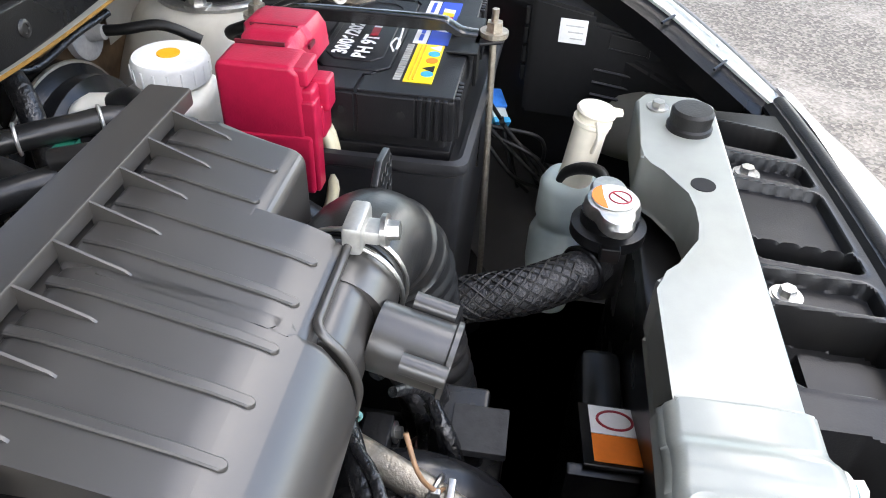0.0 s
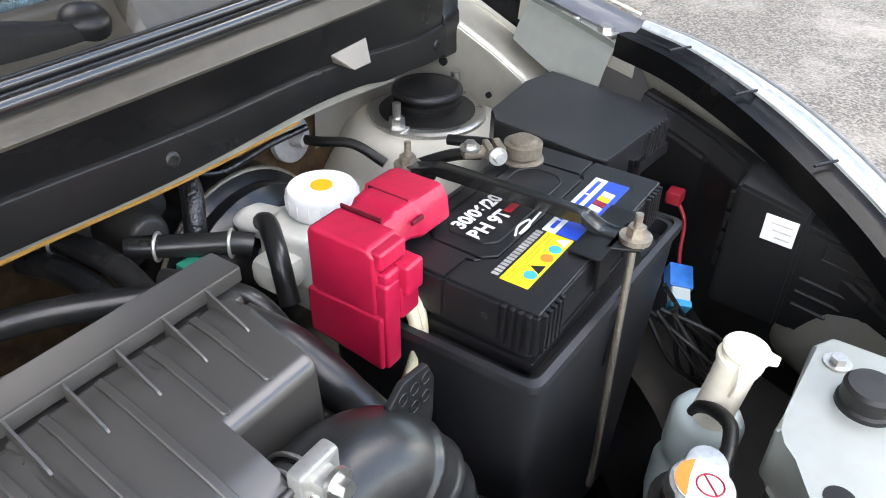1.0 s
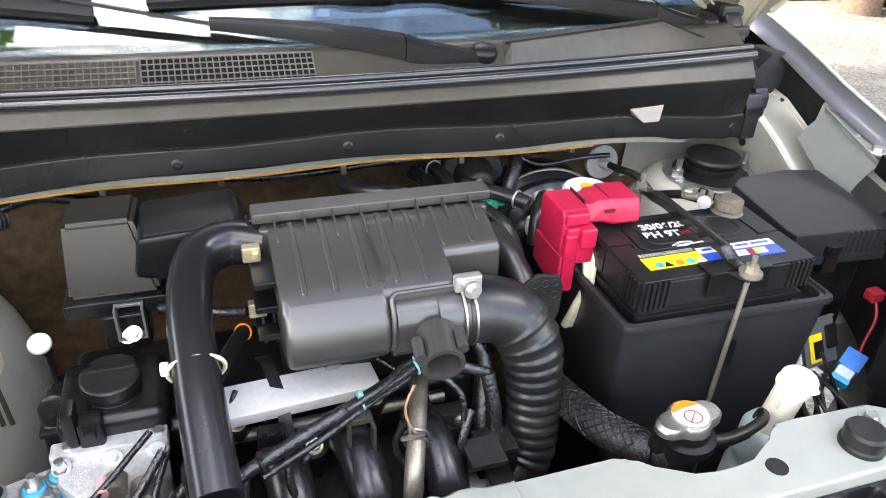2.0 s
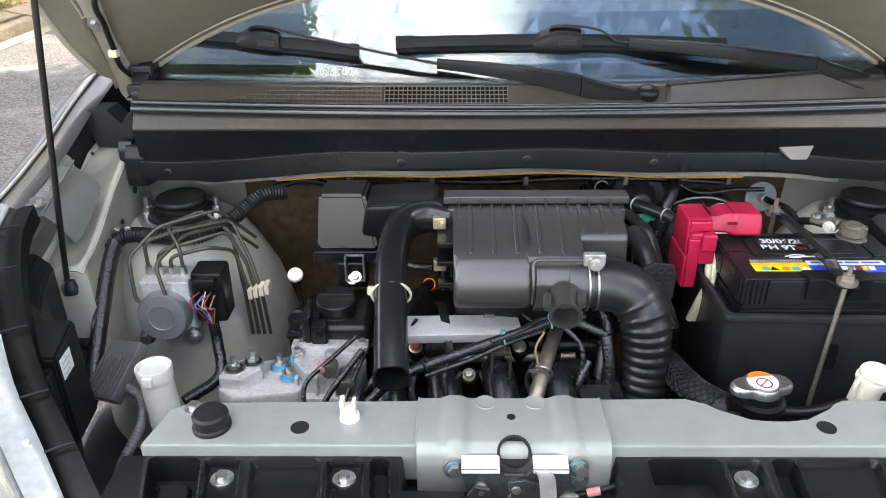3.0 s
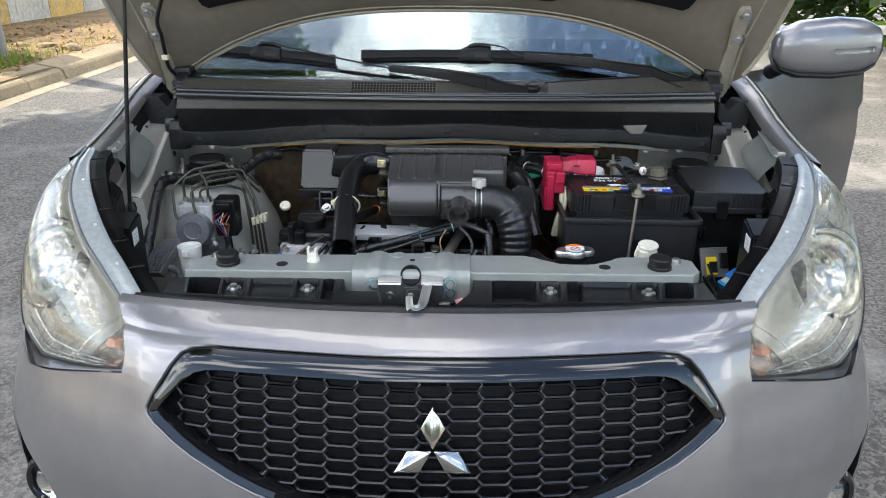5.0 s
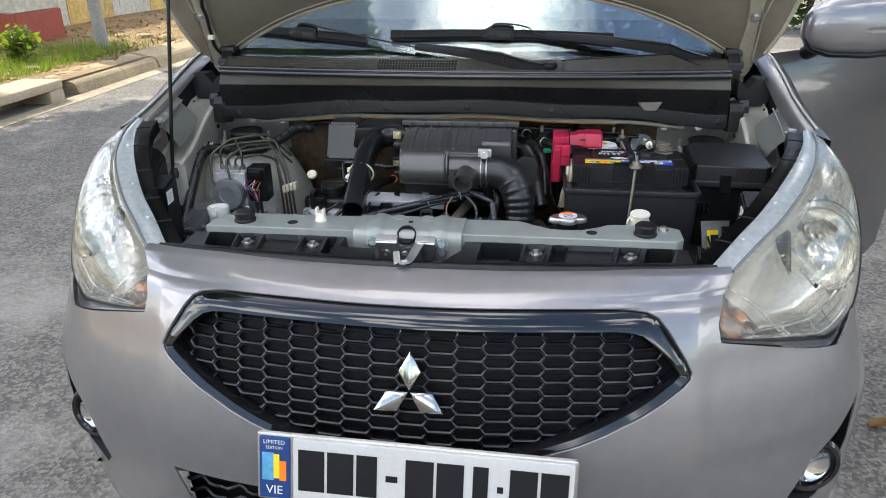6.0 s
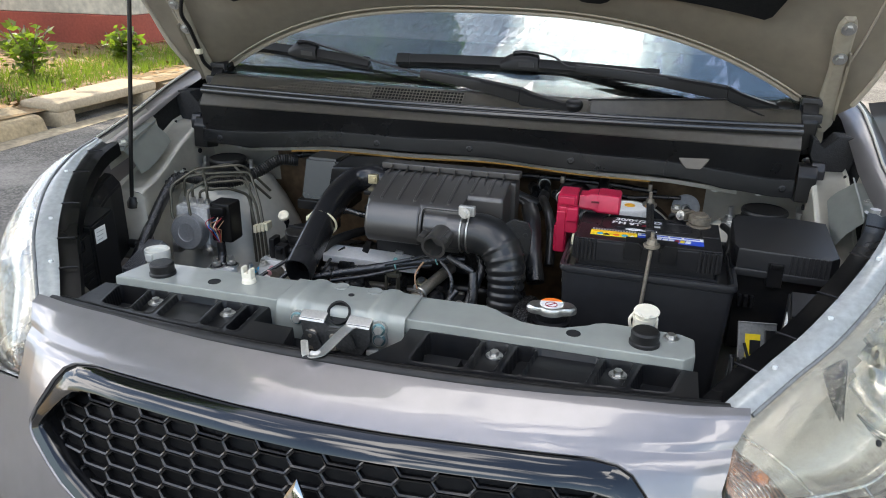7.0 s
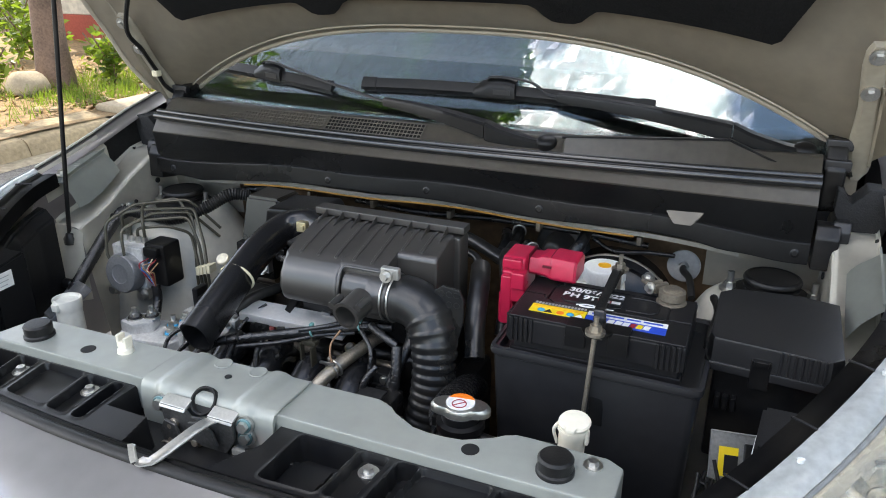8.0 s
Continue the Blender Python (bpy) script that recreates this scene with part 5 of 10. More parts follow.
def battery():
    tray = thing("battery_tray", (0.39, 0.48, 0.62), "deep black plastic battery tray", "battery tray")
    bm = B()
    lo = [(0.272, 0.418), (0.516, 0.412), (0.519, 0.60), (0.270, 0.60)]
    hi = [(0.256, 0.404), (0.532, 0.396), (0.534, 0.60), (0.255, 0.60)]

    def round_rect(c4, z, r=0.012):
        out = []
        for (px, py), (cx, cy), (nx, ny) in zip(c4[-1:] + c4[:-1], c4, c4[1:] + c4[:1]):
            a, b = V(px - cx, py - cy, 0).normalized(), V(nx - cx, ny - cy, 0).normalized()
            c = V(cx, cy, z)
            for t in (0, 0.25, 0.5, 0.75, 1):
                out.append(c + a * r * (1 - t) ** 2 + b * r * t ** 2)
        return out

    grow = lambda c4, d: [(x + (d if x > 0.4 else -d), y + (d if y > 0.5 else -d)) for x, y in c4]
    loft(bm, [round_rect(grow(hi, -0.006), 0.955), round_rect(grow(hi, -0.006), 0.971), round_rect(grow(hi, 0.002), 0.972), round_rect(grow(hi, 0.002), 0.962), round_rect(hi, 0.960), round_rect(lo, 0.62), round_rect(grow(lo, -0.06), 0.618)])
    part("tub", bm, M_TRAY, tray, "tapered tub with a rolled rim")
    bm = B()
    loft(bm, [round_rect(grow(hi, 0.0035), 0.964), round_rect(grow(hi, 0.0045), 0.968), round_rect(grow(hi, 0.0035), 0.9735), round_rect(grow(hi, -0.002), 0.9745), round_rect(grow(hi, -0.003), 0.970)], cap=False)
    part("rim", bm, M_TRAY, tray, "rolled upper rim")
    bm = B()
    box(bm, (0.395, 0.401, 0.885), (0.415, 0.409, 0.93), 0.002)
    part("catch", bm, M_BLACK, tray)

    bat = thing("car_battery", (0.39, 0.49, 0.70), "dark grey car battery with yellow, white and blue label", "car battery")
    bm = B()
    prism(bm, [(0.280, 0.422), (0.502, 0.420), (0.502, 0.548), (0.280, 0.548)], "xy", 0.70, 0.984, 0.005)
    part("case", bm, M_BATTERY, bat)
    bm = B()
    box(bm, (0.276, 0.417, 0.962), (0.506, 0.552, 0.972), 0.002)
    part("case_band", bm, M_BATTERY, bat, "stepped band below the lid")
    bm = B()
    box(bm, (0.2735, 0.4145, 0.982), (0.5085, 0.556, 1.0185), 0.003)
    lid = part("lid", bm, M_BATTERY, bat, "ribbed lid with interlocking plates")
    plates = ([(0.275, 0.416), (0.507, 0.416), (0.507, 0.480), (0.478, 0.480), (0.470, 0.4735), (0.318, 0.4735), (0.302, 0.487), (0.302, 0.494), (0.275, 0.494)],
              [(0.275, 0.4962), (0.3045, 0.4962), (0.3045, 0.4885), (0.309, 0.4845), (0.309, 0.534), (0.318, 0.5435), (0.318, 0.5545), (0.275, 0.5545)],
              [(0.3115, 0.4865), (0.3205, 0.4762), (0.468, 0.4762), (0.4745, 0.482), (0.4745, 0.527), (0.464, 0.541), (0.3225, 0.541), (0.3115, 0.531)],
              [(0.4772, 0.4824), (0.507, 0.4824), (0.507, 0.5545), (0.3205, 0.5545), (0.3205, 0.5435), (0.4655, 0.5435), (0.4772, 0.528)])
    for poly in plates:
        bm = B()
        prism(bm, poly, "xy", 1.0165, 1.0210, 0.0007, 1)
        part("lid_plate", bm, M_BATTERY, lid, "flat plate of the lid")
    bm = B()
    prism(bm, [(0.326, 0.494), (0.336, 0.485), (0.404, 0.485), (0.412, 0.492), (0.412, 0.528), (0.402, 0.536), (0.338, 0.536), (0.326, 0.526)], "xy", 1.0205, 1.0224, 0.0007, 1)
    part("cap_panel", bm, M_BATTERY, lid, "raised panel over the cells")
    bm = B()
    tube(bm, bent([V(0.420, 0.488, 1.0212), V(0.452, 0.488, 1.0212), V(0.462, 0.498, 1.0212), V(0.462, 0.524, 1.0212), V(0.450, 0.533, 1.0212), V(0.420, 0.533, 1.0212)], 0.006), 0.0010, 6, raw=True)
    part("moulded_line", bm, M_BATTERY, lid)
    for x in [0.278 + 0.0068 * k for k in range(5)] + [0.472 + 0.0068 * k for k in range(5)]:
        bm = B()
        box(bm, (x, 0.4112, 0.984), (x + 0.0040, 0.418, 1.0195), 0.0008)
        part("rib", bm, M_BATTERY, lid)
    for y in [0.420 + 0.0068 * k for k in range(4)]:
        bm = B()
        box(bm, (0.2703, y, 0.984), (0.277, y + 0.0040, 1.0195), 0.0008)
        part("rib", bm, M_BATTERY, lid)
    bm = B()
    box(bm, (0.2715, 0.447, 0.984), (0.276, 0.4935, 1.0185), 0.0008)
    part("side_plate", bm, M_BATTERY, lid)
    bm = B()
    box(bm, (0.2715, 0.4965, 0.984), (0.276, 0.555, 1.0185), 0.0008)
    part("side_plate", bm, M_BATTERY, lid)
    for y in (0.458, 0.506):
        bm = B()
        cyl(bm, (0.2709, y, 1.004), (0.273, y, 1.004), 0.0032, seg=14)
        part("vent", bm, M_VOID, lid, "small round vent hole")
    z = 1.0211
    flat = lambda x0, x1, y0, y1, h=z: [(x0, y0, h), (x1, y0, h), (x1, y1, h), (x0, y1, h)]
    flat_label("yellow_label", flat(0.296, 0.3725, 0.437, 0.461), M_YELLOW, bat)
    flat_label("blue_label", flat(0.3735, 0.479, 0.434, 0.4535), M_BLUE, bat)
    flat_label("white_label", flat(0.3735, 0.479, 0.4545, 0.4665), M_PAPER, bat)
    for k in range(16):
        x = 0.298 + 0.0046 * k
        flat_label("print_bar", flat(x, x + 0.0030, 0.4635, 0.4695), M_PRINTGREY, bat)
    for x, m in ((0.312, M_BLUE2), (0.3385, M_ORANGE), (0.3525, M_BLUE2)):
        bm = B()
        cyl(bm, (x, 0.4435, z), (x, 0.4435, z + 0.0011), 0.0052, seg=20)
        part("warning_sign", bm, m, bat)
    for x in (0.3225, 0.3650):
        bm = B()
        loft(bm, [[V(x - 0.006, 0.439, h), V(x + 0.006, 0.439, h), V(x, 0.449, h)] for h in (z, z + 0.0011)])
        part("warning_triangle", bm, M_PAPER if x > 0.35 else M_GRILLE, bat)
    for k in range(2):
        flat_label("print_bar", flat(0.299, 0.369, 0.4525 + 0.0035 * k, 0.4540 + 0.0035 * k, z + 0.0007), M_YPRINT, bat)
    slant = [(0.402, 0.0085), (0.4125, 0.0085), (0.4225, 0.008), (0.432, 0.007), (0.4405, 0.0075), (0.4495, 0.008)]
    for k, (x, w) in enumerate(slant):
        c = [(x, 0.4385, z + 0.0007), (x + w, 0.4385, z + 0.0007), (x + w + 0.002, 0.4495, z + 0.0007), (x + 0.002, 0.4495, z + 0.0007)]
        flat_label("brand_block", c, M_WIRE_RED if k == 3 else M_YELLOW if k == 4 else M_PAPER, bat)
    for x0, x1 in ((0.379, 0.392), (0.395, 0.422), (0.426, 0.444), (0.448, 0.473)):
        flat_label("print_bar", flat(x0, x1, 0.4585, 0.4620, z + 0.0007), M_BLUE, bat)
    text_mesh("hand_writing", "30/06/2022", 0.0175, pose(0.372, 0.5215, 1.0236, 0, 0, -2), M_PAPER, bat, 0.0007)
    text_mesh("hand_writing", "BH 9T", 0.0185, pose(0.352, 0.503, 1.0236, 0, 0, -3), M_PAPER, bat, 0.0007)
    flat_label("red_print", flat(0.378, 0.396, 0.4990, 0.5060, 1.0226), M_WIRE_RED, bat)
    flat_label("white_print", flat(0.397, 0.409, 0.4990, 0.5060, 1.0226), M_PAPER, bat)
    # swept white mark ahead of the writing
    bm = B()
    tube(bm, [V(0.352, 0.4795, z), V(0.366, 0.4845, z), V(0.380, 0.482, z), V(0.371, 0.4775, z), V(0.357, 0.478, z), V(0.380, 0.479, z), V(0.404, 0.4805, z)], 0.0011, 6)
    part("swept_mark", bm, M_PAPER, bat)
    # minus post with clamp and cable
    c = V(0.473, 0.541, 1.019)
    bm = B()
    lathe(bm, c, (0, 0, 1), [(0.021, 0), (0.021, 0.003), (0.0145, 0.006), (0.0135, 0.022), (0.0095, 0.0245)])
    part("minus_post", bm, M_LEAD, bat, "dull lead post")
    bm = B()
    lathe(bm, c + V(0, 0, 0.007), (0, 0, 1), [(0.0135, 0), (0.0185, 0.001), (0.0185, 0.012), (0.0135, 0.013)], cap=False)
    m = Matrix.Translation((0.455, 0.557, 1.033)) @ Matrix.Rotation(radians(-42), 4, "Z")
    box(bm, (-0.004, -0.012, -0.007), (0.004, 0.012, 0.007), 0.002, m)
    box(bm, (-0.014, -0.011, -0.007), (-0.007, 0.011, 0.007), 0.002, m)
    box(bm, (-0.036, -0.007, -0.005), (-0.012, 0.007, 0.004), 0.003, m)
    clamp = part("minus_clamp", bm, M_LEAD, bat, "greyish lead clamp")
    bolt(clamp, m @ V(-0.005, -0.013, 0), m.to_3x3() @ V(0, -1, 0.2), 0.0055, 0.009)
    bolt(clamp, m @ V(-0.028, 0, 0.004), (0, 0, 1), 0.0060, 0.007)

    hold = thing("battery_hold_down", (0.396, 0.50, 1.02), "black steel battery hold-down bar with threaded rods", "battery clamp")
    bm = B()
    path = [V(0.397, 0.410, 1.0255), V(0.396, 0.424, 1.027), V(0.394, 0.436, 1.034), V(0.392, 0.445, 1.0375), V(0.390, 0.50, 1.0385), V(0.388, 0.57, 1.0385), V(0.387, 0.59, 1.034), V(0.387, 0.615, 1.026)]
    rings = []
    for i, p in enumerate(smooth_line(path, 4)):
        w = float(np.interp(p.y, [0.41, 0.43, 0.45, 0.57, 0.60], [0.0085, 0.0085, 0.0065, 0.0062, 0.0085]))
        h = float(np.interp(p.y, [0.41, 0.43, 0.45, 0.57, 0.60], [0.0022, 0.004, 0.0085, 0.0085, 0.003]))
        rings.append([p + V(-w, 0, -h), p + V(-w * 0.7, 0, -h - 0.001), p + V(w * 0.7, 0, -h - 0.001), p + V(w, 0, -h), p + V(w, 0, 0.0015), p + V(w * 0.6, 0, 0.003), p + V(-w * 0.6, 0, 0.003), p + V(-w, 0, 0.0015)])
    loft(bm, rings)
    part("bar", bm, M_GLOSSBAR, hold, "glossy black bar", 45)
    bm = B()
    box(bm, (0.355, 0.4065, 1.0222), (0.438, 0.434, 1.0252), 0.001)
    box(bm, (0.355, 0.4065, 0.994), (0.382, 0.4098, 1.024), 0.001)
    box(bm, (0.412, 0.4065, 0.994), (0.438, 0.4098, 1.024), 0.001)
    prism(bm, [(0.374, 0.412), (0.420, 0.412), (0.408, 0.386), (0.386, 0.386)], "xy", 1.0222, 1.0252, 0.001)
    part("front_plate", bm, M_BLACK, hold, "black front plate")
    bm = B()
    tube(bm, [V(0.397, 0.396, 1.050), V(0.396, 0.396, 1.01), V(0.385, 0.390, 0.80), V(0.384, 0.39, 0.74)], 0.0033, 10)
    part("front_rod", bm, M_DULLSTEEL, hold, "dull threaded rod")
    bm = B()
    cyl(bm, (0.387, 0.613, 0.98), (0.387, 0.613, 1.052), 0.0033)
    part("rear_rod", bm, M_DULLSTEEL, hold)
    for x, y in ((0.397, 0.396), (0.387, 0.613)):
        bm = B()
        cyl(bm, (x, y, 1.0250), (x, y, 1.0272), 0.0125, seg=24)
        part("washer", bm, M_DULLSTEEL, hold, "wide steel washer")
        bolt(hold, (x, y, 1.0265), (0, 0, 1), 0.0082, 0.012, M_DULLSTEEL, "nut")

    red = thing("terminal_cover", (0.245, 0.54, 0.93), "crimson plastic cover over the positive terminal and fuses", "terminal cover")
    bm = B()
    prism(bm, [(0.522, 0.996), (0.588, 1.000), (0.588, 1.052), (0.584, 1.0575), (0.530, 1.0575), (0.524, 1.052)], "yz", 0.2265, 0.262, 0.004, 3)
    main = part("fuse_cover", bm, M_RED, red, "tall crimson hood", 45)
    bm = B()
    prism(bm, [(0.5175, 0.950), (0.590, 0.958), (0.5905, 1.0005), (0.5175, 1.0015)], "yz", 0.2242, 0.2475, 0.003, 2)
    part("skirt", bm, M_RED, red, "lower half of the hood", 45)
    for lo_, hi_, b in (((0.2285, 0.5185, 1.041), (0.2585, 0.5300, 1.0560), 0.0025), ((0.2455, 0.5080, 1.0130), (0.2660, 0.5300, 1.0395), 0.003), ((0.2300, 0.5150, 1.022), (0.2470, 0.5260, 1.0385), 0.003), ((0.2440, 0.5125, 0.9905), (0.2665, 0.5350, 1.0200), 0.003), ((0.2280, 0.5140, 0.9510), (0.2450, 0.5260, 1.0300), 0.0025)):
        bm = B()
        box(bm, lo_, hi_, b, None, 3)
        part("latch_box", bm, M_RED, main, "", 45)
    # arm over the battery post
    bm = B()
    rows = []
    for x, top, y0, y1 in ((0.2632, 1.0510, 0.540, 0.586), (0.2645, 1.0545, 0.537, 0.587), (0.276, 1.0545, 0.537, 0.587), (0.281, 1.0580, 0.536, 0.588), (0.288, 1.0590, 0.535, 0.588), (0.296, 1.0585, 0.535, 0.590), (0.300, 1.0600, 0.532, 0.593), (0.333, 1.0590, 0.531, 0.593), (0.3365, 1.0560, 0.534, 0.590)):
        low = 1.030 if x < 0.29 else 1.027
        rows.append([V(x, y0 + 0.003, low), V(x, y0, low + 0.004), V(x, y0 + 0.002, top - 0.010), V(x, y0 + 0.008, top - 0.001), V(x, y0 + 0.012, top), V(x, y1 - 0.010, top), V(x, y1 - 0.002, top - 0.004), V(x, y1, low + 0.004), V(x, y1 - 0.003, low)])
    loft(bm, rows)
    part("post_cover", bm, M_RED, red, "crimson post cover", 40)
    for x in (0.2627, 0.2960):
        bm = B()
        box(bm, (x - 0.0006, 0.545, 1.0500), (x + 0.0006, 0.584, 1.0592), 0)
        part("split_line", bm, M_DARKRED, red, "dark split line")
    bm = B()
    box(bm, (0.286, 0.5325, 1.0450), (0.300, 0.5350, 1.0485), 0.0005)
    part("clip_slot", bm, M_DARKRED, red)
    for k in range(2):
        bm = B()
        tube(bm, [V(0.262 + 0.008 * k, 0.530, 1.00), V(0.263 + 0.008 * k, 0.518, 0.985), V(0.262 + 0.006 * k, 0.512, 0.955), V(0.254 + 0.006 * k, 0.514, 0.925), V(0.25 + 0.006 * k, 0.525, 0.89)], 0.0055, 10)
        part("cable", bm, M_CREAM, red, "cream insulated cable")


battery()


def fuse_box():
    fb = thing("fuse_box", (0.61, 0.55, 0.84), "black plastic fuse and relay box with a flat lid", "fuse box")
    outline = [(0.537, 0.478), (0.678, 0.466), (0.692, 0.478), (0.692, 0.622), (0.642, 0.632), (0.552, 0.624), (0.533, 0.608), (0.531, 0.490)]
    slope = lambda p: 1.0100 + (p[1] - 0.475) * 0.080
    bm = B()
    grown = lambda k, dz, base=None: [V(0.610 + (x - 0.610) * k, 0.56 + (y - 0.56) * k, (slope((x, y)) + dz) if base is None else base) for x, y in outline]
    loft(bm, [grown(1.0, 0, 0.974), grown(0.992, -0.004), grown(0.978, -0.0005), grown(0.93, 0.0005)])
    lid = part("lid", bm, M_FUSE, fb, "flat black lid sloping to the front", 40)
    bm = B()
    loft(bm, [grown(1.030, 0, 0.964), grown(1.034, 0, 0.966), grown(1.034, 0, 0.974), grown(1.024, 0, 0.976), grown(0.95, 0, 0.976)])
    part("lid_rim", bm, M_FUSE, lid, "projecting lid rim")
    bm = B()
    prism(bm, [(0.541, 0.488), (0.670, 0.484), (0.686, 0.500), (0.686, 0.622), (0.541, 0.618)], "xy", 0.82, 0.970, 0.005)
    part("body", bm, M_BLACK, fb)
    bm = B()
    box(bm, (0.586, 0.468, 0.950), (0.610, 0.486, 0.992), 0.002)
    box(bm, (0.589, 0.4655, 0.984), (0.607, 0.470, 0.992), 0.001)
    part("latch", bm, M_BLACK, fb)
    for k in range(3):
        bm = B()
        box(bm, (0.548 + 0.010 * k, 0.476, 0.905), (0.555 + 0.010 * k, 0.489, 0.925), 0.0015)
        part("plug_lug", bm, M_BLACK, fb)
    for k in range(7):
        bm = B()
        box(bm, (0.618 + 0.0085 * k, 0.4695 - 0.0006 * k, 0.974), (0.6215 + 0.0085 * k, 0.482, 1.0085), 0.001)
        part("rib", bm, M_FUSE, lid)
    return fb


fuse_box()


def air_filter():
    air = thing("air_filter_housing", (0, 0.5, 0.93), "satin black air filter housing with long beads on its lid", "air filter")
    top = [(0.458, 1.0375), (0.470, 1.0425), (0.545, 1.0620), (0.566, 1.064), (0.566, 0.94)]
    prof = [(0.500, 0.958), (0.440, 0.960), (0.430, 0.970), (0.425, 0.988), (0.429, 1.010), (0.441, 1.029)] + top
    bm = B()
    prism(bm, prof, "yz", -0.112, -0.004, 0.009, 3)
    lid = part("lid", bm, M_AIR, air, "rounded satin black lid", 50)
    # middle of the lid, cut back above the outlet
    bm = B()
    prism(bm, [(0.500, 0.958), (0.452, 0.958), (0.449, 1.000), (0.4475, 1.0290), (0.450, 1.0335)] + top, "yz", -0.013, 0.067, 0.004, 3)
    part("lid_middle", bm, M_AIR, air, "", 50)
    bm = B()
    prism(bm, [(0.494, 0.955), (0.491, 0.985), (0.4905, 1.0440), (0.496, 1.0495), (0.545, 1.0618), (0.566, 1.0638), (0.566, 0.955)], "yz", 0.055, 0.134, 0.005, 3)
    part("lid_shoulder", bm, M_AIR, air, "", 50)
    # outlet block: a sloping ledge over a rounded front
    bm = B()
    ledge = [(0.470, 0.950), (0.446, 0.952), (0.434, 0.966), (0.4290, 0.985), (0.4295, 1.003), (0.4350, 1.0165), (0.4415, 1.0225), (0.4485, 1.0245), (0.470, 1.0245)]
    prism(bm, ledge, "yz", -0.0005, 0.066, 0.003, 3)
    part("outlet_block", bm, M_AIR, air, "rounded outlet block with a ledge", 50)
    # raised bead round the cut-back
    bm = B()
    tube(bm, [V(-0.0035, 0.4300, 0.975), V(-0.0035, 0.4270, 0.998), V(-0.0035, 0.4330, 1.0180), V(-0.0030, 0.4425, 1.0300), V(0.002, 0.4470, 1.0325), V(0.012, 0.4480, 1.0325), V(0.064, 0.4480, 1.0325)], 0.0026, 8)
    part("lid_edge", bm, M_AIR, air, "", 60)
    bm = B()
    lathe(bm, (0.045, 0.455, 0.992), (1, 0, 0), [(0.034, 0), (0.034, 0.05), (0.033, 0.055)], 32)
    part("outlet_pipe", bm, M_AIR, air)
    # flange behind the lid
    bm = B()
    box(bm, (-0.126, 0.566, 1.064), (0.148, 0.594, 1.076), 0.002)
    box(bm, (-0.122, 0.560, 0.93), (0.144, 0.60, 1.060), 0.006)
    flange = part("flange", bm, M_AIR, air, "straight rear flange")
    for k in range(8):
        x = -0.103 + 0.0318 * k
        bm = B()
        prism(bm, [(0.567, 1.075), (0.567, 1.060), (0.532, 1.0585), (0.535, 1.0612)], "yz", x - 0.0008, x + 0.0008)
        part("web", bm, M_AIR, flange)
    for k in range(7):
        x = -0.087 + 0.0318 * k
        y0 = 0.462 if x < 0.06 else 0.503
        bm = B()
        line = [V(x, y, np.interp(y, [0.446, 0.470, 0.545, 0.566], [1.0322, 1.0428, 1.0622, 1.0640])) for y in np.linspace(y0, 0.562, 8)]
        d0 = (line[0] - line[1]).normalized()
        tip = [line[0] + d0 * 0.0042 * math.sin(a) for a in (1.5, 1.1, 0.75, 0.35)]
        wide = [0.0030 * math.cos(a) + 0.0003 for a in (1.5, 1.1, 0.75, 0.35)] + [0.0030] * len(line)
        loft(bm, [[p + V(-w, 0, -0.002), p + V(-w, 0, 0.0010), p + V(-w * 0.72, 0, 0.0018), p + V(w * 0.72, 0, 0.0018), p + V(w, 0, 0.0010), p + V(w, 0, -0.002)] for p, w in zip(tip + line, wide)])
        part("bead", bm, M_AIR, lid)
    bm = B()
    box(bm, (-0.110, 0.482, 0.895), (0.138, 0.60, 0.952), 0.006)
    part("lower_case", bm, M_BLACK, air, "black lower case")
    for x, y, z in ((-0.128, 0.535, 1.050), (-0.128, 0.522, 0.988)):
        bm = B()
        box(bm, (x - 0.013, y - 0.008, z - 0.009), (x + 0.006, y + 0.004, z + 0.009), 0.002)
        box(bm, (x - 0.003, y - 0.012, z - 0.004), (x + 0.003, y - 0.007, z + 0.004), 0.001)
        part("clip", bm, M_BRASS, air, "yellowish metal clip")
    # dark lugs along the left side
    for z in (0.965, 1.0, 1.03):
        bm = B()
        box(bm, (-0.135, 0.49, z), (-0.110, 0.55, z + 0.008), 0.002)
        part("lug", bm, M_BLACK, air)
    # sensor socket
    a = V(-0.10, -0.95, -0.18).normalized()
    c = V(0.040, 0.428, 0.992)
    bm = B()
    lathe(bm, c, a, [(0.0205, 0), (0.0205, 0.042), (0.0225, 0.043), (0.0225, 0.046), (0.0175, 0.046), (0.0175, 0.012), (0.001, 0.011)], 32)
    sock = part("sensor_socket", bm, M_AIR, air, "open round sensor socket")
    for d in (V(-0.024, 0, 0.012), V(0.020, 0, 0.016)):
        bm = B()
        cyl(bm, c + d + a * 0.02, c + d + a * 0.045, 0.006, seg=14)
        part("screw_boss", bm, M_AIR, sock)


air_filter()


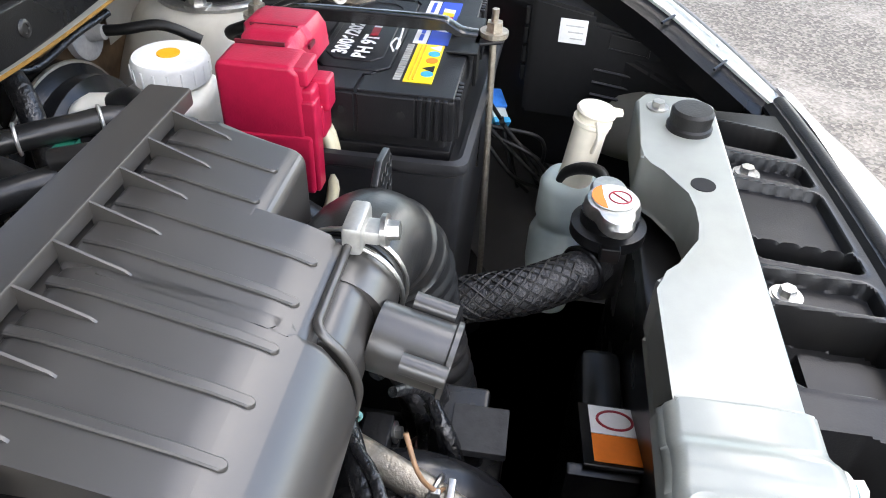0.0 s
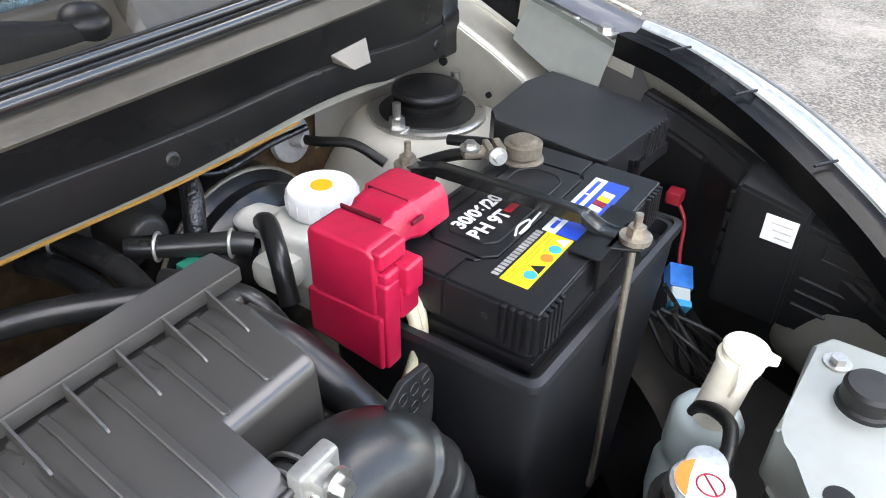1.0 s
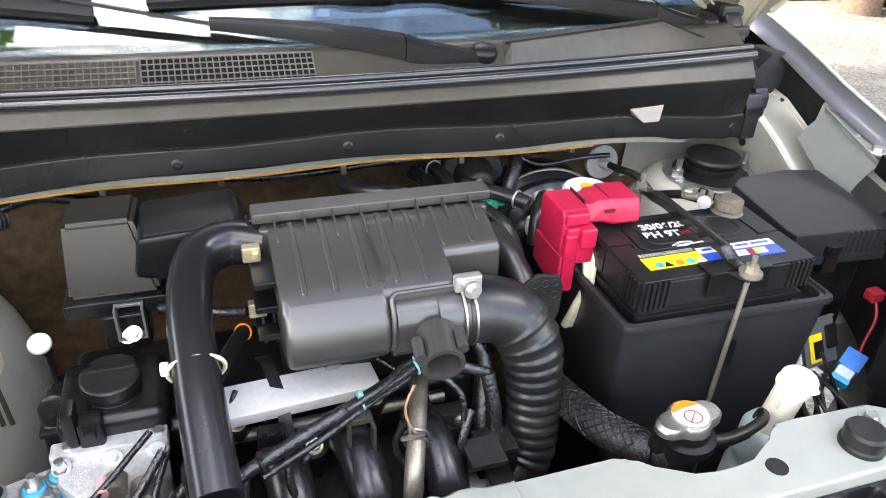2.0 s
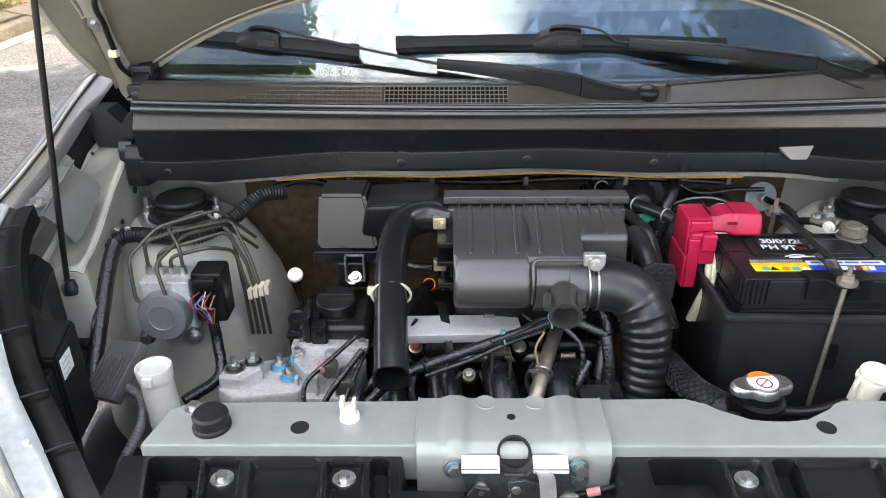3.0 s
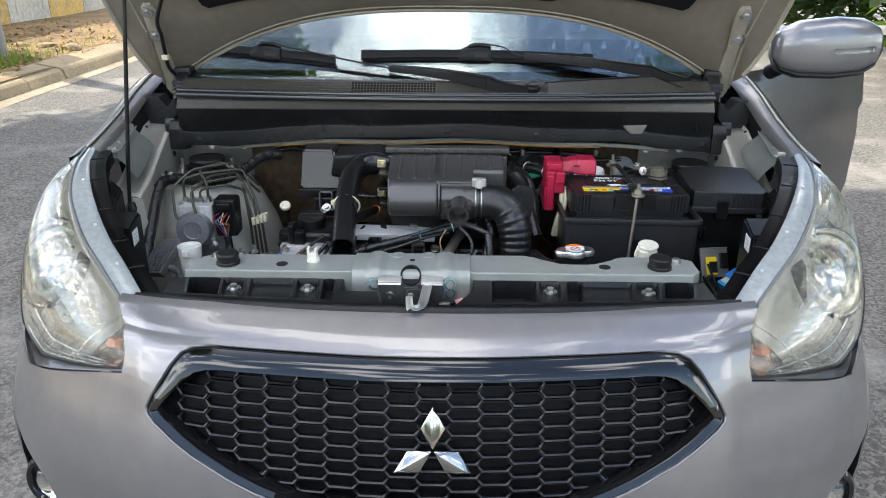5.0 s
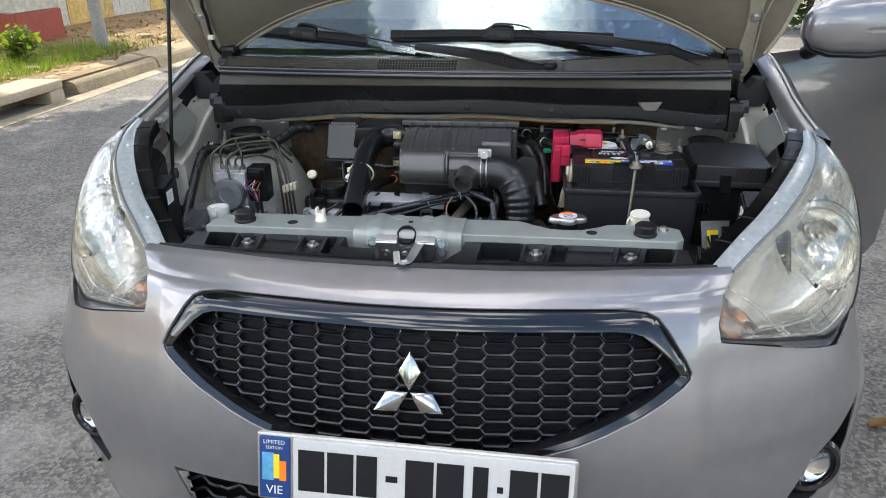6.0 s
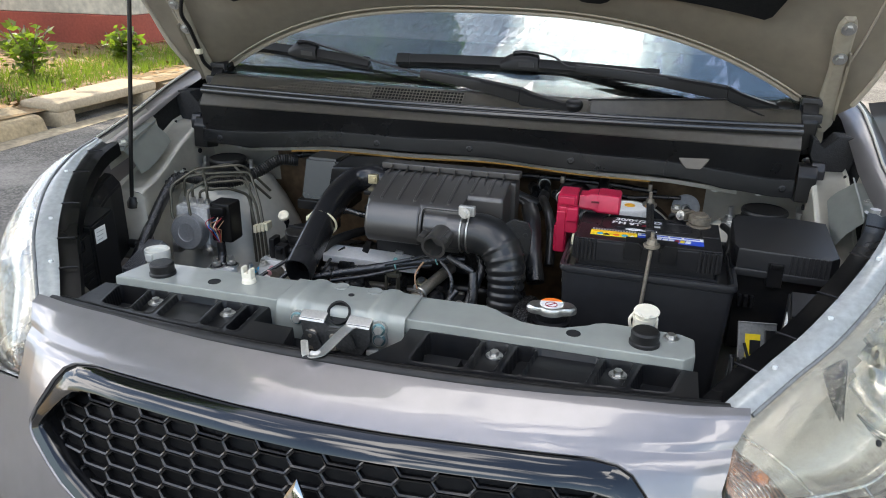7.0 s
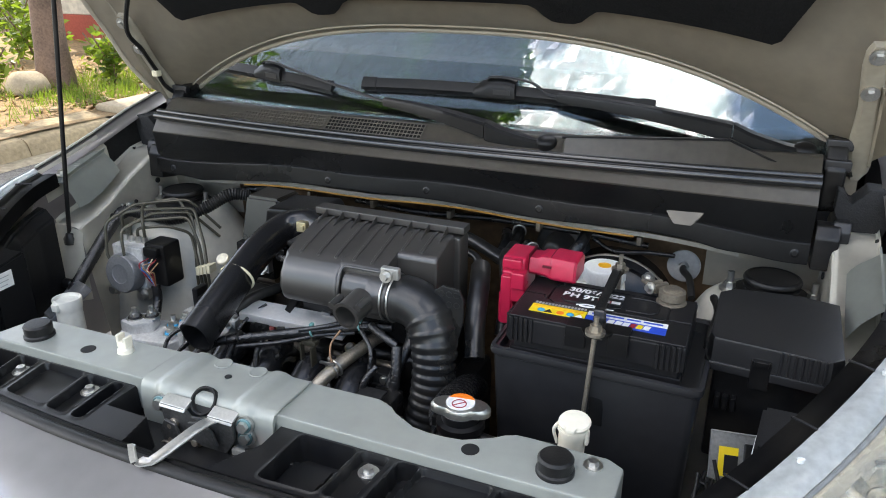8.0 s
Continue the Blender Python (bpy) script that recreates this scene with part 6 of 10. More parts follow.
def intake_hose():
    hose = thing("intake_hose", (0.16, 0.42, 0.80), "black corrugated rubber intake hose with wire clamps", "intake hose")
    pts = [V(0.080, 0.455, 0.992), V(0.110, 0.453, 0.991), V(0.136, 0.446, 0.980), V(0.153, 0.434, 0.952), V(0.159, 0.424, 0.91), V(0.158, 0.414, 0.86), V(0.150, 0.402, 0.815), V(0.128, 0.392, 0.792), V(0.092, 0.388, 0.788)]
    line = dense(pts, 0.0025)

    def rad(d, f):
        base = float(np.interp(d, [0, 0.02, 0.05, 0.10, 0.14], [0.0355, 0.0370, 0.0370, 0.0345, 0.0310]))
        if 0.062 < d < 0.10:
            base += 0.0022 * math.exp(-(((d - 0.062) / 0.019 % 1.0 - 0.5) / 0.12) ** 2)
        elif 0.10 < d < 0.25:
            k = (d - 0.10) / 0.0152 % 1.0
            base += 0.0021 * (1 / (1 + math.exp(-(k - 0.22) / 0.035)) - 1 / (1 + math.exp(-(k - 0.82) / 0.035))) 
        return base

    bm = B()
    tube(bm, line, rad, 32, raw=True)
    part("hose", bm, M_HOSE, hose, "", 60)
    bm = B()
    hoop(bm, (0.072, 0.4551, 0.992), (1, 0, 0), 0.0372, 0.0016)
    hoop(bm, (0.084, 0.4549, 0.992), (1, 0, 0), 0.0372, 0.0016)
    cl = part("wire_clamp", bm, M_STEEL, hose, "bright double wire clamp")
    bm = B()
    box(bm, (0.064, 0.440, 1.026), (0.094, 0.452, 1.045), 0.003, None)
    box(bm, (0.070, 0.430, 1.030), (0.086, 0.444, 1.040), 0.003)
    lug = part("clamp_lug", bm, M_LUG, cl, "pale zinc screw lug")
    bolt(lug, (0.079, 0.431, 1.036), (0, -1, 0.1), 0.006, 0.010)
    # marked tab behind the bend
    bm = B()
    prism(bm, [(0.140, 0.965), (0.170, 0.935), (0.186, 0.945), (0.194, 0.975), (0.195, 1.008), (0.188, 1.024), (0.162, 1.028), (0.148, 1.018)], "xz", 0.449, 0.4545, 0.0015)
    tab = part("tab", bm, M_HOSE, hose, "flat rubber tab with moulded marks")
    for k in range(6):
        bm = B()
        c = V(0.160 + 0.012 * (k % 3), 0.4485, 1.016 - 0.016 * (k // 3))
        hoop(bm, c, (0, 1, 0), 0.0045, 0.0005, 16)
        part("mark", bm, M_HOSE, tab)
    bm = B()
    hoop(bm, (0.102, 0.3885, 0.788), (1, 0.05, 0), 0.0325, 0.0016)
    hoop(bm, (0.112, 0.389, 0.789), (1, 0.05, 0), 0.0325, 0.0016)
    box(bm, (0.072, 0.385, 0.816), (0.098, 0.412, 0.830), 0.003)
    part("lower_clamp", bm, M_STEEL, hose)
    body = thing("throttle_body", (0.06, 0.375, 0.78), "cast aluminium throttle body below the intake hose", "throttle body")
    bm = B()
    cyl(bm, (0.095, 0.378, 0.78), (0.035, 0.378, 0.78), 0.034)
    box(bm, (0.030, 0.335, 0.745), (0.052, 0.42, 0.815), 0.006)
    part("casting", bm, M_ALU, body)


intake_hose()


def snorkel():
    sn = thing("intake_snorkel", (-0.2, 0.45, 0.93), "black plastic air intake duct with open rectangular mouth", "air duct")
    line = smooth_line([V(-0.115, 0.572, 1.035), V(-0.155, 0.580, 1.038), V(-0.188, 0.560, 1.030), V(-0.199, 0.50, 1.010), V(-0.197, 0.42, 0.978), V(-0.190, 0.315, 0.934)], 8)
    rings = []
    for i, p in enumerate(line):
        d = (line[min(i + 1, len(line) - 1)] - line[max(i - 1, 0)]).normalized()
        side = d.cross(V(0, 0, 1)).normalized()
        up = side.cross(d)
        f = i / (len(line) - 1)
        w, h = 0.0225, 0.0240 + 0.0065 * f
        e = 2.1 + 0.7 * f
        r = []
        for k in range(24):
            a = 2 * math.pi * k / 24
            c, s = math.cos(a), math.sin(a)
            r.append(p + side * w * math.copysign(abs(c) ** (2 / e), c) + up * h * math.copysign(abs(s) ** (2 / e), s))
        rings.append(r)
    shrink = lambda r, k: [sum(r, V(0, 0, 0)) / len(r) + (q - sum(r, V(0, 0, 0)) / len(r)) * k for q in r]
    bm = B()
    loft(bm, rings + [shrink(rings[-1], 0.9)] + [shrink(r, 0.9) for r in rings[-2:-16:-1]], cap=False)
    part("duct", bm, M_GLOSSDUCT, sn, "", 60)
    bm = B()
    hoop(bm, (-0.1975, 0.437, 0.985), (0.03, -0.92, -0.38), 0.0268, 0.0022)
    box(bm, (-0.230, 0.432, 0.986), (-0.221, 0.444, 0.996), 0.002)
    part("cable_tie", bm, M_CREAM, sn, "cream cable tie")
    bm = B()
    prism(bm, [(-0.225, 1.00), (-0.15, 1.005), (-0.125, 1.03), (-0.14, 1.058), (-0.245, 1.052), (-0.255, 1.0)], "xz", 0.585, 0.68, 0.008)
    part("resonator_neck", bm, M_BLACK, sn)
    res = thing("resonator_box", (-0.285, 0.65, 0.90), "grey black plastic resonator box", "resonator")
    bm = B()
    loft(bm, [[V(-0.330, 0.612, 0.965), V(-0.232, 0.612, 0.965), V(-0.228, 0.70, 0.965), V(-0.330, 0.70, 0.965)], [V(-0.324, 0.632, 1.052), V(-0.252, 0.632, 1.052), V(-0.248, 0.70, 1.052), V(-0.324, 0.70, 1.052)]])
    bmesh.ops.bevel(bm, geom=list(bm.edges), offset=0.005, segments=2, affect="EDGES")
    part("box", bm, M_BROWNBLACK, res)
    bm = B()
    box(bm, (-0.336, 0.604, 0.945), (-0.226, 0.70, 0.966), 0.003)
    part("rim", bm, M_BLACK, res)
    bm = B()
    box(bm, (-0.30, 0.60, 0.90), (-0.25, 0.64, 0.948), 0.006)
    part("bracket", bm, M_BLACK, res)
    bolt(res, (-0.275, 0.600, 0.920), (0, -0.8, 0.6), 0.0065, 0.008)


snorkel()


def abs_unit():
    unit = thing("brake_control_unit", (-0.55, 0.56, 0.83), "aluminium brake hydraulic unit with round grey motor", "hydraulic unit")
    bm = B()
    box(bm, (-0.600, 0.548, 0.845), (-0.522, 0.605, 0.942), 0.004)
    blk = part("valve_block", bm, M_ALU, unit, "cast aluminium block")
    bm = B()
    lathe(bm, (-0.563, 0.550, 0.888), (0, -1, 0.12), [(0.0405, 0), (0.0405, 0.020), (0.037, 0.026), (0.020, 0.027), (0.018, 0.0255), (0.001, 0.0255)], 36)
    part("motor", bm, M_MOTOR, unit, "round grey motor")
    bm = B()
    box(bm, (-0.520, 0.552, 0.866), (-0.470, 0.60, 0.955), 0.006)
    box(bm, (-0.512, 0.540, 0.93), (-0.478, 0.556, 0.95), 0.004)
    part("control_box", bm, M_BLACK, unit, "black plastic connector box")
    for x in (-0.590, -0.572, -0.554, -0.536):
        bm = B()
        cyl(bm, (x, 0.575, 0.941), (x, 0.575, 0.955), 0.006, seg=6)
        part("union_nut", bm, M_STEEL, blk)
    for x in (-0.598, -0.523):
        bm = B()
        lathe(bm, (x, 0.548, 0.848), (0, -1, 0), [(0.013, 0), (0.013, 0.010), (0.008, 0.012), (0.008, 0.020), (0.004, 0.021)])
        part("mount_bolt", bm, M_STEEL, blk)
    cols = (M_WIRE_RED, M_WIRE_BLUE, M_CREAM, M_COPPER, M_WIRE_RED, M_COPPER)
    for k, m in enumerate(cols):
        bm = B()
        x = -0.506 + 0.0045 * k
        tube(bm, [V(x, 0.548, 0.925 - 0.006 * (k % 2)), V(x - 0.012 + 0.004 * (k % 3), 0.533 - 0.004 * (k % 2), 0.915 - 0.005 * (k % 3)), V(x + 0.002, 0.532, 0.895 + 0.004 * (k % 3)), V(-0.49, 0.54, 0.868)], 0.0012, 6)
        part("wire", bm, m, unit)
    bm = B()
    tube(bm, [V(-0.49, 0.54, 0.872), V(-0.487, 0.535, 0.84), V(-0.48, 0.50, 0.80), V(-0.52, 0.45, 0.79)], 0.009, 10)
    part("harness", bm, M_TAPE, unit, "taped black harness")
    lines = thing("brake_pipes", (-0.5, 0.6, 0.90), "thin dull steel brake pipes looping over the unit", "brake pipes")
    top = 0.992
    runs = [
        [V(-0.590, 0.575, 0.950), V(-0.590, 0.575, 0.998), V(-0.555, 0.60, 1.003), V(-0.475, 0.655, 1.000), V(-0.447, 0.640, 0.93), V(-0.430, 0.622, 0.87), V(-0.425, 0.62, 0.80)],
        [V(-0.572, 0.575, 0.950), V(-0.572, 0.575, 0.980), V(-0.540, 0.585, 0.987), V(-0.480, 0.640, 0.985), V(-0.452, 0.632, 0.93), V(-0.4395, 0.622, 0.87), V(-0.435, 0.62, 0.80)],
        [V(-0.554, 0.575, 0.950), V(-0.554, 0.575, 0.972), V(-0.500, 0.600, 0.976), V(-0.470, 0.632, 0.955), V(-0.449, 0.622, 0.87), V(-0.445, 0.62, 0.80)],
        [V(-0.536, 0.575, 0.950), V(-0.536, 0.575, 0.990), V(-0.565, 0.61, 1.010), V(-0.520, 0.66, 1.014), V(-0.476, 0.650, 0.975), V(-0.4585, 0.622, 0.87), V(-0.455, 0.62, 0.80)],
        [V(-0.580, 0.540, 0.905), V(-0.602, 0.535, 0.915), V(-0.606, 0.548, 0.985), V(-0.575, 0.60, 1.012), V(-0.50, 0.67, 1.010), V(-0.452, 0.70, 0.945)],
        [V(-0.545, 0.545, 0.90), V(-0.552, 0.532, 0.918), V(-0.566, 0.545, 0.975), V(-0.535, 0.60, 0.998), V(-0.488, 0.655, 0.990), V(-0.448, 0.69, 0.93)],
    ]
    for pts in runs:
        bm = B()
        tube(bm, bent(pts), 0.0031, 8, raw=True)
        part("pipe", bm, M_PIPE, lines)
    for k in range(4):
        bm = B()
        x = -0.453 + 0.0095 * k
        box(bm, (x, 0.612, 0.872 + 0.003 * k), (x + 0.008, 0.634, 0.890 + 0.003 * k), 0.0015)
        part("pipe_clip", bm, M_CREAM, lines, "cream pipe clip")


abs_unit()


def loom(name, pts, r, label, mat=None, ribbed=False, category="wiring loom"):
    ob = thing(name, Vector(pts[0]), label, category)
    bm = B()
    if ribbed:
        line = dense(pts, 0.0016)
        tube(bm, line, lambda d, f: r * (1 + 0.10 * math.sin(d / 0.0052 * 2 * math.pi)), 14, raw=True)
    else:
        line = dense(pts, 0.006)
        tube(bm, line, lambda d, f: r * (1 + 0.06 * noise.noise(V(d * 60, r * 900, 0))), 12, raw=True)
    part("cover", bm, mat or M_TAPE, ob, "", 70)
    return ob


def left_side():
    loom("wiring_loom", [V(-0.655, 0.43, 0.80), V(-0.66, 0.50, 0.86), V(-0.668, 0.60, 0.935), V(-0.668, 0.645, 0.965)], 0.0125, "thick taped wiring loom along the inner wing")
    lm = loom("corrugated_loom", [V(-0.668, 0.645, 0.965), V(-0.645, 0.650, 0.974), V(-0.59, 0.648, 0.972), V(-0.53, 0.655, 0.970), V(-0.48, 0.69, 0.988), V(-0.44, 0.725, 1.012), V(-0.405, 0.75, 1.008)], 0.0125, "corrugated black conduit in front of the strut tower", M_RUBBER, True)
    bm = B()
    hoop(bm, (-0.662, 0.659, 0.972), (0.6, 0.5, 0.6), 0.0135, 0.002)
    box(bm, (-0.650, 0.645, 0.972), (-0.640, 0.655, 0.99), 0.002)
    part("tie", bm, M_LUG, lm, "pale tie")
    loom("wiring_loom", [V(-0.43, 0.735, 1.018), V(-0.38, 0.78, 1.018), V(-0.33, 0.80, 1.0), V(-0.28, 0.80, 0.99)], 0.007, "taped loom along the firewall")
    for y, z in ((0.50, 0.86), (0.585, 0.922)):
        cl = thing("loom_clip", (-0.672, y, z), "small black loom clip on the inner wing", "clip", "loom clips")
        bm = B()
        lathe(bm, (-0.69, y, z), (1, 0, 0), [(0.010, 0), (0.010, 0.018), (0.006, 0.022)], 16)
        part("clip", bm, M_BLACK, cl)
    # washer filler neck
    wn = thing("washer_filler_neck", (-0.508, 0.36, 0.72), "milky white washer bottle filler neck with pale cap", "washer bottle")
    bm = B()
    lathe(bm, (-0.500, 0.352, 0.70), (-0.05, 0.03, 1), [(0.040, 0), (0.040, 0.06), (0.024, 0.10), (0.0215, 0.12), (0.0215, 0.205), (0.023, 0.207)], 28)
    part("neck", bm, M_WHITE, wn)
    bm = B()
    lathe(bm, (-0.510, 0.358, 0.900), (-0.05, 0.03, 1), [(0.0218, 0), (0.0232, 0.006), (0.0242, 0.020), (0.0235, 0.0222), (0.0205, 0.0222), (0.0195, 0.017), (0.004, 0.017)], 28)
    box(bm, (-0.518, 0.330, 0.906), (-0.504, 0.337, 0.920), 0.002)
    part("cap", bm, M_WHITE, wn)
    # finned box behind the lamp
    ecu = thing("control_box", (-0.60, 0.43, 0.80), "grey finned electronic control box with harness", "control unit")
    m = Matrix.Translation((-0.598, 0.425, 0.865)) @ Euler((radians(35), radians(-12), radians(-28))).to_matrix().to_4x4()
    bm = B()
    box(bm, (-0.033, -0.045, -0.009), (0.033, 0.045, 0.009), 0.003, m)
    part("case", bm, M_ECU, ecu)
    for k in range(8):
        bm = B()
        box(bm, (-0.030 + 0.008 * k, -0.040, 0.0085), (-0.027 + 0.008 * k, 0.020, 0.012), 0.0005, m)
        part("fin", bm, M_ECU, ecu)
    loom("ribbed_lead", [V(-0.575, 0.40, 0.855), V(-0.545, 0.375, 0.85), V(-0.54, 0.34, 0.83), V(-0.555, 0.30, 0.80), V(-0.56, 0.27, 0.76)], 0.007, "grey ribbed lead from the control box", M_ECU, True, "cable")
    # engine mount
    em = thing("engine_mount", (-0.39, 0.43, 0.80), "cast aluminium engine mount bracket with blue marked nuts", "engine mount")
    bm = B()
    prism(bm, [(-0.448, 0.400), (-0.420, 0.380), (-0.330, 0.395), (-0.318, 0.43), (-0.330, 0.478), (-0.352, 0.485), (-0.40, 0.470), (-0.444, 0.44)], "xy", 0.815, 0.852, 0.006)
    prism(bm, [(-0.446, 0.402), (-0.410, 0.395), (-0.385, 0.42), (-0.40, 0.455), (-0.440, 0.44)], "xy", 0.84, 0.872, 0.006)
    part("casting", bm, M_ALU, em)
    for x, y, z in ((-0.341, 0.455, 0.862), (-0.368, 0.452, 0.852), (-0.349, 0.425, 0.852), (-0.425, 0.420, 0.870), (-0.402, 0.437, 0.870)):
        n = bolt(em, (x, y, z), (0, 0, 1), 0.0095, 0.012, M_STEEL, "nut", 0.010)
        bm = B()
        lathe(bm, (x, y, z + 0.001), (0, 0, 1), [(0.0125, 0), (0.0125, 0.003), (0.0108, 0.005)], 18)
        part("paint_mark", bm, M_BLUE2 if x > -0.39 else M_DARK, n)
    dp = thing("dipstick", (-0.366, 0.60, 0.80), "cream round dipstick handle on a thin stalk", "dipstick")
    bm = B()
    lathe(bm, (-0.366, 0.598, 0.926), (0.1, -0.5, 0.7), [(0.005, -0.004), (0.0115, -0.002), (0.0128, 0.002), (0.0115, 0.006), (0.006, 0.008)], 20)
    part("handle", bm, M_CREAMDIP, dp)
    bm = B()
    tube(bm, [V(-0.366, 0.60, 0.925), V(-0.362, 0.602, 0.905), V(-0.36, 0.60, 0.80)], lambda d, f: 0.006 if 0.006 < d < 0.016 else 0.003, 10)
    part("stalk", bm, M_BLACK, dp)


left_side()


def engine():
    eng = thing("engine", (-0.05, 0.5, 0.45), "dark engine with black valve cover and grimy castings", "engine")
    bm = B()
    box(bm, (-0.34, 0.37, 0.45), (0.16, 0.70, 0.79), 0.02)
    part("block", bm, M_DARK, eng)
    bm = B()
    box(bm, (-0.345, 0.490, 0.78), (0.12, 0.66, 0.872), 0.018, None, 3)
    box(bm, (-0.372, 0.525, 0.80), (-0.25, 0.62, 0.868), 0.010, None, 3)
    box(bm, (-0.372, 0.520, 0.855), (-0.235, 0.60, 0.864), 0.003)
    box(bm, (-0.345, 0.48, 0.86), (-0.235, 0.585, 0.905), 0.012, None, 3)
    part("valve_cover", bm, M_BLACK, eng, "black plastic valve cover")
    bm = B()
    lathe(bm, (-0.289, 0.523, 0.902), (0, -0.1, 1), [(0.029, -0.025), (0.029, 0.004), (0.0265, 0.006), (0.0265, 0.014), (0.0305, 0.016), (0.0305, 0.028), (0.027, 0.031), (0.01, 0.0315)], 30)
    box(bm, (-0.316, 0.520, 0.926), (-0.262, 0.525, 0.9375), 0.002)
    part("oil_cap", bm, M_BLACK, eng, "ribbed black oil filler cap")
    for x, y in ((-0.328, 0.526), (-0.356, 0.545)):
        bm = B()
        lathe(bm, (x, y, 0.862), (0, -0.25, 1), [(0.017, 0), (0.015, 0.022), (0.012, 0.026), (0.009, 0.024), (0.004, 0.024)], 20)
        part("bolt_lug", bm, M_BLACK, eng, "rounded bolt lug", 50)
    bolt(eng, (-0.328, 0.522, 0.886), (0, -0.25, 1), 0.0055, 0.006)
    bm = B()
    box(bm, (-0.335, 0.47, 0.88), (-0.322, 0.50, 0.925), 0.004)
    box(bm, (-0.342, 0.488, 0.885), (-0.312, 0.515, 0.91), 0.004)
    part("coil", bm, M_BLACK, eng)
    bm = B()
    prism(bm, [(-0.345, 0.455), (-0.24, 0.455), (-0.235, 0.40), (-0.33, 0.40)], "xy", 0.80, 0.835, 0.006)
    part("front_cover", bm, M_ALU, eng, "aluminium front cover")
    # bright plate over the injectors
    m = Matrix.Translation((-0.106, 0.457, 0.918)) @ Euler((radians(8), radians(4), radians(8))).to_matrix().to_4x4()
    bm = B()
    box(bm, (-0.092, -0.022, -0.010), (0.092, 0.022, 0.006), 0.002, m)
    plate = part("heat_plate", bm, M_PLATE, eng, "matt aluminium plate")
    bm = B()
    box(bm, (0.040, 0.014, -0.008), (0.056, 0.030, 0.012), 0.001, m)
    part("tab", bm, M_DULLZINC, plate, "small zinc tab")
    bm = B()
    loft(bm, [[p + V(-0.0065, 0, 0), p + V(0.0065, 0, 0), p + V(0.0065, 0.001, -0.004), p + V(-0.0065, 0.001, -0.004)] for p in smooth_line([V(-0.134, 0.520, 0.922), V(-0.130, 0.500, 0.933), V(-0.124, 0.465, 0.928), V(-0.120, 0.436, 0.913), V(-0.117, 0.418, 0.885), V(-0.114, 0.405, 0.86)], 5)])
    part("strap", bm, M_RUBBER, eng)
    for k, x in enumerate((-0.205, -0.128, -0.050, 0.030)):
        bm = B()
        tube(bm, [V(x, 0.46, 0.83), V(x, 0.43, 0.858), V(x + 0.004, 0.395, 0.86), V(x + 0.008, 0.355, 0.83), V(x + 0.01, 0.34, 0.76), V(x + 0.01, 0.36, 0.68)], 0.0245, 16)
        part("intake_runner", bm, M_GLOSSDUCT, eng, "curved black intake runner")
    bm = B()
    tube(bm, [V(-0.21, 0.475, 0.850), V(-0.08, 0.475, 0.853), V(0.07, 0.475, 0.856)], 0.0075, 10)
    part("fuel_rail", bm, M_DULLSTEEL, eng)
    for x in (-0.128, -0.050, 0.030):
        bm = B()
        box(bm, (x - 0.012, 0.43, 0.860), (x + 0.012, 0.462, 0.890), 0.004)
        box(bm, (x - 0.006, 0.418, 0.868), (x + 0.006, 0.432, 0.880), 0.002)
        part("injector_plug", bm, M_BLACK, eng)
    bm = B()
    tube(bm, [V(-0.148, 0.552, 0.936), V(-0.158, 0.530, 0.939), V(-0.172, 0.495, 0.942), V(-0.190, 0.455, 0.940), V(-0.204, 0.425, 0.925)], 0.0088, 10)
    part("breather_hose", bm, M_RUBBER, eng, "short rubber breather hose")
    bm = B()
    hoop(bm, (-0.149, 0.550, 0.9365), (0.25, 0.75, -0.45), 0.0092, 0.0014)
    part("orange_clip", bm, M_ORANGE, eng)
    # metal coolant pipe
    bm = B()
    tube(bm, [V(0.044, 0.480, 0.908), V(0.034, 0.457, 0.904), V(0.010, 0.386, 0.889), V(-0.003, 0.348, 0.868), V(-0.010, 0.33, 0.80)], 0.0105, 12)
    pipe = part("coolant_pipe", bm, M_DULLSTEEL, eng, "dull steel pipe")
    bm = B()
    hoop(bm, (0.011, 0.388, 0.8895), (0.3, 0.9, 0.2), 0.0125, 0.0020)
    hoop(bm, (0.008, 0.380, 0.8875), (0.3, 0.9, 0.2), 0.0125, 0.0014)
    box(bm, (0.000, 0.382, 0.899), (0.004, 0.388, 0.908), 0.001)
    box(bm, (-0.010, 0.374, 0.899), (0.016, 0.379, 0.903), 0.001)
    part("pipe_clamp", bm, M_STEEL, pipe)
    for pts, r in (([V(-0.19, 0.44, 0.86), V(-0.215, 0.41, 0.87), V(-0.24, 0.40, 0.84), V(-0.25, 0.39, 0.78)], 0.0065), ([V(0.10, 0.42, 0.93), V(0.105, 0.40, 0.88), V(0.10, 0.39, 0.82), V(0.11, 0.40, 0.74)], 0.008), ([V(0.05, 0.43, 0.95), V(0.08, 0.42, 0.94), V(0.10, 0.42, 0.93)], 0.006), ([V(0.075, 0.40, 0.90), V(0.06, 0.38, 0.87), V(0.065, 0.37, 0.80)], 0.0055), ([V(-0.10, 0.40, 0.88), V(-0.12, 0.39, 0.86), V(-0.115, 0.37, 0.82)], 0.004), ([V(0.0, 0.40, 0.90), V(-0.01, 0.395, 0.87), V(0.005, 0.38, 0.84)], 0.004)):
        loom("engine_loom", pts, r, "black taped loom over the intake runners")
    bm = B()
    box(bm, (0.075, 0.36, 0.83), (0.12, 0.40, 0.87), 0.004)
    box(bm, (0.085, 0.345, 0.80), (0.115, 0.365, 0.835), 0.003)
    part("solenoid", bm, M_BLACK, eng)
    bm = B()
    box(bm, (0.06, 0.345, 0.865), (0.10, 0.385, 0.872), 0.001)
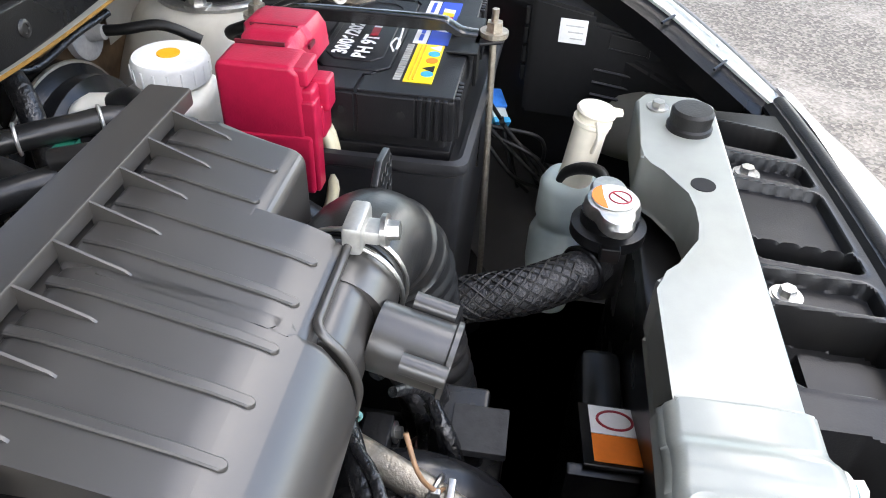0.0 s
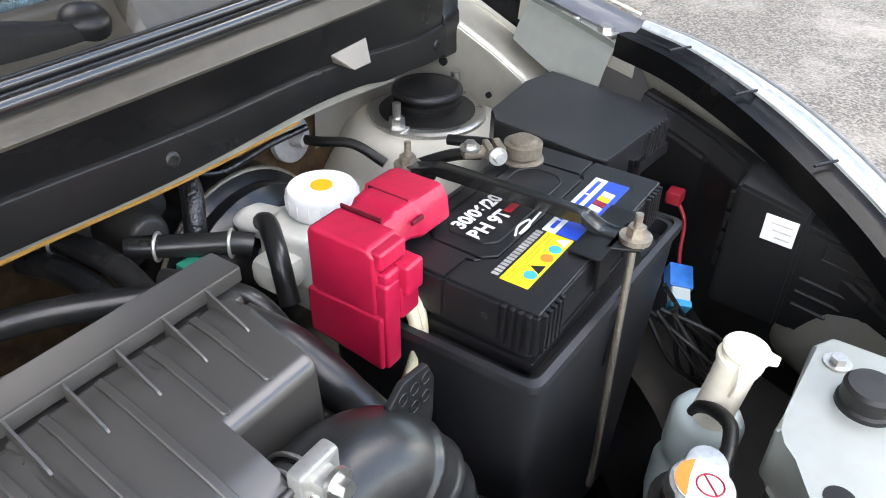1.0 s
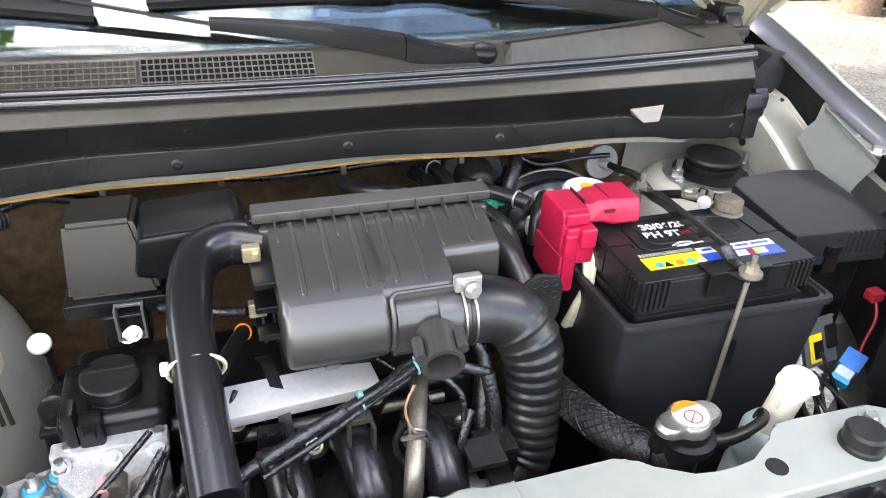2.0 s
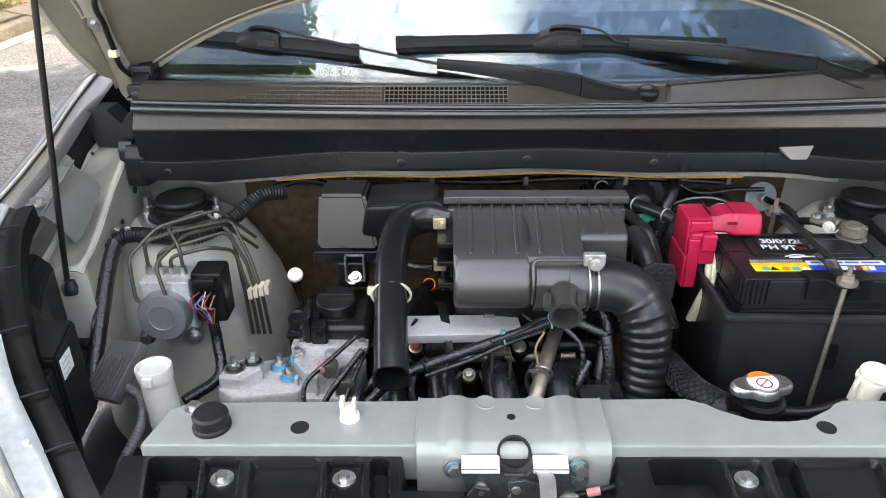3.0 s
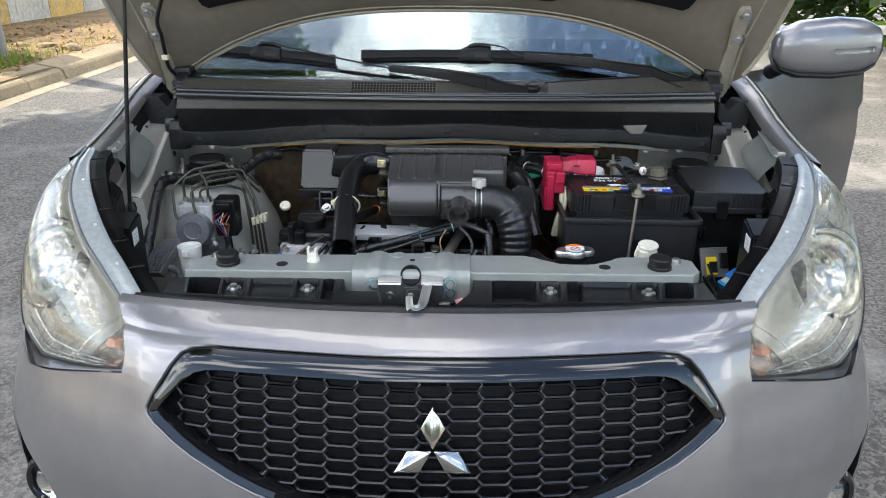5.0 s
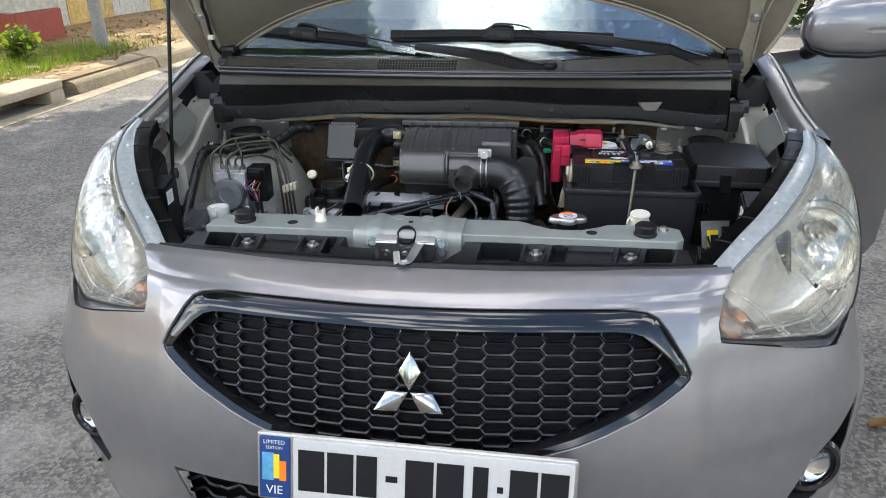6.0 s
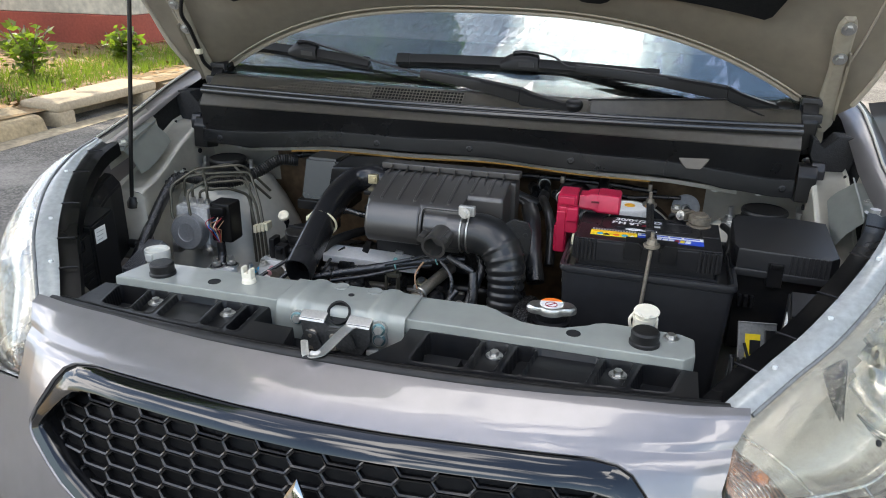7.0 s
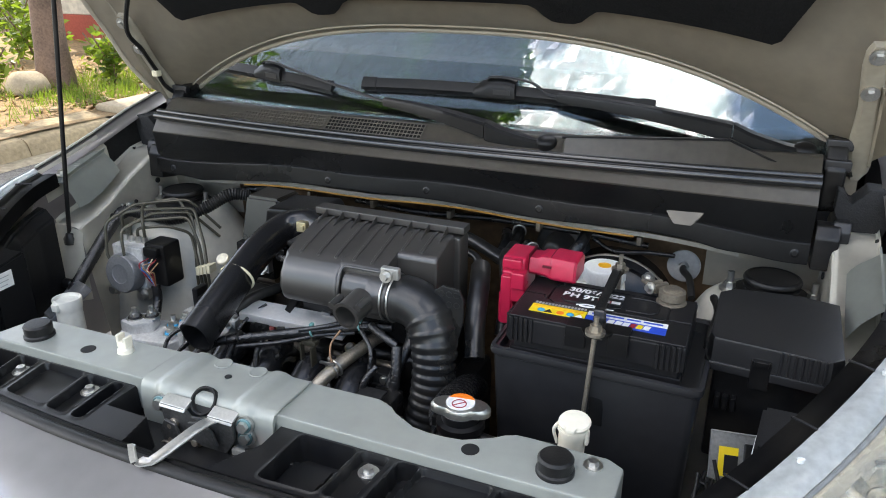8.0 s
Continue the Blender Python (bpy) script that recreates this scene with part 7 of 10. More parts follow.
    part("bracket", bm, M_DARK, eng)
    # radiator, fan shroud
    rad = thing("radiator_fan_shroud", (0.0, 0.28, 0.45), "black fan shroud behind the radiator with warning sticker", "fan shroud")
    bm = B()
    box(bm, (-0.42, 0.205, 0.45), (0.40, 0.245, 0.885), 0.006)
    box(bm, (-0.35, 0.245, 0.45), (0.25, 0.285, 0.80), 0.012)
    part("shroud", bm, M_BLACK, rad)
    for x in (-0.30, -0.20, -0.10, 0.0, 0.08):
        bm = B()
        box(bm, (x, 0.245, 0.62), (x + 0.012, 0.30, 0.835), 0.003)
        part("rib", bm, M_BLACK, rad)
    m = pose(0.130, 0.258, 0.825, 20, 0, 90)
    bm = B()
    box(bm, (-0.03, -0.042, -0.004), (0.03, 0.046, 0), 0.001, m)
    card = part("sticker_plate", bm, M_BLACK, rad)
    q = lambda x0, x1, y0, y1, h: [m @ V(x0, y0, h), m @ V(x1, y0, h), m @ V(x1, y1, h), m @ V(x0, y1, h)]
    flat_label("white_print", q(-0.017, 0.022, -0.038, 0.004, 0.0004), M_PAPER, card)
    flat_label("orange_print", q(-0.017, 0.022, 0.005, 0.042, 0.0004), M_ORANGE, card)
    bm = B()
    hoop(bm, m @ V(0.002, -0.017, 0.0012), m.to_3x3() @ V(0, 0, 1), 0.014, 0.0012, 24)
    part("red_ring", bm, M_WIRE_RED, card)


engine()


def engine_clutter():
    """Small castings, plugs, bolts and leads between the airbox and the radiator beam."""
    for x, y, z, m in ((-0.168, 0.475, 0.872, M_REDCAP), (-0.089, 0.450, 0.839, M_LUG), (-0.014, 0.475, 0.873, M_LUG)):
        st = thing("manifold_bolt", (x, y, z - 0.02), "round capped intake manifold bolt with washer", "bolt", "manifold bolts")
        bm = B()
        cyl(bm, (x, y + 0.012, z - 0.030), (x, y + 0.001, z), 0.0155, seg=22)
        prism(bm, [(x - 0.016, z - 0.002), (x + 0.016, z - 0.002), (x + 0.006, z - 0.06), (x - 0.006, z - 0.06)], "xz", y - 0.002, y + 0.006, 0.002)
        part("boss", bm, M_GLOSSDUCT, st, "black plastic boss")
        bm = B()
        lathe(bm, (x, y, z), (0, -0.5, 0.86), [(0.0070, 0.002), (0.0070, 0.007), (0.0055, 0.009), (0.002, 0.0092)], 16)
        part("head", bm, m, st)
        bm = B()
        lathe(bm, (x, y, z), (0, -0.5, 0.86), [(0.0105, 0), (0.0105, 0.002), (0.0092, 0.0028), (0.0070, 0.0024)], 24)
        part("washer", bm, M_BRASS, st, "yellowish washer")
    ck = thing("coil_bracket", (-0.046, 0.40, 0.86), "dull zinc fork bracket over the intake runners", "bracket")
    bm = B()
    box(bm, (-0.059, 0.400, 0.908), (-0.033, 0.414, 0.915), 0.0012)
    box(bm, (-0.060, 0.396, 0.882), (-0.0565, 0.406, 0.912), 0.001)
    box(bm, (-0.0355, 0.388, 0.868), (-0.032, 0.402, 0.912), 0.001)
    box(bm, (-0.052, 0.404, 0.914), (-0.040, 0.416, 0.926), 0.001)
    part("fork", bm, M_PIPE, ck)
    # valve cover details
    for x, y in ((-0.335, 0.475), (-0.247, 0.475), (-0.33, 0.59)):
        b = thing("cover_bolt", (x, y, 0.87), "small zinc bolt on the valve cover", "bolt", "cover bolts")
        bolt(b, (x, y, 0.876), (0, -0.2, 1), 0.006, 0.010)
    fc = thing("timing_cover", (-0.29, 0.43, 0.80), "rough grey aluminium timing cover with ribs", "timing cover")
    bm = B()
    prism(bm, [(-0.348, 0.478), (-0.244, 0.478), (-0.238, 0.44), (-0.25, 0.412), (-0.325, 0.412), (-0.345, 0.44)], "xy", 0.80, 0.872, 0.006)
    box(bm, (-0.352, 0.462, 0.866), (-0.238, 0.484, 0.882), 0.003)
    part("casting", bm, M_ALU, fc)
    for k in range(4):
        bm = B()
        x = -0.338 + 0.028 * k
        box(bm, (x, 0.405, 0.80), (x + 0.006, 0.416, 0.866), 0.002)
        part("rib", bm, M_ALU, fc)
    for x, z in ((-0.340, 0.872), (-0.292, 0.872), (-0.25, 0.872)):
        bolt(fc, (x, 0.455, z), (0, -0.4, 0.9), 0.006, 0.010)
    bm = B()
    cyl(bm, (-0.286, 0.420, 0.882), (-0.286, 0.400, 0.880), 0.011, seg=18)
    cyl(bm, (-0.262, 0.420, 0.866), (-0.262, 0.385, 0.862), 0.014, seg=18)
    part("sensor", bm, M_DULLSTEEL, fc, "round metal sensor")
    bm = B()
    cyl(bm, (-0.297, 0.415, 0.888), (-0.297, 0.398, 0.884), 0.006, seg=12)
    part("pink_plug", bm, M_PINKTAPE, fc, "faded pink sleeve")
    oc = thing("oil_control_valve", (-0.31, 0.475, 0.88), "black plastic valve connector beside the oil cap", "connector")
    bm = B()
    box(bm, (-0.322, 0.468, 0.87), (-0.298, 0.492, 0.912), 0.004)
    box(bm, (-0.316, 0.462, 0.895), (-0.304, 0.472, 0.908), 0.002)
    part("plug", bm, M_BLACK, oc)
    for pts, r, lab in (
        ([V(-0.225, 0.342, 0.875), V(-0.195, 0.350, 0.903), V(-0.165, 0.362, 0.913), V(-0.105, 0.388, 0.921), V(-0.044, 0.411, 0.930), V(0.0, 0.432, 0.934), V(0.030, 0.446, 0.936), V(0.075, 0.456, 0.938)], 0.0072, "black taped loom over the intake runners"),
        ([V(-0.060, 0.398, 0.934), V(-0.020, 0.415, 0.941), V(0.010, 0.440, 0.943), V(0.040, 0.452, 0.941)], 0.0036, "thin taped lead along the loom"),
        ([V(-0.150, 0.358, 0.906), V(-0.09, 0.386, 0.912), V(-0.03, 0.414, 0.924), V(0.02, 0.440, 0.926)], 0.0036, "thin taped lead along the loom"),
        ([V(0.10, 0.470, 0.945), V(0.108, 0.450, 0.925), V(0.100, 0.425, 0.895), V(0.092, 0.405, 0.86), V(0.09, 0.40, 0.80)], 0.0085, "wrinkled taped loom beside the air duct"),
        ([V(-0.12, 0.384, 0.912), V(-0.125, 0.372, 0.89), V(-0.12, 0.36, 0.86)], 0.0045, "short taped loom branch"),
        ([V(-0.165, 0.370, 0.905), V(-0.168, 0.355, 0.88), V(-0.16, 0.345, 0.85)], 0.0045, "short taped loom branch"),
        ([V(-0.24, 0.42, 0.905), V(-0.262, 0.395, 0.885), V(-0.285, 0.375, 0.86), V(-0.30, 0.36, 0.83)], 0.0045, "thin taped lead beside the timing cover"),
        ([V(-0.235, 0.43, 0.900), V(-0.25, 0.40, 0.875), V(-0.262, 0.37, 0.85), V(-0.25, 0.34, 0.83)], 0.0035, "thin taped lead beside the timing cover"),
        ([V(-0.25, 0.44, 0.915), V(-0.285, 0.41, 0.895), V(-0.318, 0.385, 0.87), V(-0.315, 0.36, 0.83)], 0.0035, "thin taped lead beside the timing cover"),
        ([V(0.040, 0.418, 0.945), V(0.062, 0.405, 0.925), V(0.066, 0.395, 0.90), V(0.06, 0.385, 0.86)], 0.0035, "thin black lead beside the pipe"),
        ([V(0.012, 0.405, 0.945), V(0.000, 0.395, 0.925), V(0.004, 0.385, 0.905), V(0.014, 0.380, 0.895)], 0.0016, "thin tan lead beside the pipe"),
        ([V(-0.165, 0.46, 0.93), V(-0.178, 0.43, 0.92), V(-0.182, 0.40, 0.905)], 0.003, "thin black lead over the engine"),
        ([V(-0.01, 0.475, 0.93), V(0.01, 0.45, 0.925), V(0.015, 0.43, 0.94)], 0.003, "thin black lead over the engine"),
        ([V(-0.235, 0.60, 0.95), V(-0.20, 0.57, 0.965), V(-0.165, 0.55, 0.968), V(-0.14, 0.54, 0.972)], 0.006, "black vacuum hose behind the duct"),
    ):
        loom("engine_lead", pts, r, lab, M_COPPER if "tan" in lab else M_TAPE)
    for x, y, z in ((-0.150, 0.368, 0.915), (-0.044, 0.411, 0.930), (0.024, 0.443, 0.936)):
        t = thing("loom_tie", (x, y, z - 0.01), "small tie with a pale tail on the loom", "cable tie", "loom ties")
        bm = B()
        hoop(bm, (x, y, z), (0.9, 0.25, 0.25), 0.0088, 0.0014, 18)
        box(bm, (x - 0.003, y - 0.004, z + 0.007), (x + 0.003, y + 0.004, z + 0.013), 0.001)
        part("band", bm, M_RUBBER if x < -0.1 else M_TEAL2, t)
    cn = thing("harness_plug", (-0.11, 0.39, 0.90), "grey black harness plug clipped to the loom", "connector", "harness plugs")
    bm = B()
    box(bm, (-0.150, 0.392, 0.910), (-0.122, 0.408, 0.926), 0.002)
    box(bm, (-0.146, 0.390, 0.922), (-0.140, 0.396, 0.931), 0.001)
    box(bm, (-0.132, 0.390, 0.922), (-0.126, 0.396, 0.931), 0.001)
    part("housing", bm, M_BLACK, cn)
    # ladder of lugs on the airbox side
    ld = thing("airbox_hinge_frame", (-0.125, 0.54, 0.96), "black open lug frame beside the airbox lid", "lug frame")
    bm = B()
    for dx in (0, -0.012):
        tube(bm, [V(-0.118 + dx, 0.585, 1.066), V(-0.118 + dx, 0.565, 1.05), V(-0.116 + dx, 0.53, 1.00), V(-0.115 + dx, 0.50, 0.955)], 0.0022, 6)
    for k in range(5):
        f = k / 4
        p = V(-0.118, 0.58, 1.062).lerp(V(-0.115, 0.502, 0.958), f)
        tube(bm, [p, p + V(-0.013, 0, 0)], 0.002, 6)
    part("frame", bm, M_BLACK, ld)
    # pale resonator rivets and clips under the cowl
    br = thing("pipe_bracket", (0.045, 0.36, 0.84), "dull zinc bracket block beside the coolant pipe", "bracket")
    bm = B()
    box(bm, (0.030, 0.425, 0.852), (0.082, 0.446, 0.872), 0.002)
    box(bm, (0.028, 0.420, 0.848), (0.084, 0.428, 0.854), 0.001)
    box(bm, (0.028, 0.424, 0.866), (0.034, 0.448, 0.892), 0.002)
    part("plate", bm, M_DARK, br)
    bolt(br, (0.074, 0.424, 0.862), (0, -1, 0.2), 0.005, 0.006)
    # strap bracket under the grey box
    sb = thing("strap_bracket", (-0.268, 0.60, 0.92), "zinc strap bracket with a bright bolt under the grey box", "bracket")
    bm = B()
    for x in (-0.283, -0.254):
        box(bm, (x - 0.0015, 0.588, 0.920), (x + 0.0015, 0.606, 0.962), 0.0008)
    box(bm, (-0.283, 0.600, 0.958), (-0.254, 0.604, 0.962), 0.001)
    box(bm, (-0.283, 0.588, 0.920), (-0.254, 0.606, 0.923), 0.001)
    part("strap", bm, M_DULLZINC, sb)
    bolt(sb, (-0.268, 0.592, 0.926), (0, -0.7, 0.7), 0.006, 0.008, M_LUG)


engine_clutter()


def coolant():
    cap = thing("radiator_filler", (0.259, 0.281, 0.87), "black radiator filler with bright printed pressure cap", "radiator filler")
    c = V(0.259, 0.281, 0.944)
    rot = Matrix.Translation(c) @ Matrix.Rotation(radians(8), 4, "Z") @ Matrix.Diagonal((0.86, 0.86, 0.95, 1))
    bm = B()
    prof = []
    for k in range(48):
        a = 2 * math.pi * k / 48
        r = 0.0265 + 0.0185 * max(0, math.cos(a) ** 2 - 0.55) ** 1.2 / 0.45 ** 1.2
        prof.append((r * math.cos(a), r * math.sin(a)))
    z1 = [rot @ V(x, y, 0) for x, y in prof]
    z2 = [rot @ V(x, y, 0.007) for x, y in prof]
    z3 = [rot @ V(x * 0.9, y * 0.92, 0.0115) for x, y in prof]
    z4 = [rot @ V(x * 0.5, y * 0.8, 0.0125) for x, y in prof]
    loft(bm, [z1, z2, z3, z4])
    top = part("cap", bm, M_STEEL, cap, "pressed bright metal")
    bm = B()
    cyl(bm, c + V(0, 0, 0.0124), c + V(0, 0, 0.0134), 0.0182, seg=32)
    part("disc_print", bm, M_PAPER, top, "white round print")
    bm = B()
    pts = [V(0.0208 * math.cos(a), 0.0208 * math.sin(a), 0) for a in np.linspace(radians(25), radians(155), 14)]
    pts += [V(0.008 * math.cos(a) , 0.0088 + 0.001 * math.sin(a), 0) for a in np.linspace(radians(155), radians(25), 6)]
    loft(bm, [[rot @ (p + V(0, 0, 0.0138)) for p in pts], [rot @ (p + V(0, 0, 0.0148)) for p in pts]])
    part("orange_print", bm, M_ORANGE, top)
    bm = B()
    hoop(bm, c + V(0, -0.005, 0.0136), (0, 0, 1), 0.0088, 0.0007, 24)
    tube(bm, [c + V(-0.006, -0.011, 0.0138), c + V(0.006, 0.001, 0.0138)], 0.0007, 6)
    part("ban_ring", bm, M_WIRE_RED, top)
    bm = B()
    lathe(bm, c + V(0, 0, -0.08), (0, 0, 1), [(0.020, 0), (0.020, 0.055), (0.031, 0.058), (0.031, 0.068), (0.024, 0.07), (0.024, 0.08)], 28)
    tube(bm, [c + V(0.015, 0, -0.03), c + V(0.05, -0.006, -0.03), c + V(0.075, -0.004, -0.028)], 0.007, 10)
    part("filler_neck", bm, M_BLACK, cap, "black plastic filler neck")
    hs = loom("radiator_hose", [V(0.252, 0.285, 0.895), V(0.228, 0.305, 0.897), V(0.208, 0.345, 0.89), V(0.200, 0.40, 0.878), V(0.198, 0.46, 0.86), V(0.195, 0.52, 0.82)], 0.0185, "thick black radiator hose with woven cover", M_WEAVE, False, "hose")
    # woven cover: two sets of crossing strands
    core = dense([V(0.228, 0.305, 0.897), V(0.208, 0.345, 0.89), V(0.200, 0.40, 0.878), V(0.198, 0.46, 0.86), V(0.195, 0.50, 0.835)], 0.004)
    bm = B()
    for turn in (1, -1):
        for j in range(11):
            pts, u = [], None
            for i, p in enumerate(core):
                d = (core[min(i + 1, len(core) - 1)] - core[max(i - 1, 0)]).normalized()
                u = d.orthogonal().normalized() if u is None else (u - d * u.dot(d)).normalized()
                ang = 2 * math.pi * j / 11 + turn * i * 0.004 / 0.0185
                pts.append(p + (u * math.cos(ang) + d.cross(u) * math.sin(ang)) * 0.0188)
            tube(bm, pts, 0.0012, 5, raw=True)
    tagged(part("weave", bm, M_RUBBER, hs, "crossing woven strands"), kind="stuff")
    bm = B()
    hoop(bm, (0.236, 0.297, 0.897), (-0.7, 0.6, 0.0), 0.020, 0.0025)
    box(bm, (0.222, 0.272, 0.918), (0.238, 0.288, 0.932), 0.002)
    part("hose_clamp", bm, M_BLACK, hs)
    loom("overflow_tube", [V(0.33, 0.276, 0.915), V(0.36, 0.285, 0.918), V(0.385, 0.31, 0.90), V(0.39, 0.32, 0.87)], 0.006, "thin black overflow tube", M_RUBBER, False, "hose")
    tank = thing("coolant_tank", (0.395, 0.305, 0.70), "translucent white coolant tank with tall filler neck", "coolant tank")
    bm = B()
    lathe(bm, (0.390, 0.312, 0.66), (0.05, -0.03, 1), [(0.022, 0.06), (0.030, 0.10), (0.0335, 0.12), (0.034, 0.155), (0.029, 0.168), (0.0285, 0.174), (0.031, 0.180), (0.031, 0.215), (0.026, 0.224), (0.018, 0.228)], 30)
    part("tank", bm, M_MILK, tank, "milky bluish tank")
    bm = B()
    lathe(bm, (0.395, 0.303, 0.885), (0.06, -0.12, 1), [(0.0175, 0), (0.0165, 0.01), (0.0165, 0.062), (0.019, 0.064), (0.019, 0.068)], 28)
    part("neck", bm, M_CREAMWHITE, tank, "cream filler neck")
    bm = B()
    lathe(bm, (0.400, 0.294, 0.948), (0.06, -0.12, 1), [(0.0165, -0.006), (0.0172, 0.008), (0.0185, 0.009), (0.0195, 0.012), (0.018, 0.0145), (0.010, 0.0155)], 28)
    prism(bm, [(0.392, 0.278), (0.408, 0.278), (0.405, 0.268), (0.396, 0.268)], "xy", 0.958, 0.962, 0.001)
    tube(bm, [V(0.384, 0.292, 0.957), V(0.377, 0.289, 0.945), V(0.381, 0.292, 0.925)], 0.0022, 8)
    box(bm, (0.414, 0.288, 0.932), (0.419, 0.298, 0.950), 0.002)
    part("cap", bm, M_CREAMWHITE, tank, "cream flip cap")


coolant()


def rear_bay():
    bf = thing("brake_fluid_reservoir", (0.34, 0.69, 0.90), "white brake fluid reservoir with yellow marked cap", "brake reservoir")
    bm = B()
    prism(bm, [(0.295, 0.665), (0.315, 0.645), (0.375, 0.650), (0.388, 0.68), (0.380, 0.72), (0.33, 0.73), (0.285, 0.715)], "xy", 0.915, 0.972, 0.010, 3)
    box(bm, (0.262, 0.664, 0.925), (0.300, 0.705, 0.958), 0.010)
    loft(bm, [[V(x, y, zc) + V(0.021 * k * math.cos(a), 0, h * k * math.sin(a)) for a in np.linspace(0, 2 * math.pi, 16, endpoint=False)] for x, y, zc, h, k in ((0.347, 0.69, 0.945, 0.024, 1.3), (0.342, 0.722, 0.944, 0.022, 1.15), (0.334, 0.745, 0.942, 0.017, 1.0), (0.328, 0.768, 0.944, 0.015, 1.0), (0.326, 0.778, 0.944, 0.012, 0.75), (0.325, 0.782, 0.944, 0.008, 0.35))])
    part("tank", bm, M_WHITE, bf)
    bm = B()
    lathe(bm, (0.350, 0.688, 0.968), (0, 0, 1), [(0.0335, 0.007), (0.0350, 0.009), (0.0350, 0.026), (0.0325, 0.030), (0.02, 0.031)], 36)
    capo = part("cap", bm, M_PAPER, bf, "white screw cap")
    bm = B()
    cyl(bm, (0.350, 0.688, 0.9988), (0.350, 0.688, 1.0), 0.0105, seg=24)
    part("dot", bm, M_YORANGE, capo, "yellow dot")
    for k in range(18):
        a = 2 * math.pi * k / 18
        bm = B()
        c = V(0.350 + 0.0350 * math.cos(a), 0.688 + 0.0350 * math.sin(a), 0.978)
        cyl(bm, c, c + V(0, 0, 0.015), 0.0010, seg=6)
        part("grip", bm, M_PAPER, capo)
    bb = thing("brake_booster", (0.34, 0.80, 0.75), "round black brake booster on the firewall", "brake booster")
    bm = B()
    lathe(bm, (0.345, 0.86, 0.855), (0, -1, 0), [(0.115, 0), (0.115, 0.05), (0.105, 0.06), (0.105, 0.075), (0.08, 0.10), (0.04, 0.105)], 40)
    part("shell", bm, M_GLOSSDUCT, bb)
    bm = B()
    hoop(bm, (0.345, 0.812, 0.855), (0, 1, 0), 0.1145, 0.003, 48)
    part("crimped_rim", bm, M_DULLSTEEL, bb, "bright crimped rim")
    bm = B()
    box(bm, (0.318, 0.68, 0.86), (0.372, 0.765, 0.915), 0.010)
    part("master_cylinder", bm, M_ALU, bb, "cast master cylinder")
    gr = thing("firewall_grommet", (0.238, 0.85, 0.92), "large dark rubber grommet on the firewall", "grommet")
    bm = B()
    lathe(bm, (0.238, 0.872, 0.952), (-0.1, -1, 0.15), [(0.052, 0), (0.052, 0.018), (0.047, 0.024), (0.032, 0.025)], 36)
    part("flange", bm, M_GREYRUBBER, gr, "dusty rubber flange", 60)
    bm = B()
    lathe(bm, (0.238, 0.872, 0.952), (-0.1, -1, 0.15), [(0.033, 0.020)] + [(0.032 - 0.0016 * k + 0.0022 * (k % 2), 0.0245 + 0.0055 * k) for k in range(10)] + [(0.013, 0.080)], 30)
    part("bellows", bm, M_GREYRUBBER, gr, "ribbed rubber cone round the cable", 60)
    dc = thing("cable_grommet", (0.463, 0.85, 0.955), "pale round cable grommet on the firewall", "grommet")
    bm = B()
    lathe(bm, (0.463, 0.848, 0.957), (0, -1, 0.15), [(0.029, 0), (0.029, 0.008), (0.025, 0.011), (0.009, 0.012), (0.008, 0.03), (0.005, 0.032)], 28)
    part("disc", bm, M_PALE, dc)
    loom("bonnet_cable", [V(0.463, 0.84, 0.96), V(0.466, 0.80, 0.965), V(0.48, 0.76, 0.968), V(0.49, 0.72, 0.95)], 0.006, "black cable from the firewall grommet", M_RUBBER, False, "cable")
    loom("ground_cable", [V(0.448, 0.572, 1.027), V(0.44, 0.60, 1.02), V(0.43, 0.64, 1.0), V(0.45, 0.67, 0.98), V(0.50, 0.66, 0.95)], 0.006, "black and yellow ground cable", M_RUBBER, False, "cable")
    loom("dark_cable", [V(0.525, 0.66, 0.985), V(0.535, 0.60, 0.99), V(0.53, 0.56, 0.97), V(0.525, 0.54, 0.92)], 0.006, "black cable beside the battery", M_RUBBER, False, "cable")
    for pts, r in (([V(0.02, 0.80, 0.985), V(0.05, 0.76, 0.99), V(0.10, 0.74, 0.985), V(0.17, 0.70, 0.975)], 0.012), ([V(0.175, 0.70, 0.99), V(0.185, 0.66, 0.995), V(0.20, 0.62, 0.985), V(0.215, 0.60, 0.94)], 0.009), ([V(0.165, 0.60, 1.0), V(0.178, 0.56, 0.985), V(0.19, 0.51, 0.945), V(0.205, 0.47, 0.90)], 0.0165), ([V(0.02, 0.72, 0.97), V(0.09, 0.66, 1.0), V(0.15, 0.62, 1.005), V(0.172, 0.585, 0.98)], 0.007), ([V(0.20, 0.64, 0.97), V(0.21, 0.60, 0.95), V(0.215, 0.56, 0.90)], 0.010)):
        loom("coolant_hose", pts, r, "black rubber hose behind the air filter", M_HOSE, False, "hose")
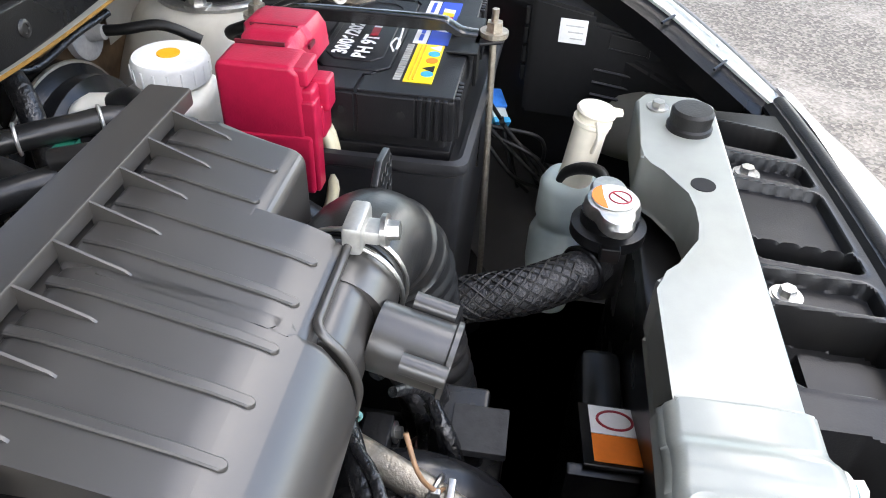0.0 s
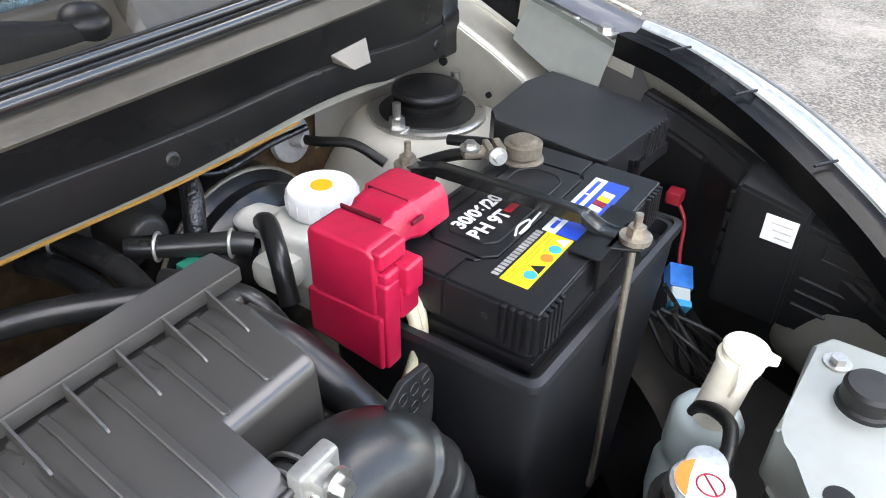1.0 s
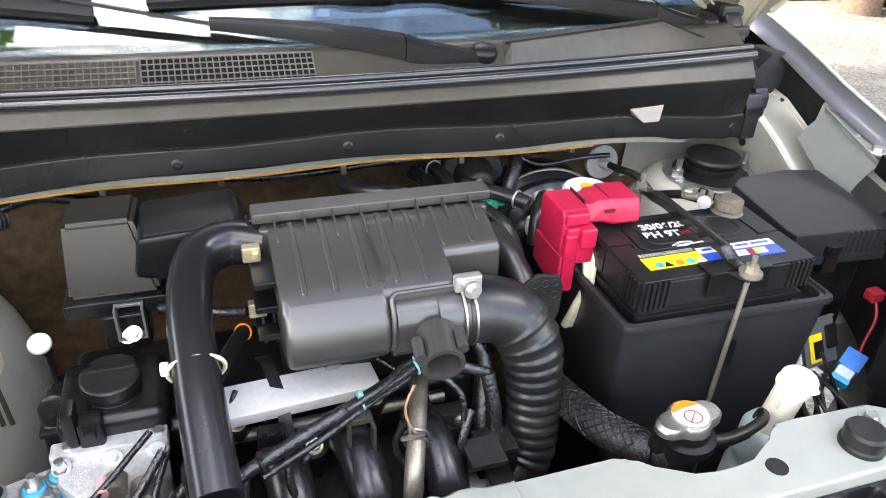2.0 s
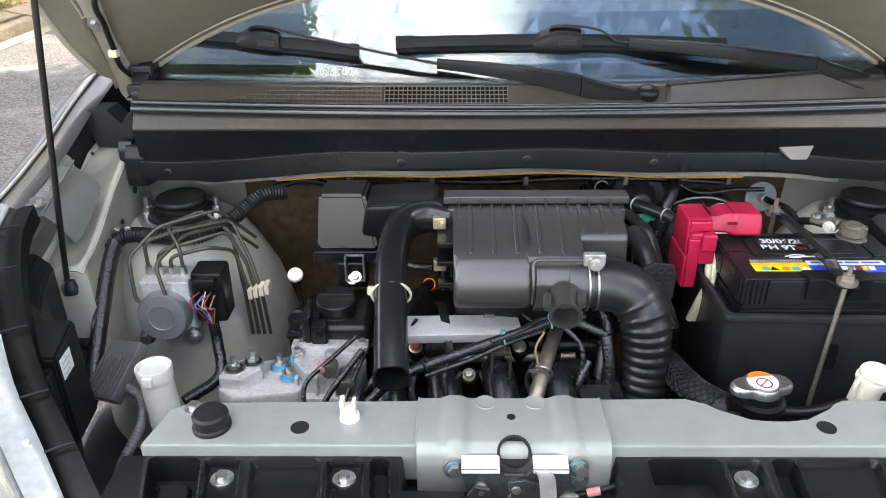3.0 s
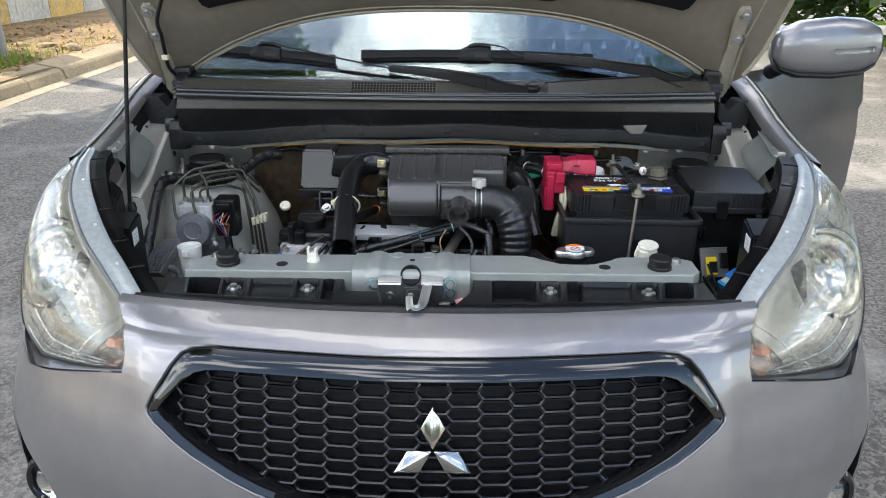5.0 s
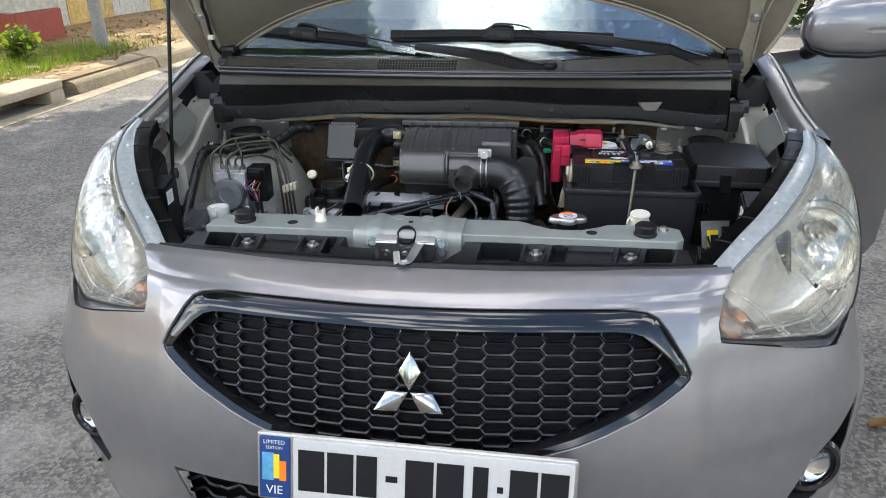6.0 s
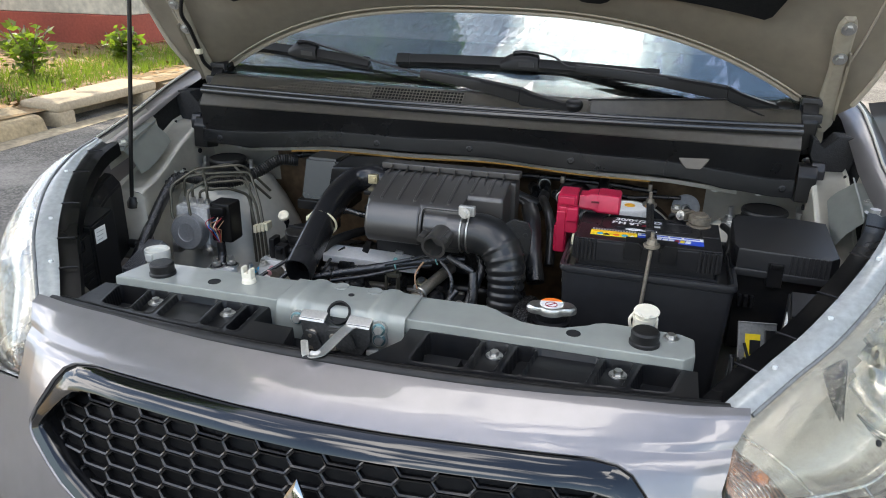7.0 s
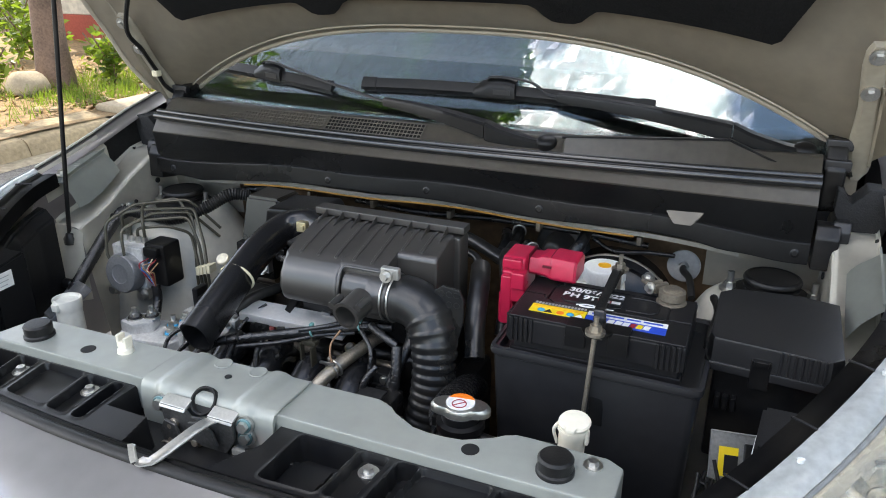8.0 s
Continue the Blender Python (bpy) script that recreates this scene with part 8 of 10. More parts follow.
    for pts, r in (([V(0.192, 0.772, 0.982), V(0.206, 0.752, 0.983), V(0.228, 0.724, 0.984), V(0.250, 0.698, 0.984), V(0.262, 0.684, 0.980)], 0.0105), ([V(0.150, 0.850, 0.985), V(0.160, 0.822, 0.986), V(0.168, 0.785, 0.984), V(0.170, 0.745, 0.978), V(0.165, 0.71, 0.97)], 0.0115), ([V(0.132, 0.835, 0.975), V(0.142, 0.805, 0.975), V(0.148, 0.77, 0.970), V(0.15, 0.73, 0.96)], 0.0115), ([V(0.300, 0.720, 0.972), V(0.288, 0.700, 0.984), V(0.272, 0.676, 0.986), V(0.258, 0.655, 0.975), V(0.25, 0.64, 0.94)], 0.0095)):
        loom("vacuum_hose", pts, r, "satin black vacuum hose behind the air filter", M_HOSE, False, "hose")
    for x, y, z in ((0.207, 0.7505, 0.983), (0.247, 0.7015, 0.984), (0.160, 0.822, 0.986)):
        t = thing("spring_clip", (x, y, z - 0.012), "bright spring clip round the hose end", "hose clip", "hose clips")
        bm = B()
        hoop(bm, (x, y, z), (0.6, -0.8, 0.0) if x > 0.18 else (0.2, -0.97, 0.0), 0.0122, 0.0016, 20)
        part("band", bm, M_LUG, t)
    gc = thing("green_connector", (0.216, 0.722, 0.966), "small green plastic connector beside the hoses", "connector")
    bm = B()
    box(bm, (0.206, 0.714, 0.964), (0.226, 0.730, 0.974), 0.002)
    box(bm, (0.224, 0.717, 0.966), (0.236, 0.727, 0.972), 0.001)
    part("housing", bm, M_GREENPLUG, gc)
    loom("firewall_loom", [V(0.290, 0.83, 1.01), V(0.285, 0.80, 0.99), V(0.268, 0.78, 0.96), V(0.255, 0.77, 0.90)], 0.011, "thick taped loom from the firewall")
    loom("firewall_loom", [V(-0.20, 0.83, 1.0), V(-0.05, 0.825, 0.995), V(0.10, 0.83, 1.0), V(0.28, 0.83, 0.998), V(0.40, 0.83, 0.99)], 0.0055, "taped loom along the firewall")
    loom("firewall_loom", [V(0.30, 0.83, 0.99), V(0.34, 0.82, 0.975), V(0.40, 0.81, 0.985), V(0.45, 0.80, 0.99)], 0.004, "thin loom along the firewall")
    for x in (-0.30, -0.15, 0.02, 0.20, 0.385):
        cl = thing("edge_clip", (x, 0.82, 1.0), "small steel clip under the cowl edge", "clip", "edge clips")
        bm = B()
        box(bm, (x - 0.0045, 0.806, 0.996), (x + 0.0045, 0.830, 1.012), 0.002)
        part("clip", bm, M_DULLSTEEL, cl)


rear_bay()


def latch():
    la = thing("bonnet_latch", (0, 0.16, 0.88), "zinc plated bonnet latch with release lever", "latch")
    bm = B()
    prism(bm, [(-0.104, 0.942), (-0.066, 0.942), (-0.058, 0.930), (-0.036, 0.930), (-0.028, 0.942), (0.010, 0.942), (0.010, 0.915), (-0.004, 0.892), (-0.022, 0.884), (-0.078, 0.884), (-0.098, 0.905)], "xz", 0.148, 0.1535, 0.001)
    plate = part("plate", bm, M_LATCH, la, "dark zinc latch plate")
    for x0, x1 in ((-0.104, -0.063), (-0.028, 0.010)):
        bm = B()
        prism(bm, [(0.146, 0.9375), (0.149, 0.9425), (0.164, 0.9480), (0.166, 0.9455), (0.152, 0.9395)], "yz", x0, x1, 0.0008)
        part("wing", bm, M_LUG, plate, "bright folded wing")
    for x, z in ((-0.112, 0.934), (0.021, 0.935), (0.0215, 0.918)):
        b = bolt(la, (x, 0.160, z), (0.15, -1, 0.15), 0.0075, 0.012)
        bm = B()
        lathe(bm, (x, 0.158, z), (0.15, -1, 0.15), [(0.0098, 0), (0.0098, 0.003), (0.0085, 0.004)], 18)
        part("washer", bm, M_TEAL, b)
    for x, z, r in ((-0.083, 0.917, 0.007), (-0.046, 0.920, 0.0085), (-0.046, 0.901, 0.008), (-0.083, 0.896, 0.010)):
        bm = B()
        lathe(bm, (x, 0.1485, z), (0, -1, 0.1), [(r, 0), (r, 0.003), (r * 0.6, 0.0045), (r * 0.6, 0.010), (r * 0.4, 0.011)], 18)
        part("rivet", bm, M_DULLSTEEL, plate)
    bm = B()
    prism(bm, [(-0.098, 0.912), (-0.090, 0.926), (-0.074, 0.922), (-0.066, 0.900), (-0.070, 0.888), (-0.094, 0.888)], "xz", 0.138, 0.143, 0.0012)
    part("catch", bm, M_LATCH, la)
    bm = B()
    prism(bm, [(-0.054, 0.930), (-0.036, 0.934), (-0.018, 0.926), (-0.010, 0.905), (-0.030, 0.900), (-0.050, 0.905)], "xz", 0.140, 0.1445, 0.0012)
    part("pawl", bm, M_LATCH, la)
    bm = B()
    line = smooth_line([V(-0.018, 0.146, 0.936), V(-0.016, 0.130, 0.942), V(-0.017, 0.110, 0.9435), V(-0.019, 0.080, 0.9430), V(-0.022, 0.056, 0.9415), V(-0.027, 0.047, 0.9410), V(-0.035, 0.0445, 0.9415), V(-0.0405, 0.0450, 0.9460), V(-0.0420, 0.0465, 0.9650)], 5)
    rings = []
    for i, p in enumerate(line):
        d = (line[min(i + 1, len(line) - 1)] - line[max(i - 1, 0)]).normalized()
        side = V(0, -1, 0).cross(d) if abs(d.y) < 0.6 else V(-1, 0, 0)
        side = (V(-1, 0.1, 0) - d * d.dot(V(-1, 0.1, 0))).normalized() if abs(d.x) < 0.6 else V(0, 1, 0.1).normalized()
        up = d.cross(side).normalized() * (-1 if d.cross(side).z < 0 else 1)
        w = float(np.interp(i / (len(line) - 1), [0, 0.4, 0.7, 1], [0.0088, 0.0080, 0.0072, 0.0055]))
        rings.append([p - side * w + up * 0.0028, p - side * w * 0.45, p + side * w * 0.45, p + side * w + up * 0.0028, p + side * w + up * 0.0045, p + side * w * 0.4 + up * 0.0018, p - side * w * 0.4 + up * 0.0018, p - side * w + up * 0.0045])
    loft(bm, rings)
    part("lever", bm, M_LUG, la, "bent bright release lever", 45)
    bm = B()
    coil = [V(-0.088 + 0.010 * math.cos(a), 0.134 + 0.0006 * a, 0.889 + 0.006 * math.sin(a)) for a in np.linspace(0, 18, 90)]
    tube(bm, coil, 0.0012, 6, raw=True)
    part("spring", bm, M_DULLSTEEL, la)
    cb = loom("latch_cable", [V(0.004, 0.156, 0.895), V(0.022, 0.155, 0.899), V(0.045, 0.155, 0.905), V(0.072, 0.157, 0.913)], 0.0036, "black release cable beside the latch", M_RUBBER, False, "cable")
    bm = B()
    box(bm, (0.002, 0.149, 0.890), (0.024, 0.162, 0.902), 0.003)
    part("pale_plug", bm, M_LUG, cb)
    bm = B()
    cyl(bm, (0.033, 0.155, 0.9015), (0.047, 0.155, 0.9055), 0.0048, seg=14)
    part("pink_sleeve", bm, M_PINK, cb)
    cp = thing("rod_clip", (-0.230, 0.22, 0.951), "small cream plastic rod clip on the support beam", "clip")
    bm = B()
    lathe(bm, (-0.230, 0.220, 0.9505), (0, 0, 1), [(0.012, 0), (0.011, 0.006), (0.006, 0.010)], 20)
    box(bm, (-0.240, 0.214, 0.958), (-0.222, 0.228, 0.968), 0.002)
    box(bm, (-0.240, 0.214, 0.966), (-0.235, 0.228, 0.978), 0.0015)
    box(bm, (-0.227, 0.214, 0.966), (-0.222, 0.228, 0.975), 0.0015)
    part("clip", bm, M_CREAMWHITE, cp)
    for x, y in ((0.437, 0.231), (-0.413, 0.236)):
        b = thing("beam_bolt", (x, y, 0.951), "zinc hexagon bolt on the support beam", "bolt", "beam bolts")
        bolt(b, (x, y, 0.9505), (0, 0, 1), 0.0068, 0.008, M_STEEL)


latch()


def lamp_backs():
    for s in (1, -1):
        f = lambda p: V(p[0] * s, p[1], p[2])
        cov = thing("lamp_rear_cover", f((0.62, 0.33, 0.80)), "black moulded cover behind the headlight with white sticker", "lamp cover", "lamp covers")
        bm = B()
        rings = []
        for y, x0, x1, z0, z1 in ((0.155, 0.540, 0.59, 0.78, 0.925), (0.22, 0.585, 0.63, 0.76, 0.940), (0.285, 0.612, 0.66, 0.76, 0.962), (0.335, 0.625, 0.68, 0.76, 0.975), (0.375, 0.645, 0.70, 0.78, 0.985), (0.42, 0.680, 0.722, 0.80, 0.99), (0.47, 0.698, 0.738, 0.82, 1.00), (0.515, 0.702, 0.744, 0.84, 1.012)):
            rings.append([f((x0, y, z0)), f((x1, y, z0)), f((x1, y, z1)), f((x0 + 0.02, y, z1)), f((x0, y, z1 - 0.02))])
        loft(bm, rings)
        bmesh.ops.bevel(bm, geom=list(bm.edges), offset=0.004, segments=2, affect="EDGES")
        cover = part("cover", bm, M_LAMPBACK, cov, "", 40)
        # moulded rear box: a tall half with the sticker and a lower half with an embossed panel
        face = lambda y: 0.5985 + 0.10 * (y - 0.32)
        for y0, y1, z0, z1, out in ((0.292, 0.366, 0.845, 0.992, 0.0), (0.190, 0.296, 0.845, 0.968, 0.006)):
            bm = B()
            pts = []
            for y, z in ((y0, z0), (y1, z0), (y1, z1), (y0, z1 - 0.012)):
                pts.append((y, z))
            loft(bm, [[f((face(y) + out, y, z)) for y, z in pts], [f((face(y) + 0.07, y, z)) for y, z in pts]])
            bmesh.ops.bevel(bm, geom=list(bm.edges), offset=0.004, segments=2, affect="EDGES")
            part("rear_box", bm, M_LAMPBACK, cov, "stepped rear box", 40)
        rim = [V(face(y) + 0.0052, y, z) for y, z in ((0.226, 0.934), (0.272, 0.940), (0.272, 0.958), (0.226, 0.952))]
        bm = B()
        tube(bm, [f(p) for p in rim + rim[:1]], 0.0016, 6, raw=True)
        part("embossed_frame", bm, M_LAMPBACK, cover)
        for k in range(3):
            bm = B()
            tube(bm, [f((face(0.21) + 0.005, 0.205, 0.905 - 0.016 * k)), f((face(0.28) + 0.005, 0.285, 0.912 - 0.016 * k))], 0.0022, 6)
            part("moulded_rib", bm, M_LAMPBACK, cover)
        for k in range(4):
            bm = B()
            box(bm, (-0.004, -0.003, -0.010), (0.004, 0.003, 0.010), 0.0015, Matrix.Translation(f((0.618, 0.370, 0.965 - 0.024 * k))))
            part("fin", bm, M_LAMPBACK, cover)
        bm = B()
        m = Matrix.Translation(f(V(face(0.316) + 0.0005, 0.316, 0.957))) @ Matrix.Rotation(radians(-6 * s), 4, "Z")
        box(bm, (-0.0015, -0.016, -0.0145), (0.0015, 0.016, 0.0145), 0.0006, m)
        st = part("sticker", bm, M_PAPER, cov, "white sticker")
        for k in range(3):
            bm = B()
            box(bm, (-0.0020, -0.012, -0.009 + 0.0075 * k), (0.0020, 0.003 + 0.003 * k, -0.0075 + 0.0075 * k), 0, m)
            part("print_bar", bm, M_PRINT, st)
        # dark carrier between the bright flange and the bay
        car_ = thing("lamp_carrier", f((0.60, 0.28, 0.90)), "black headlight carrier frame with clear edges", "lamp frame", "lamp frames")
        bm = B()
        line = [p.lerp(q, 0.10) for p, q in zip(smooth_line(STRIP_IN, 6), smooth_line(STRIP_OUT, 6))]
        rows = []
        for i, p in enumerate(line):
            w = 0.026
            q = p + V(-0.001, 0.001, -0.002)
            rows.append([f(q), f(q + V(-0.008, 0.003, -0.005)), f(q + V(-w * 0.55, 0.010, -0.003)), f(q + V(-w, 0.018, -0.004)), f(q + V(-w - 0.003, 0.019, -0.030))])
        sheet(bm, rows)
        bmesh.ops.solidify(bm, geom=list(bm.faces), thickness=0.003)
        part("frame", bm, M_BLACK, car_, "", 50)
        for i in (5, 10, 15, 20, 25):
            p = line[i]
            bm = B()
            tube(bm, [f(p + V(-0.002, 0.001, 0.002)), f(p + V(-0.014, 0.009, 0.002)), f(p + V(-0.026, 0.017, 0.001))], 0.0016, 6)
            part("rib", bm, M_SHIELD, car_)


lamp_backs()


def right_corner():
    sol = thing("bracket_unit", (0.575, 0.43, 0.80), "zinc bracket with yellow and black warning label", "bracket")
    m = Matrix.Translation((0.582, 0.432, 0.866)) @ Euler((radians(62), 0, radians(8))).to_matrix().to_4x4()
    bm = B()
    box(bm, (-0.030, -0.032, -0.002), (0.032, 0.032, 0.002), 0.0015, m)
    box(bm, (-0.030, -0.032, 0.0), (-0.0275, 0.032, 0.005), 0.001, m)
    box(bm, (-0.030, 0.0295, 0.0), (0.032, 0.032, 0.005), 0.001, m)
    br = part("plate", bm, M_DULLZINC, sol)
    q = lambda x0, x1, y0, y1, h: [m @ V(x0, y0, h), m @ V(x1, y0, h), m @ V(x1, y1, h), m @ V(x0, y1, h)]
    flat_label("label", q(-0.018, 0.006, -0.026, 0.012, 0.0024), M_YELLOW, br)
    flat_label("label_print", q(-0.011, 0.006, -0.022, 0.002, 0.0032), M_GRILLE, br)
    bm = B()
    box(bm, (0.012, -0.012, 0.002), (0.030, 0.020, 0.008), 0.002, m)
    part("boss", bm, M_BLACK, br)
    bc = thing("blue_connector", (0.64, 0.40, 0.83), "blue plastic wiring connector with pale plug", "connector")
    m = Matrix.Translation((0.624, 0.405, 0.846)) @ Euler((radians(25), radians(10), radians(-60))).to_matrix().to_4x4()
    bm = B()
    box(bm, (-0.014, -0.018, -0.010), (0.014, 0.012, 0.010), 0.002, m)
    part("housing", bm, M_BLUE3, bc)
    bm = B()
    box(bm, (-0.011, -0.034, -0.008), (0.011, -0.017, 0.008), 0.002, m)
    part("plug", bm, M_MILK, bc)
    bm = B()
    box(bm, (-0.012, -0.042, -0.009), (0.012, -0.033, 0.009), 0.002, m)
    part("end_cap", bm, M_BLUE2, bc)
    rc = thing("red_connector", (0.66, 0.44, 0.93), "small red wiring connector", "connector")
    bm = B()
    box(bm, (0.648, 0.428, 0.918), (0.668, 0.446, 0.934), 0.003)
    part("housing", bm, M_WIRE_RED, rc)
    rnd = random.Random(4)
    for k in range(9):
        a = V(0.55 + 0.012 * rnd.uniform(-1, 1), 0.40 + 0.02 * rnd.uniform(-1, 1), 0.86 + 0.02 * rnd.uniform(-1, 1))
        b = V(0.57 + 0.03 * rnd.uniform(-1, 1), 0.36 + 0.03 * rnd.uniform(-1, 1), 0.80 + 0.03 * rnd.uniform(-1, 1))
        c = V(0.60 + 0.03 * rnd.uniform(-1, 1), 0.33 + 0.03 * rnd.uniform(-1, 1), 0.74 + 0.02 * rnd.uniform(-1, 1))
        loom("thin_lead", [a, b, c], 0.0025, "thin black wiring lead in the corner", M_RUBBER, False, "cable")
    loom("red_lead", [V(0.66, 0.437, 0.925), V(0.655, 0.42, 0.90), V(0.645, 0.415, 0.87), V(0.638, 0.41, 0.85)], 0.0022, "thin dark red lead", M_WIRE_RED, False, "cable")


right_corner()


def wipers():
    def gz(x, y):
        return 1.165 + (y - cowl_y(x) - 0.075 - 0.03 * (x / 0.65) ** 2) * 0.575
    layout = (((-0.640, 0.968), (-0.278, 0.890), 0.49, V(-0.140, 0.856, 1.207), V(0.100, 0.792, 1.192), V(0.214, 0.792, 1.168)),
              ((-0.214, 0.905), (0.376, 0.907), 0.495, V(0.200, 0.900, 1.232), V(0.511, 0.854, 1.211), V(0.624, 0.868, 1.177)))
    for a, b, at, slim, knee, piv in layout:
        w = thing("wiper", piv, "black windscreen wiper resting on the glass", "wiper", "wipers")
        P = lambda f, h, d=0.0: V(a[0] + (b[0] - a[0]) * f, a[1] + (b[1] - a[1]) * f + d, gz(a[0] + (b[0] - a[0]) * f, a[1] + (b[1] - a[1]) * f) + h + 0.5 * d)
        run = lambda f0, f1, prof, n: [[P(f, h, d) for d, h in prof] for f in np.linspace(f0, f1, n)]
        spoiler = ((-0.007, 0.008), (-0.009, 0.014), (-0.004, 0.021), (0.001, 0.026), (0.004, 0.024), (0.007, 0.012), (0.007, 0.008))
        bm = B()
        loft(bm, run(0.03, 0.975, spoiler, 17))
        blade = part("blade", bm, M_WIPER, w, "flat black spoiler blade", 30)
        for f0, f1 in ((0.0, 0.055), (0.955, 1.0)):
            bm = B()
            loft(bm, run(f0, f1, [(d * 1.18, 0.006 + (h - 0.006) * 1.08) for d, h in spoiler], 4))
            part("end_cap", bm, M_WIPER, blade, "", 30)
        bm = B()
        loft(bm, run(0.005, 0.995, ((-0.0012, 0.0), (-0.0035, 0.008), (0.0035, 0.008), (0.0012, 0.0)), 15))
        part("rubber_edge", bm, M_RUBBER, w, "thin rubber lip")
        half = 0.040 / (V(*b, 0) - V(*a, 0)).length
        bm = B()
        rings = []
        for t, top, wd in ((-1.15, 0.020, 0.009), (-0.75, 0.028, 0.012), (-0.35, 0.034, 0.0125), (0.1, 0.036, 0.0125), (0.6, 0.035, 0.0125), (0.95, 0.032, 0.012), (1.0, 0.018, 0.011)):
            rings.append([P(at + half * t, h, d) for d, h in ((-wd, 0.010), (-wd, top - 0.007), (-wd * 0.6, top), (wd * 0.6, top), (wd, top - 0.007), (wd, 0.010))])
        loft(bm, rings)
        clip = part("bracket", bm, M_WIPER, w, "humped clip on the blade", 30)
        bm = B()
        loft(bm, [[P(at + half * t, h, d) for d, h in ((-0.0135, 0.016), (-0.0135, 0.026), (-0.0125, 0.026), (-0.0125, 0.016))] for t in (-0.1, 0.3, 0.75)])
        part("mark", bm, M_FUSE, clip, "small raised pad")
        top = P(at - half * 0.25, 0.041)
        line = smooth_line([top + V(-0.010, 0, -0.006), top, P(at + half * 0.7, 0.041), P(at + half * 1.8, 0.034), slim + V(-0.02, 0.002, 0.002), slim + V(0.02, -0.002, 0.0)], 5)
        bm = B()
        loft(bm, [[p + V(0, -0.005, -0.002), p + V(0, -0.004, 0.0015), p + V(0, 0.004, 0.0015), p + V(0, 0.005, -0.002)] for p in line])
        part("arm_rod", bm, M_WIPER, w, "flat bent steel strip", 40)
        bm = B()
        rings = []
        for t in np.linspace(0, 1, 9):
            p = slim.lerp(knee, t) + V(0, 0, 0.004 * math.sin(math.pi * t))
            wd, dp = 0.0075 + 0.0105 * t, 0.009 + 0.013 * t
            rings.append([p + V(0, -wd, -dp), p + V(0, -wd, 0.001), p + V(0, -wd * 0.72, 0.0055), p + V(0, wd * 0.6, 0.0065), p + V(0, wd, 0.002), p + V(0, wd, -dp)])
        loft(bm, rings)
        part("arm", bm, M_WIPER, w, "tapered pressed arm", 30)
        bm = B()
        rings = []
        for t, drop in ((0.012, 0), (0.03, 0.0), (0.25, 0.001), (0.5, 0.0), (0.75, 0.001), (0.92, 0.001), (1.0, 0.001), (1.12, 0.003)):
            p = knee.lerp(piv, t) + V(0, -0.005 * math.sin(math.pi * min(1, t)), -0.004 * math.sin(math.pi * min(1, t)) - drop)
            wd = float(np.interp(t, [0, 0.05, 0.6, 1.0, 1.12], [0.0175, 0.017, 0.016, 0.020, 0.012]))
            rings.append([p + V(0, -wd, -0.024), p + V(0, -wd, 0.002), p + V(0, -wd * 0.7, 0.007), p + V(0, wd * 0.7, 0.007), p + V(0, wd, 0.002), p + V(0, wd, -0.018)])
        loft(bm, rings)
        head = part("arm_head", bm, M_WIPER, w, "bent arm head", 30)
        bm = B()
        lathe(bm, piv + V(0, 0, -0.02), (0, -0.3, 1), [(0.019, 0), (0.019, 0.027), (0.016, 0.032), (0.010, 0.0345), (0.003, 0.035)], 24)
        part("pivot_cap", bm, M_WIPER, head, "rounded pivot cap")


wipers()


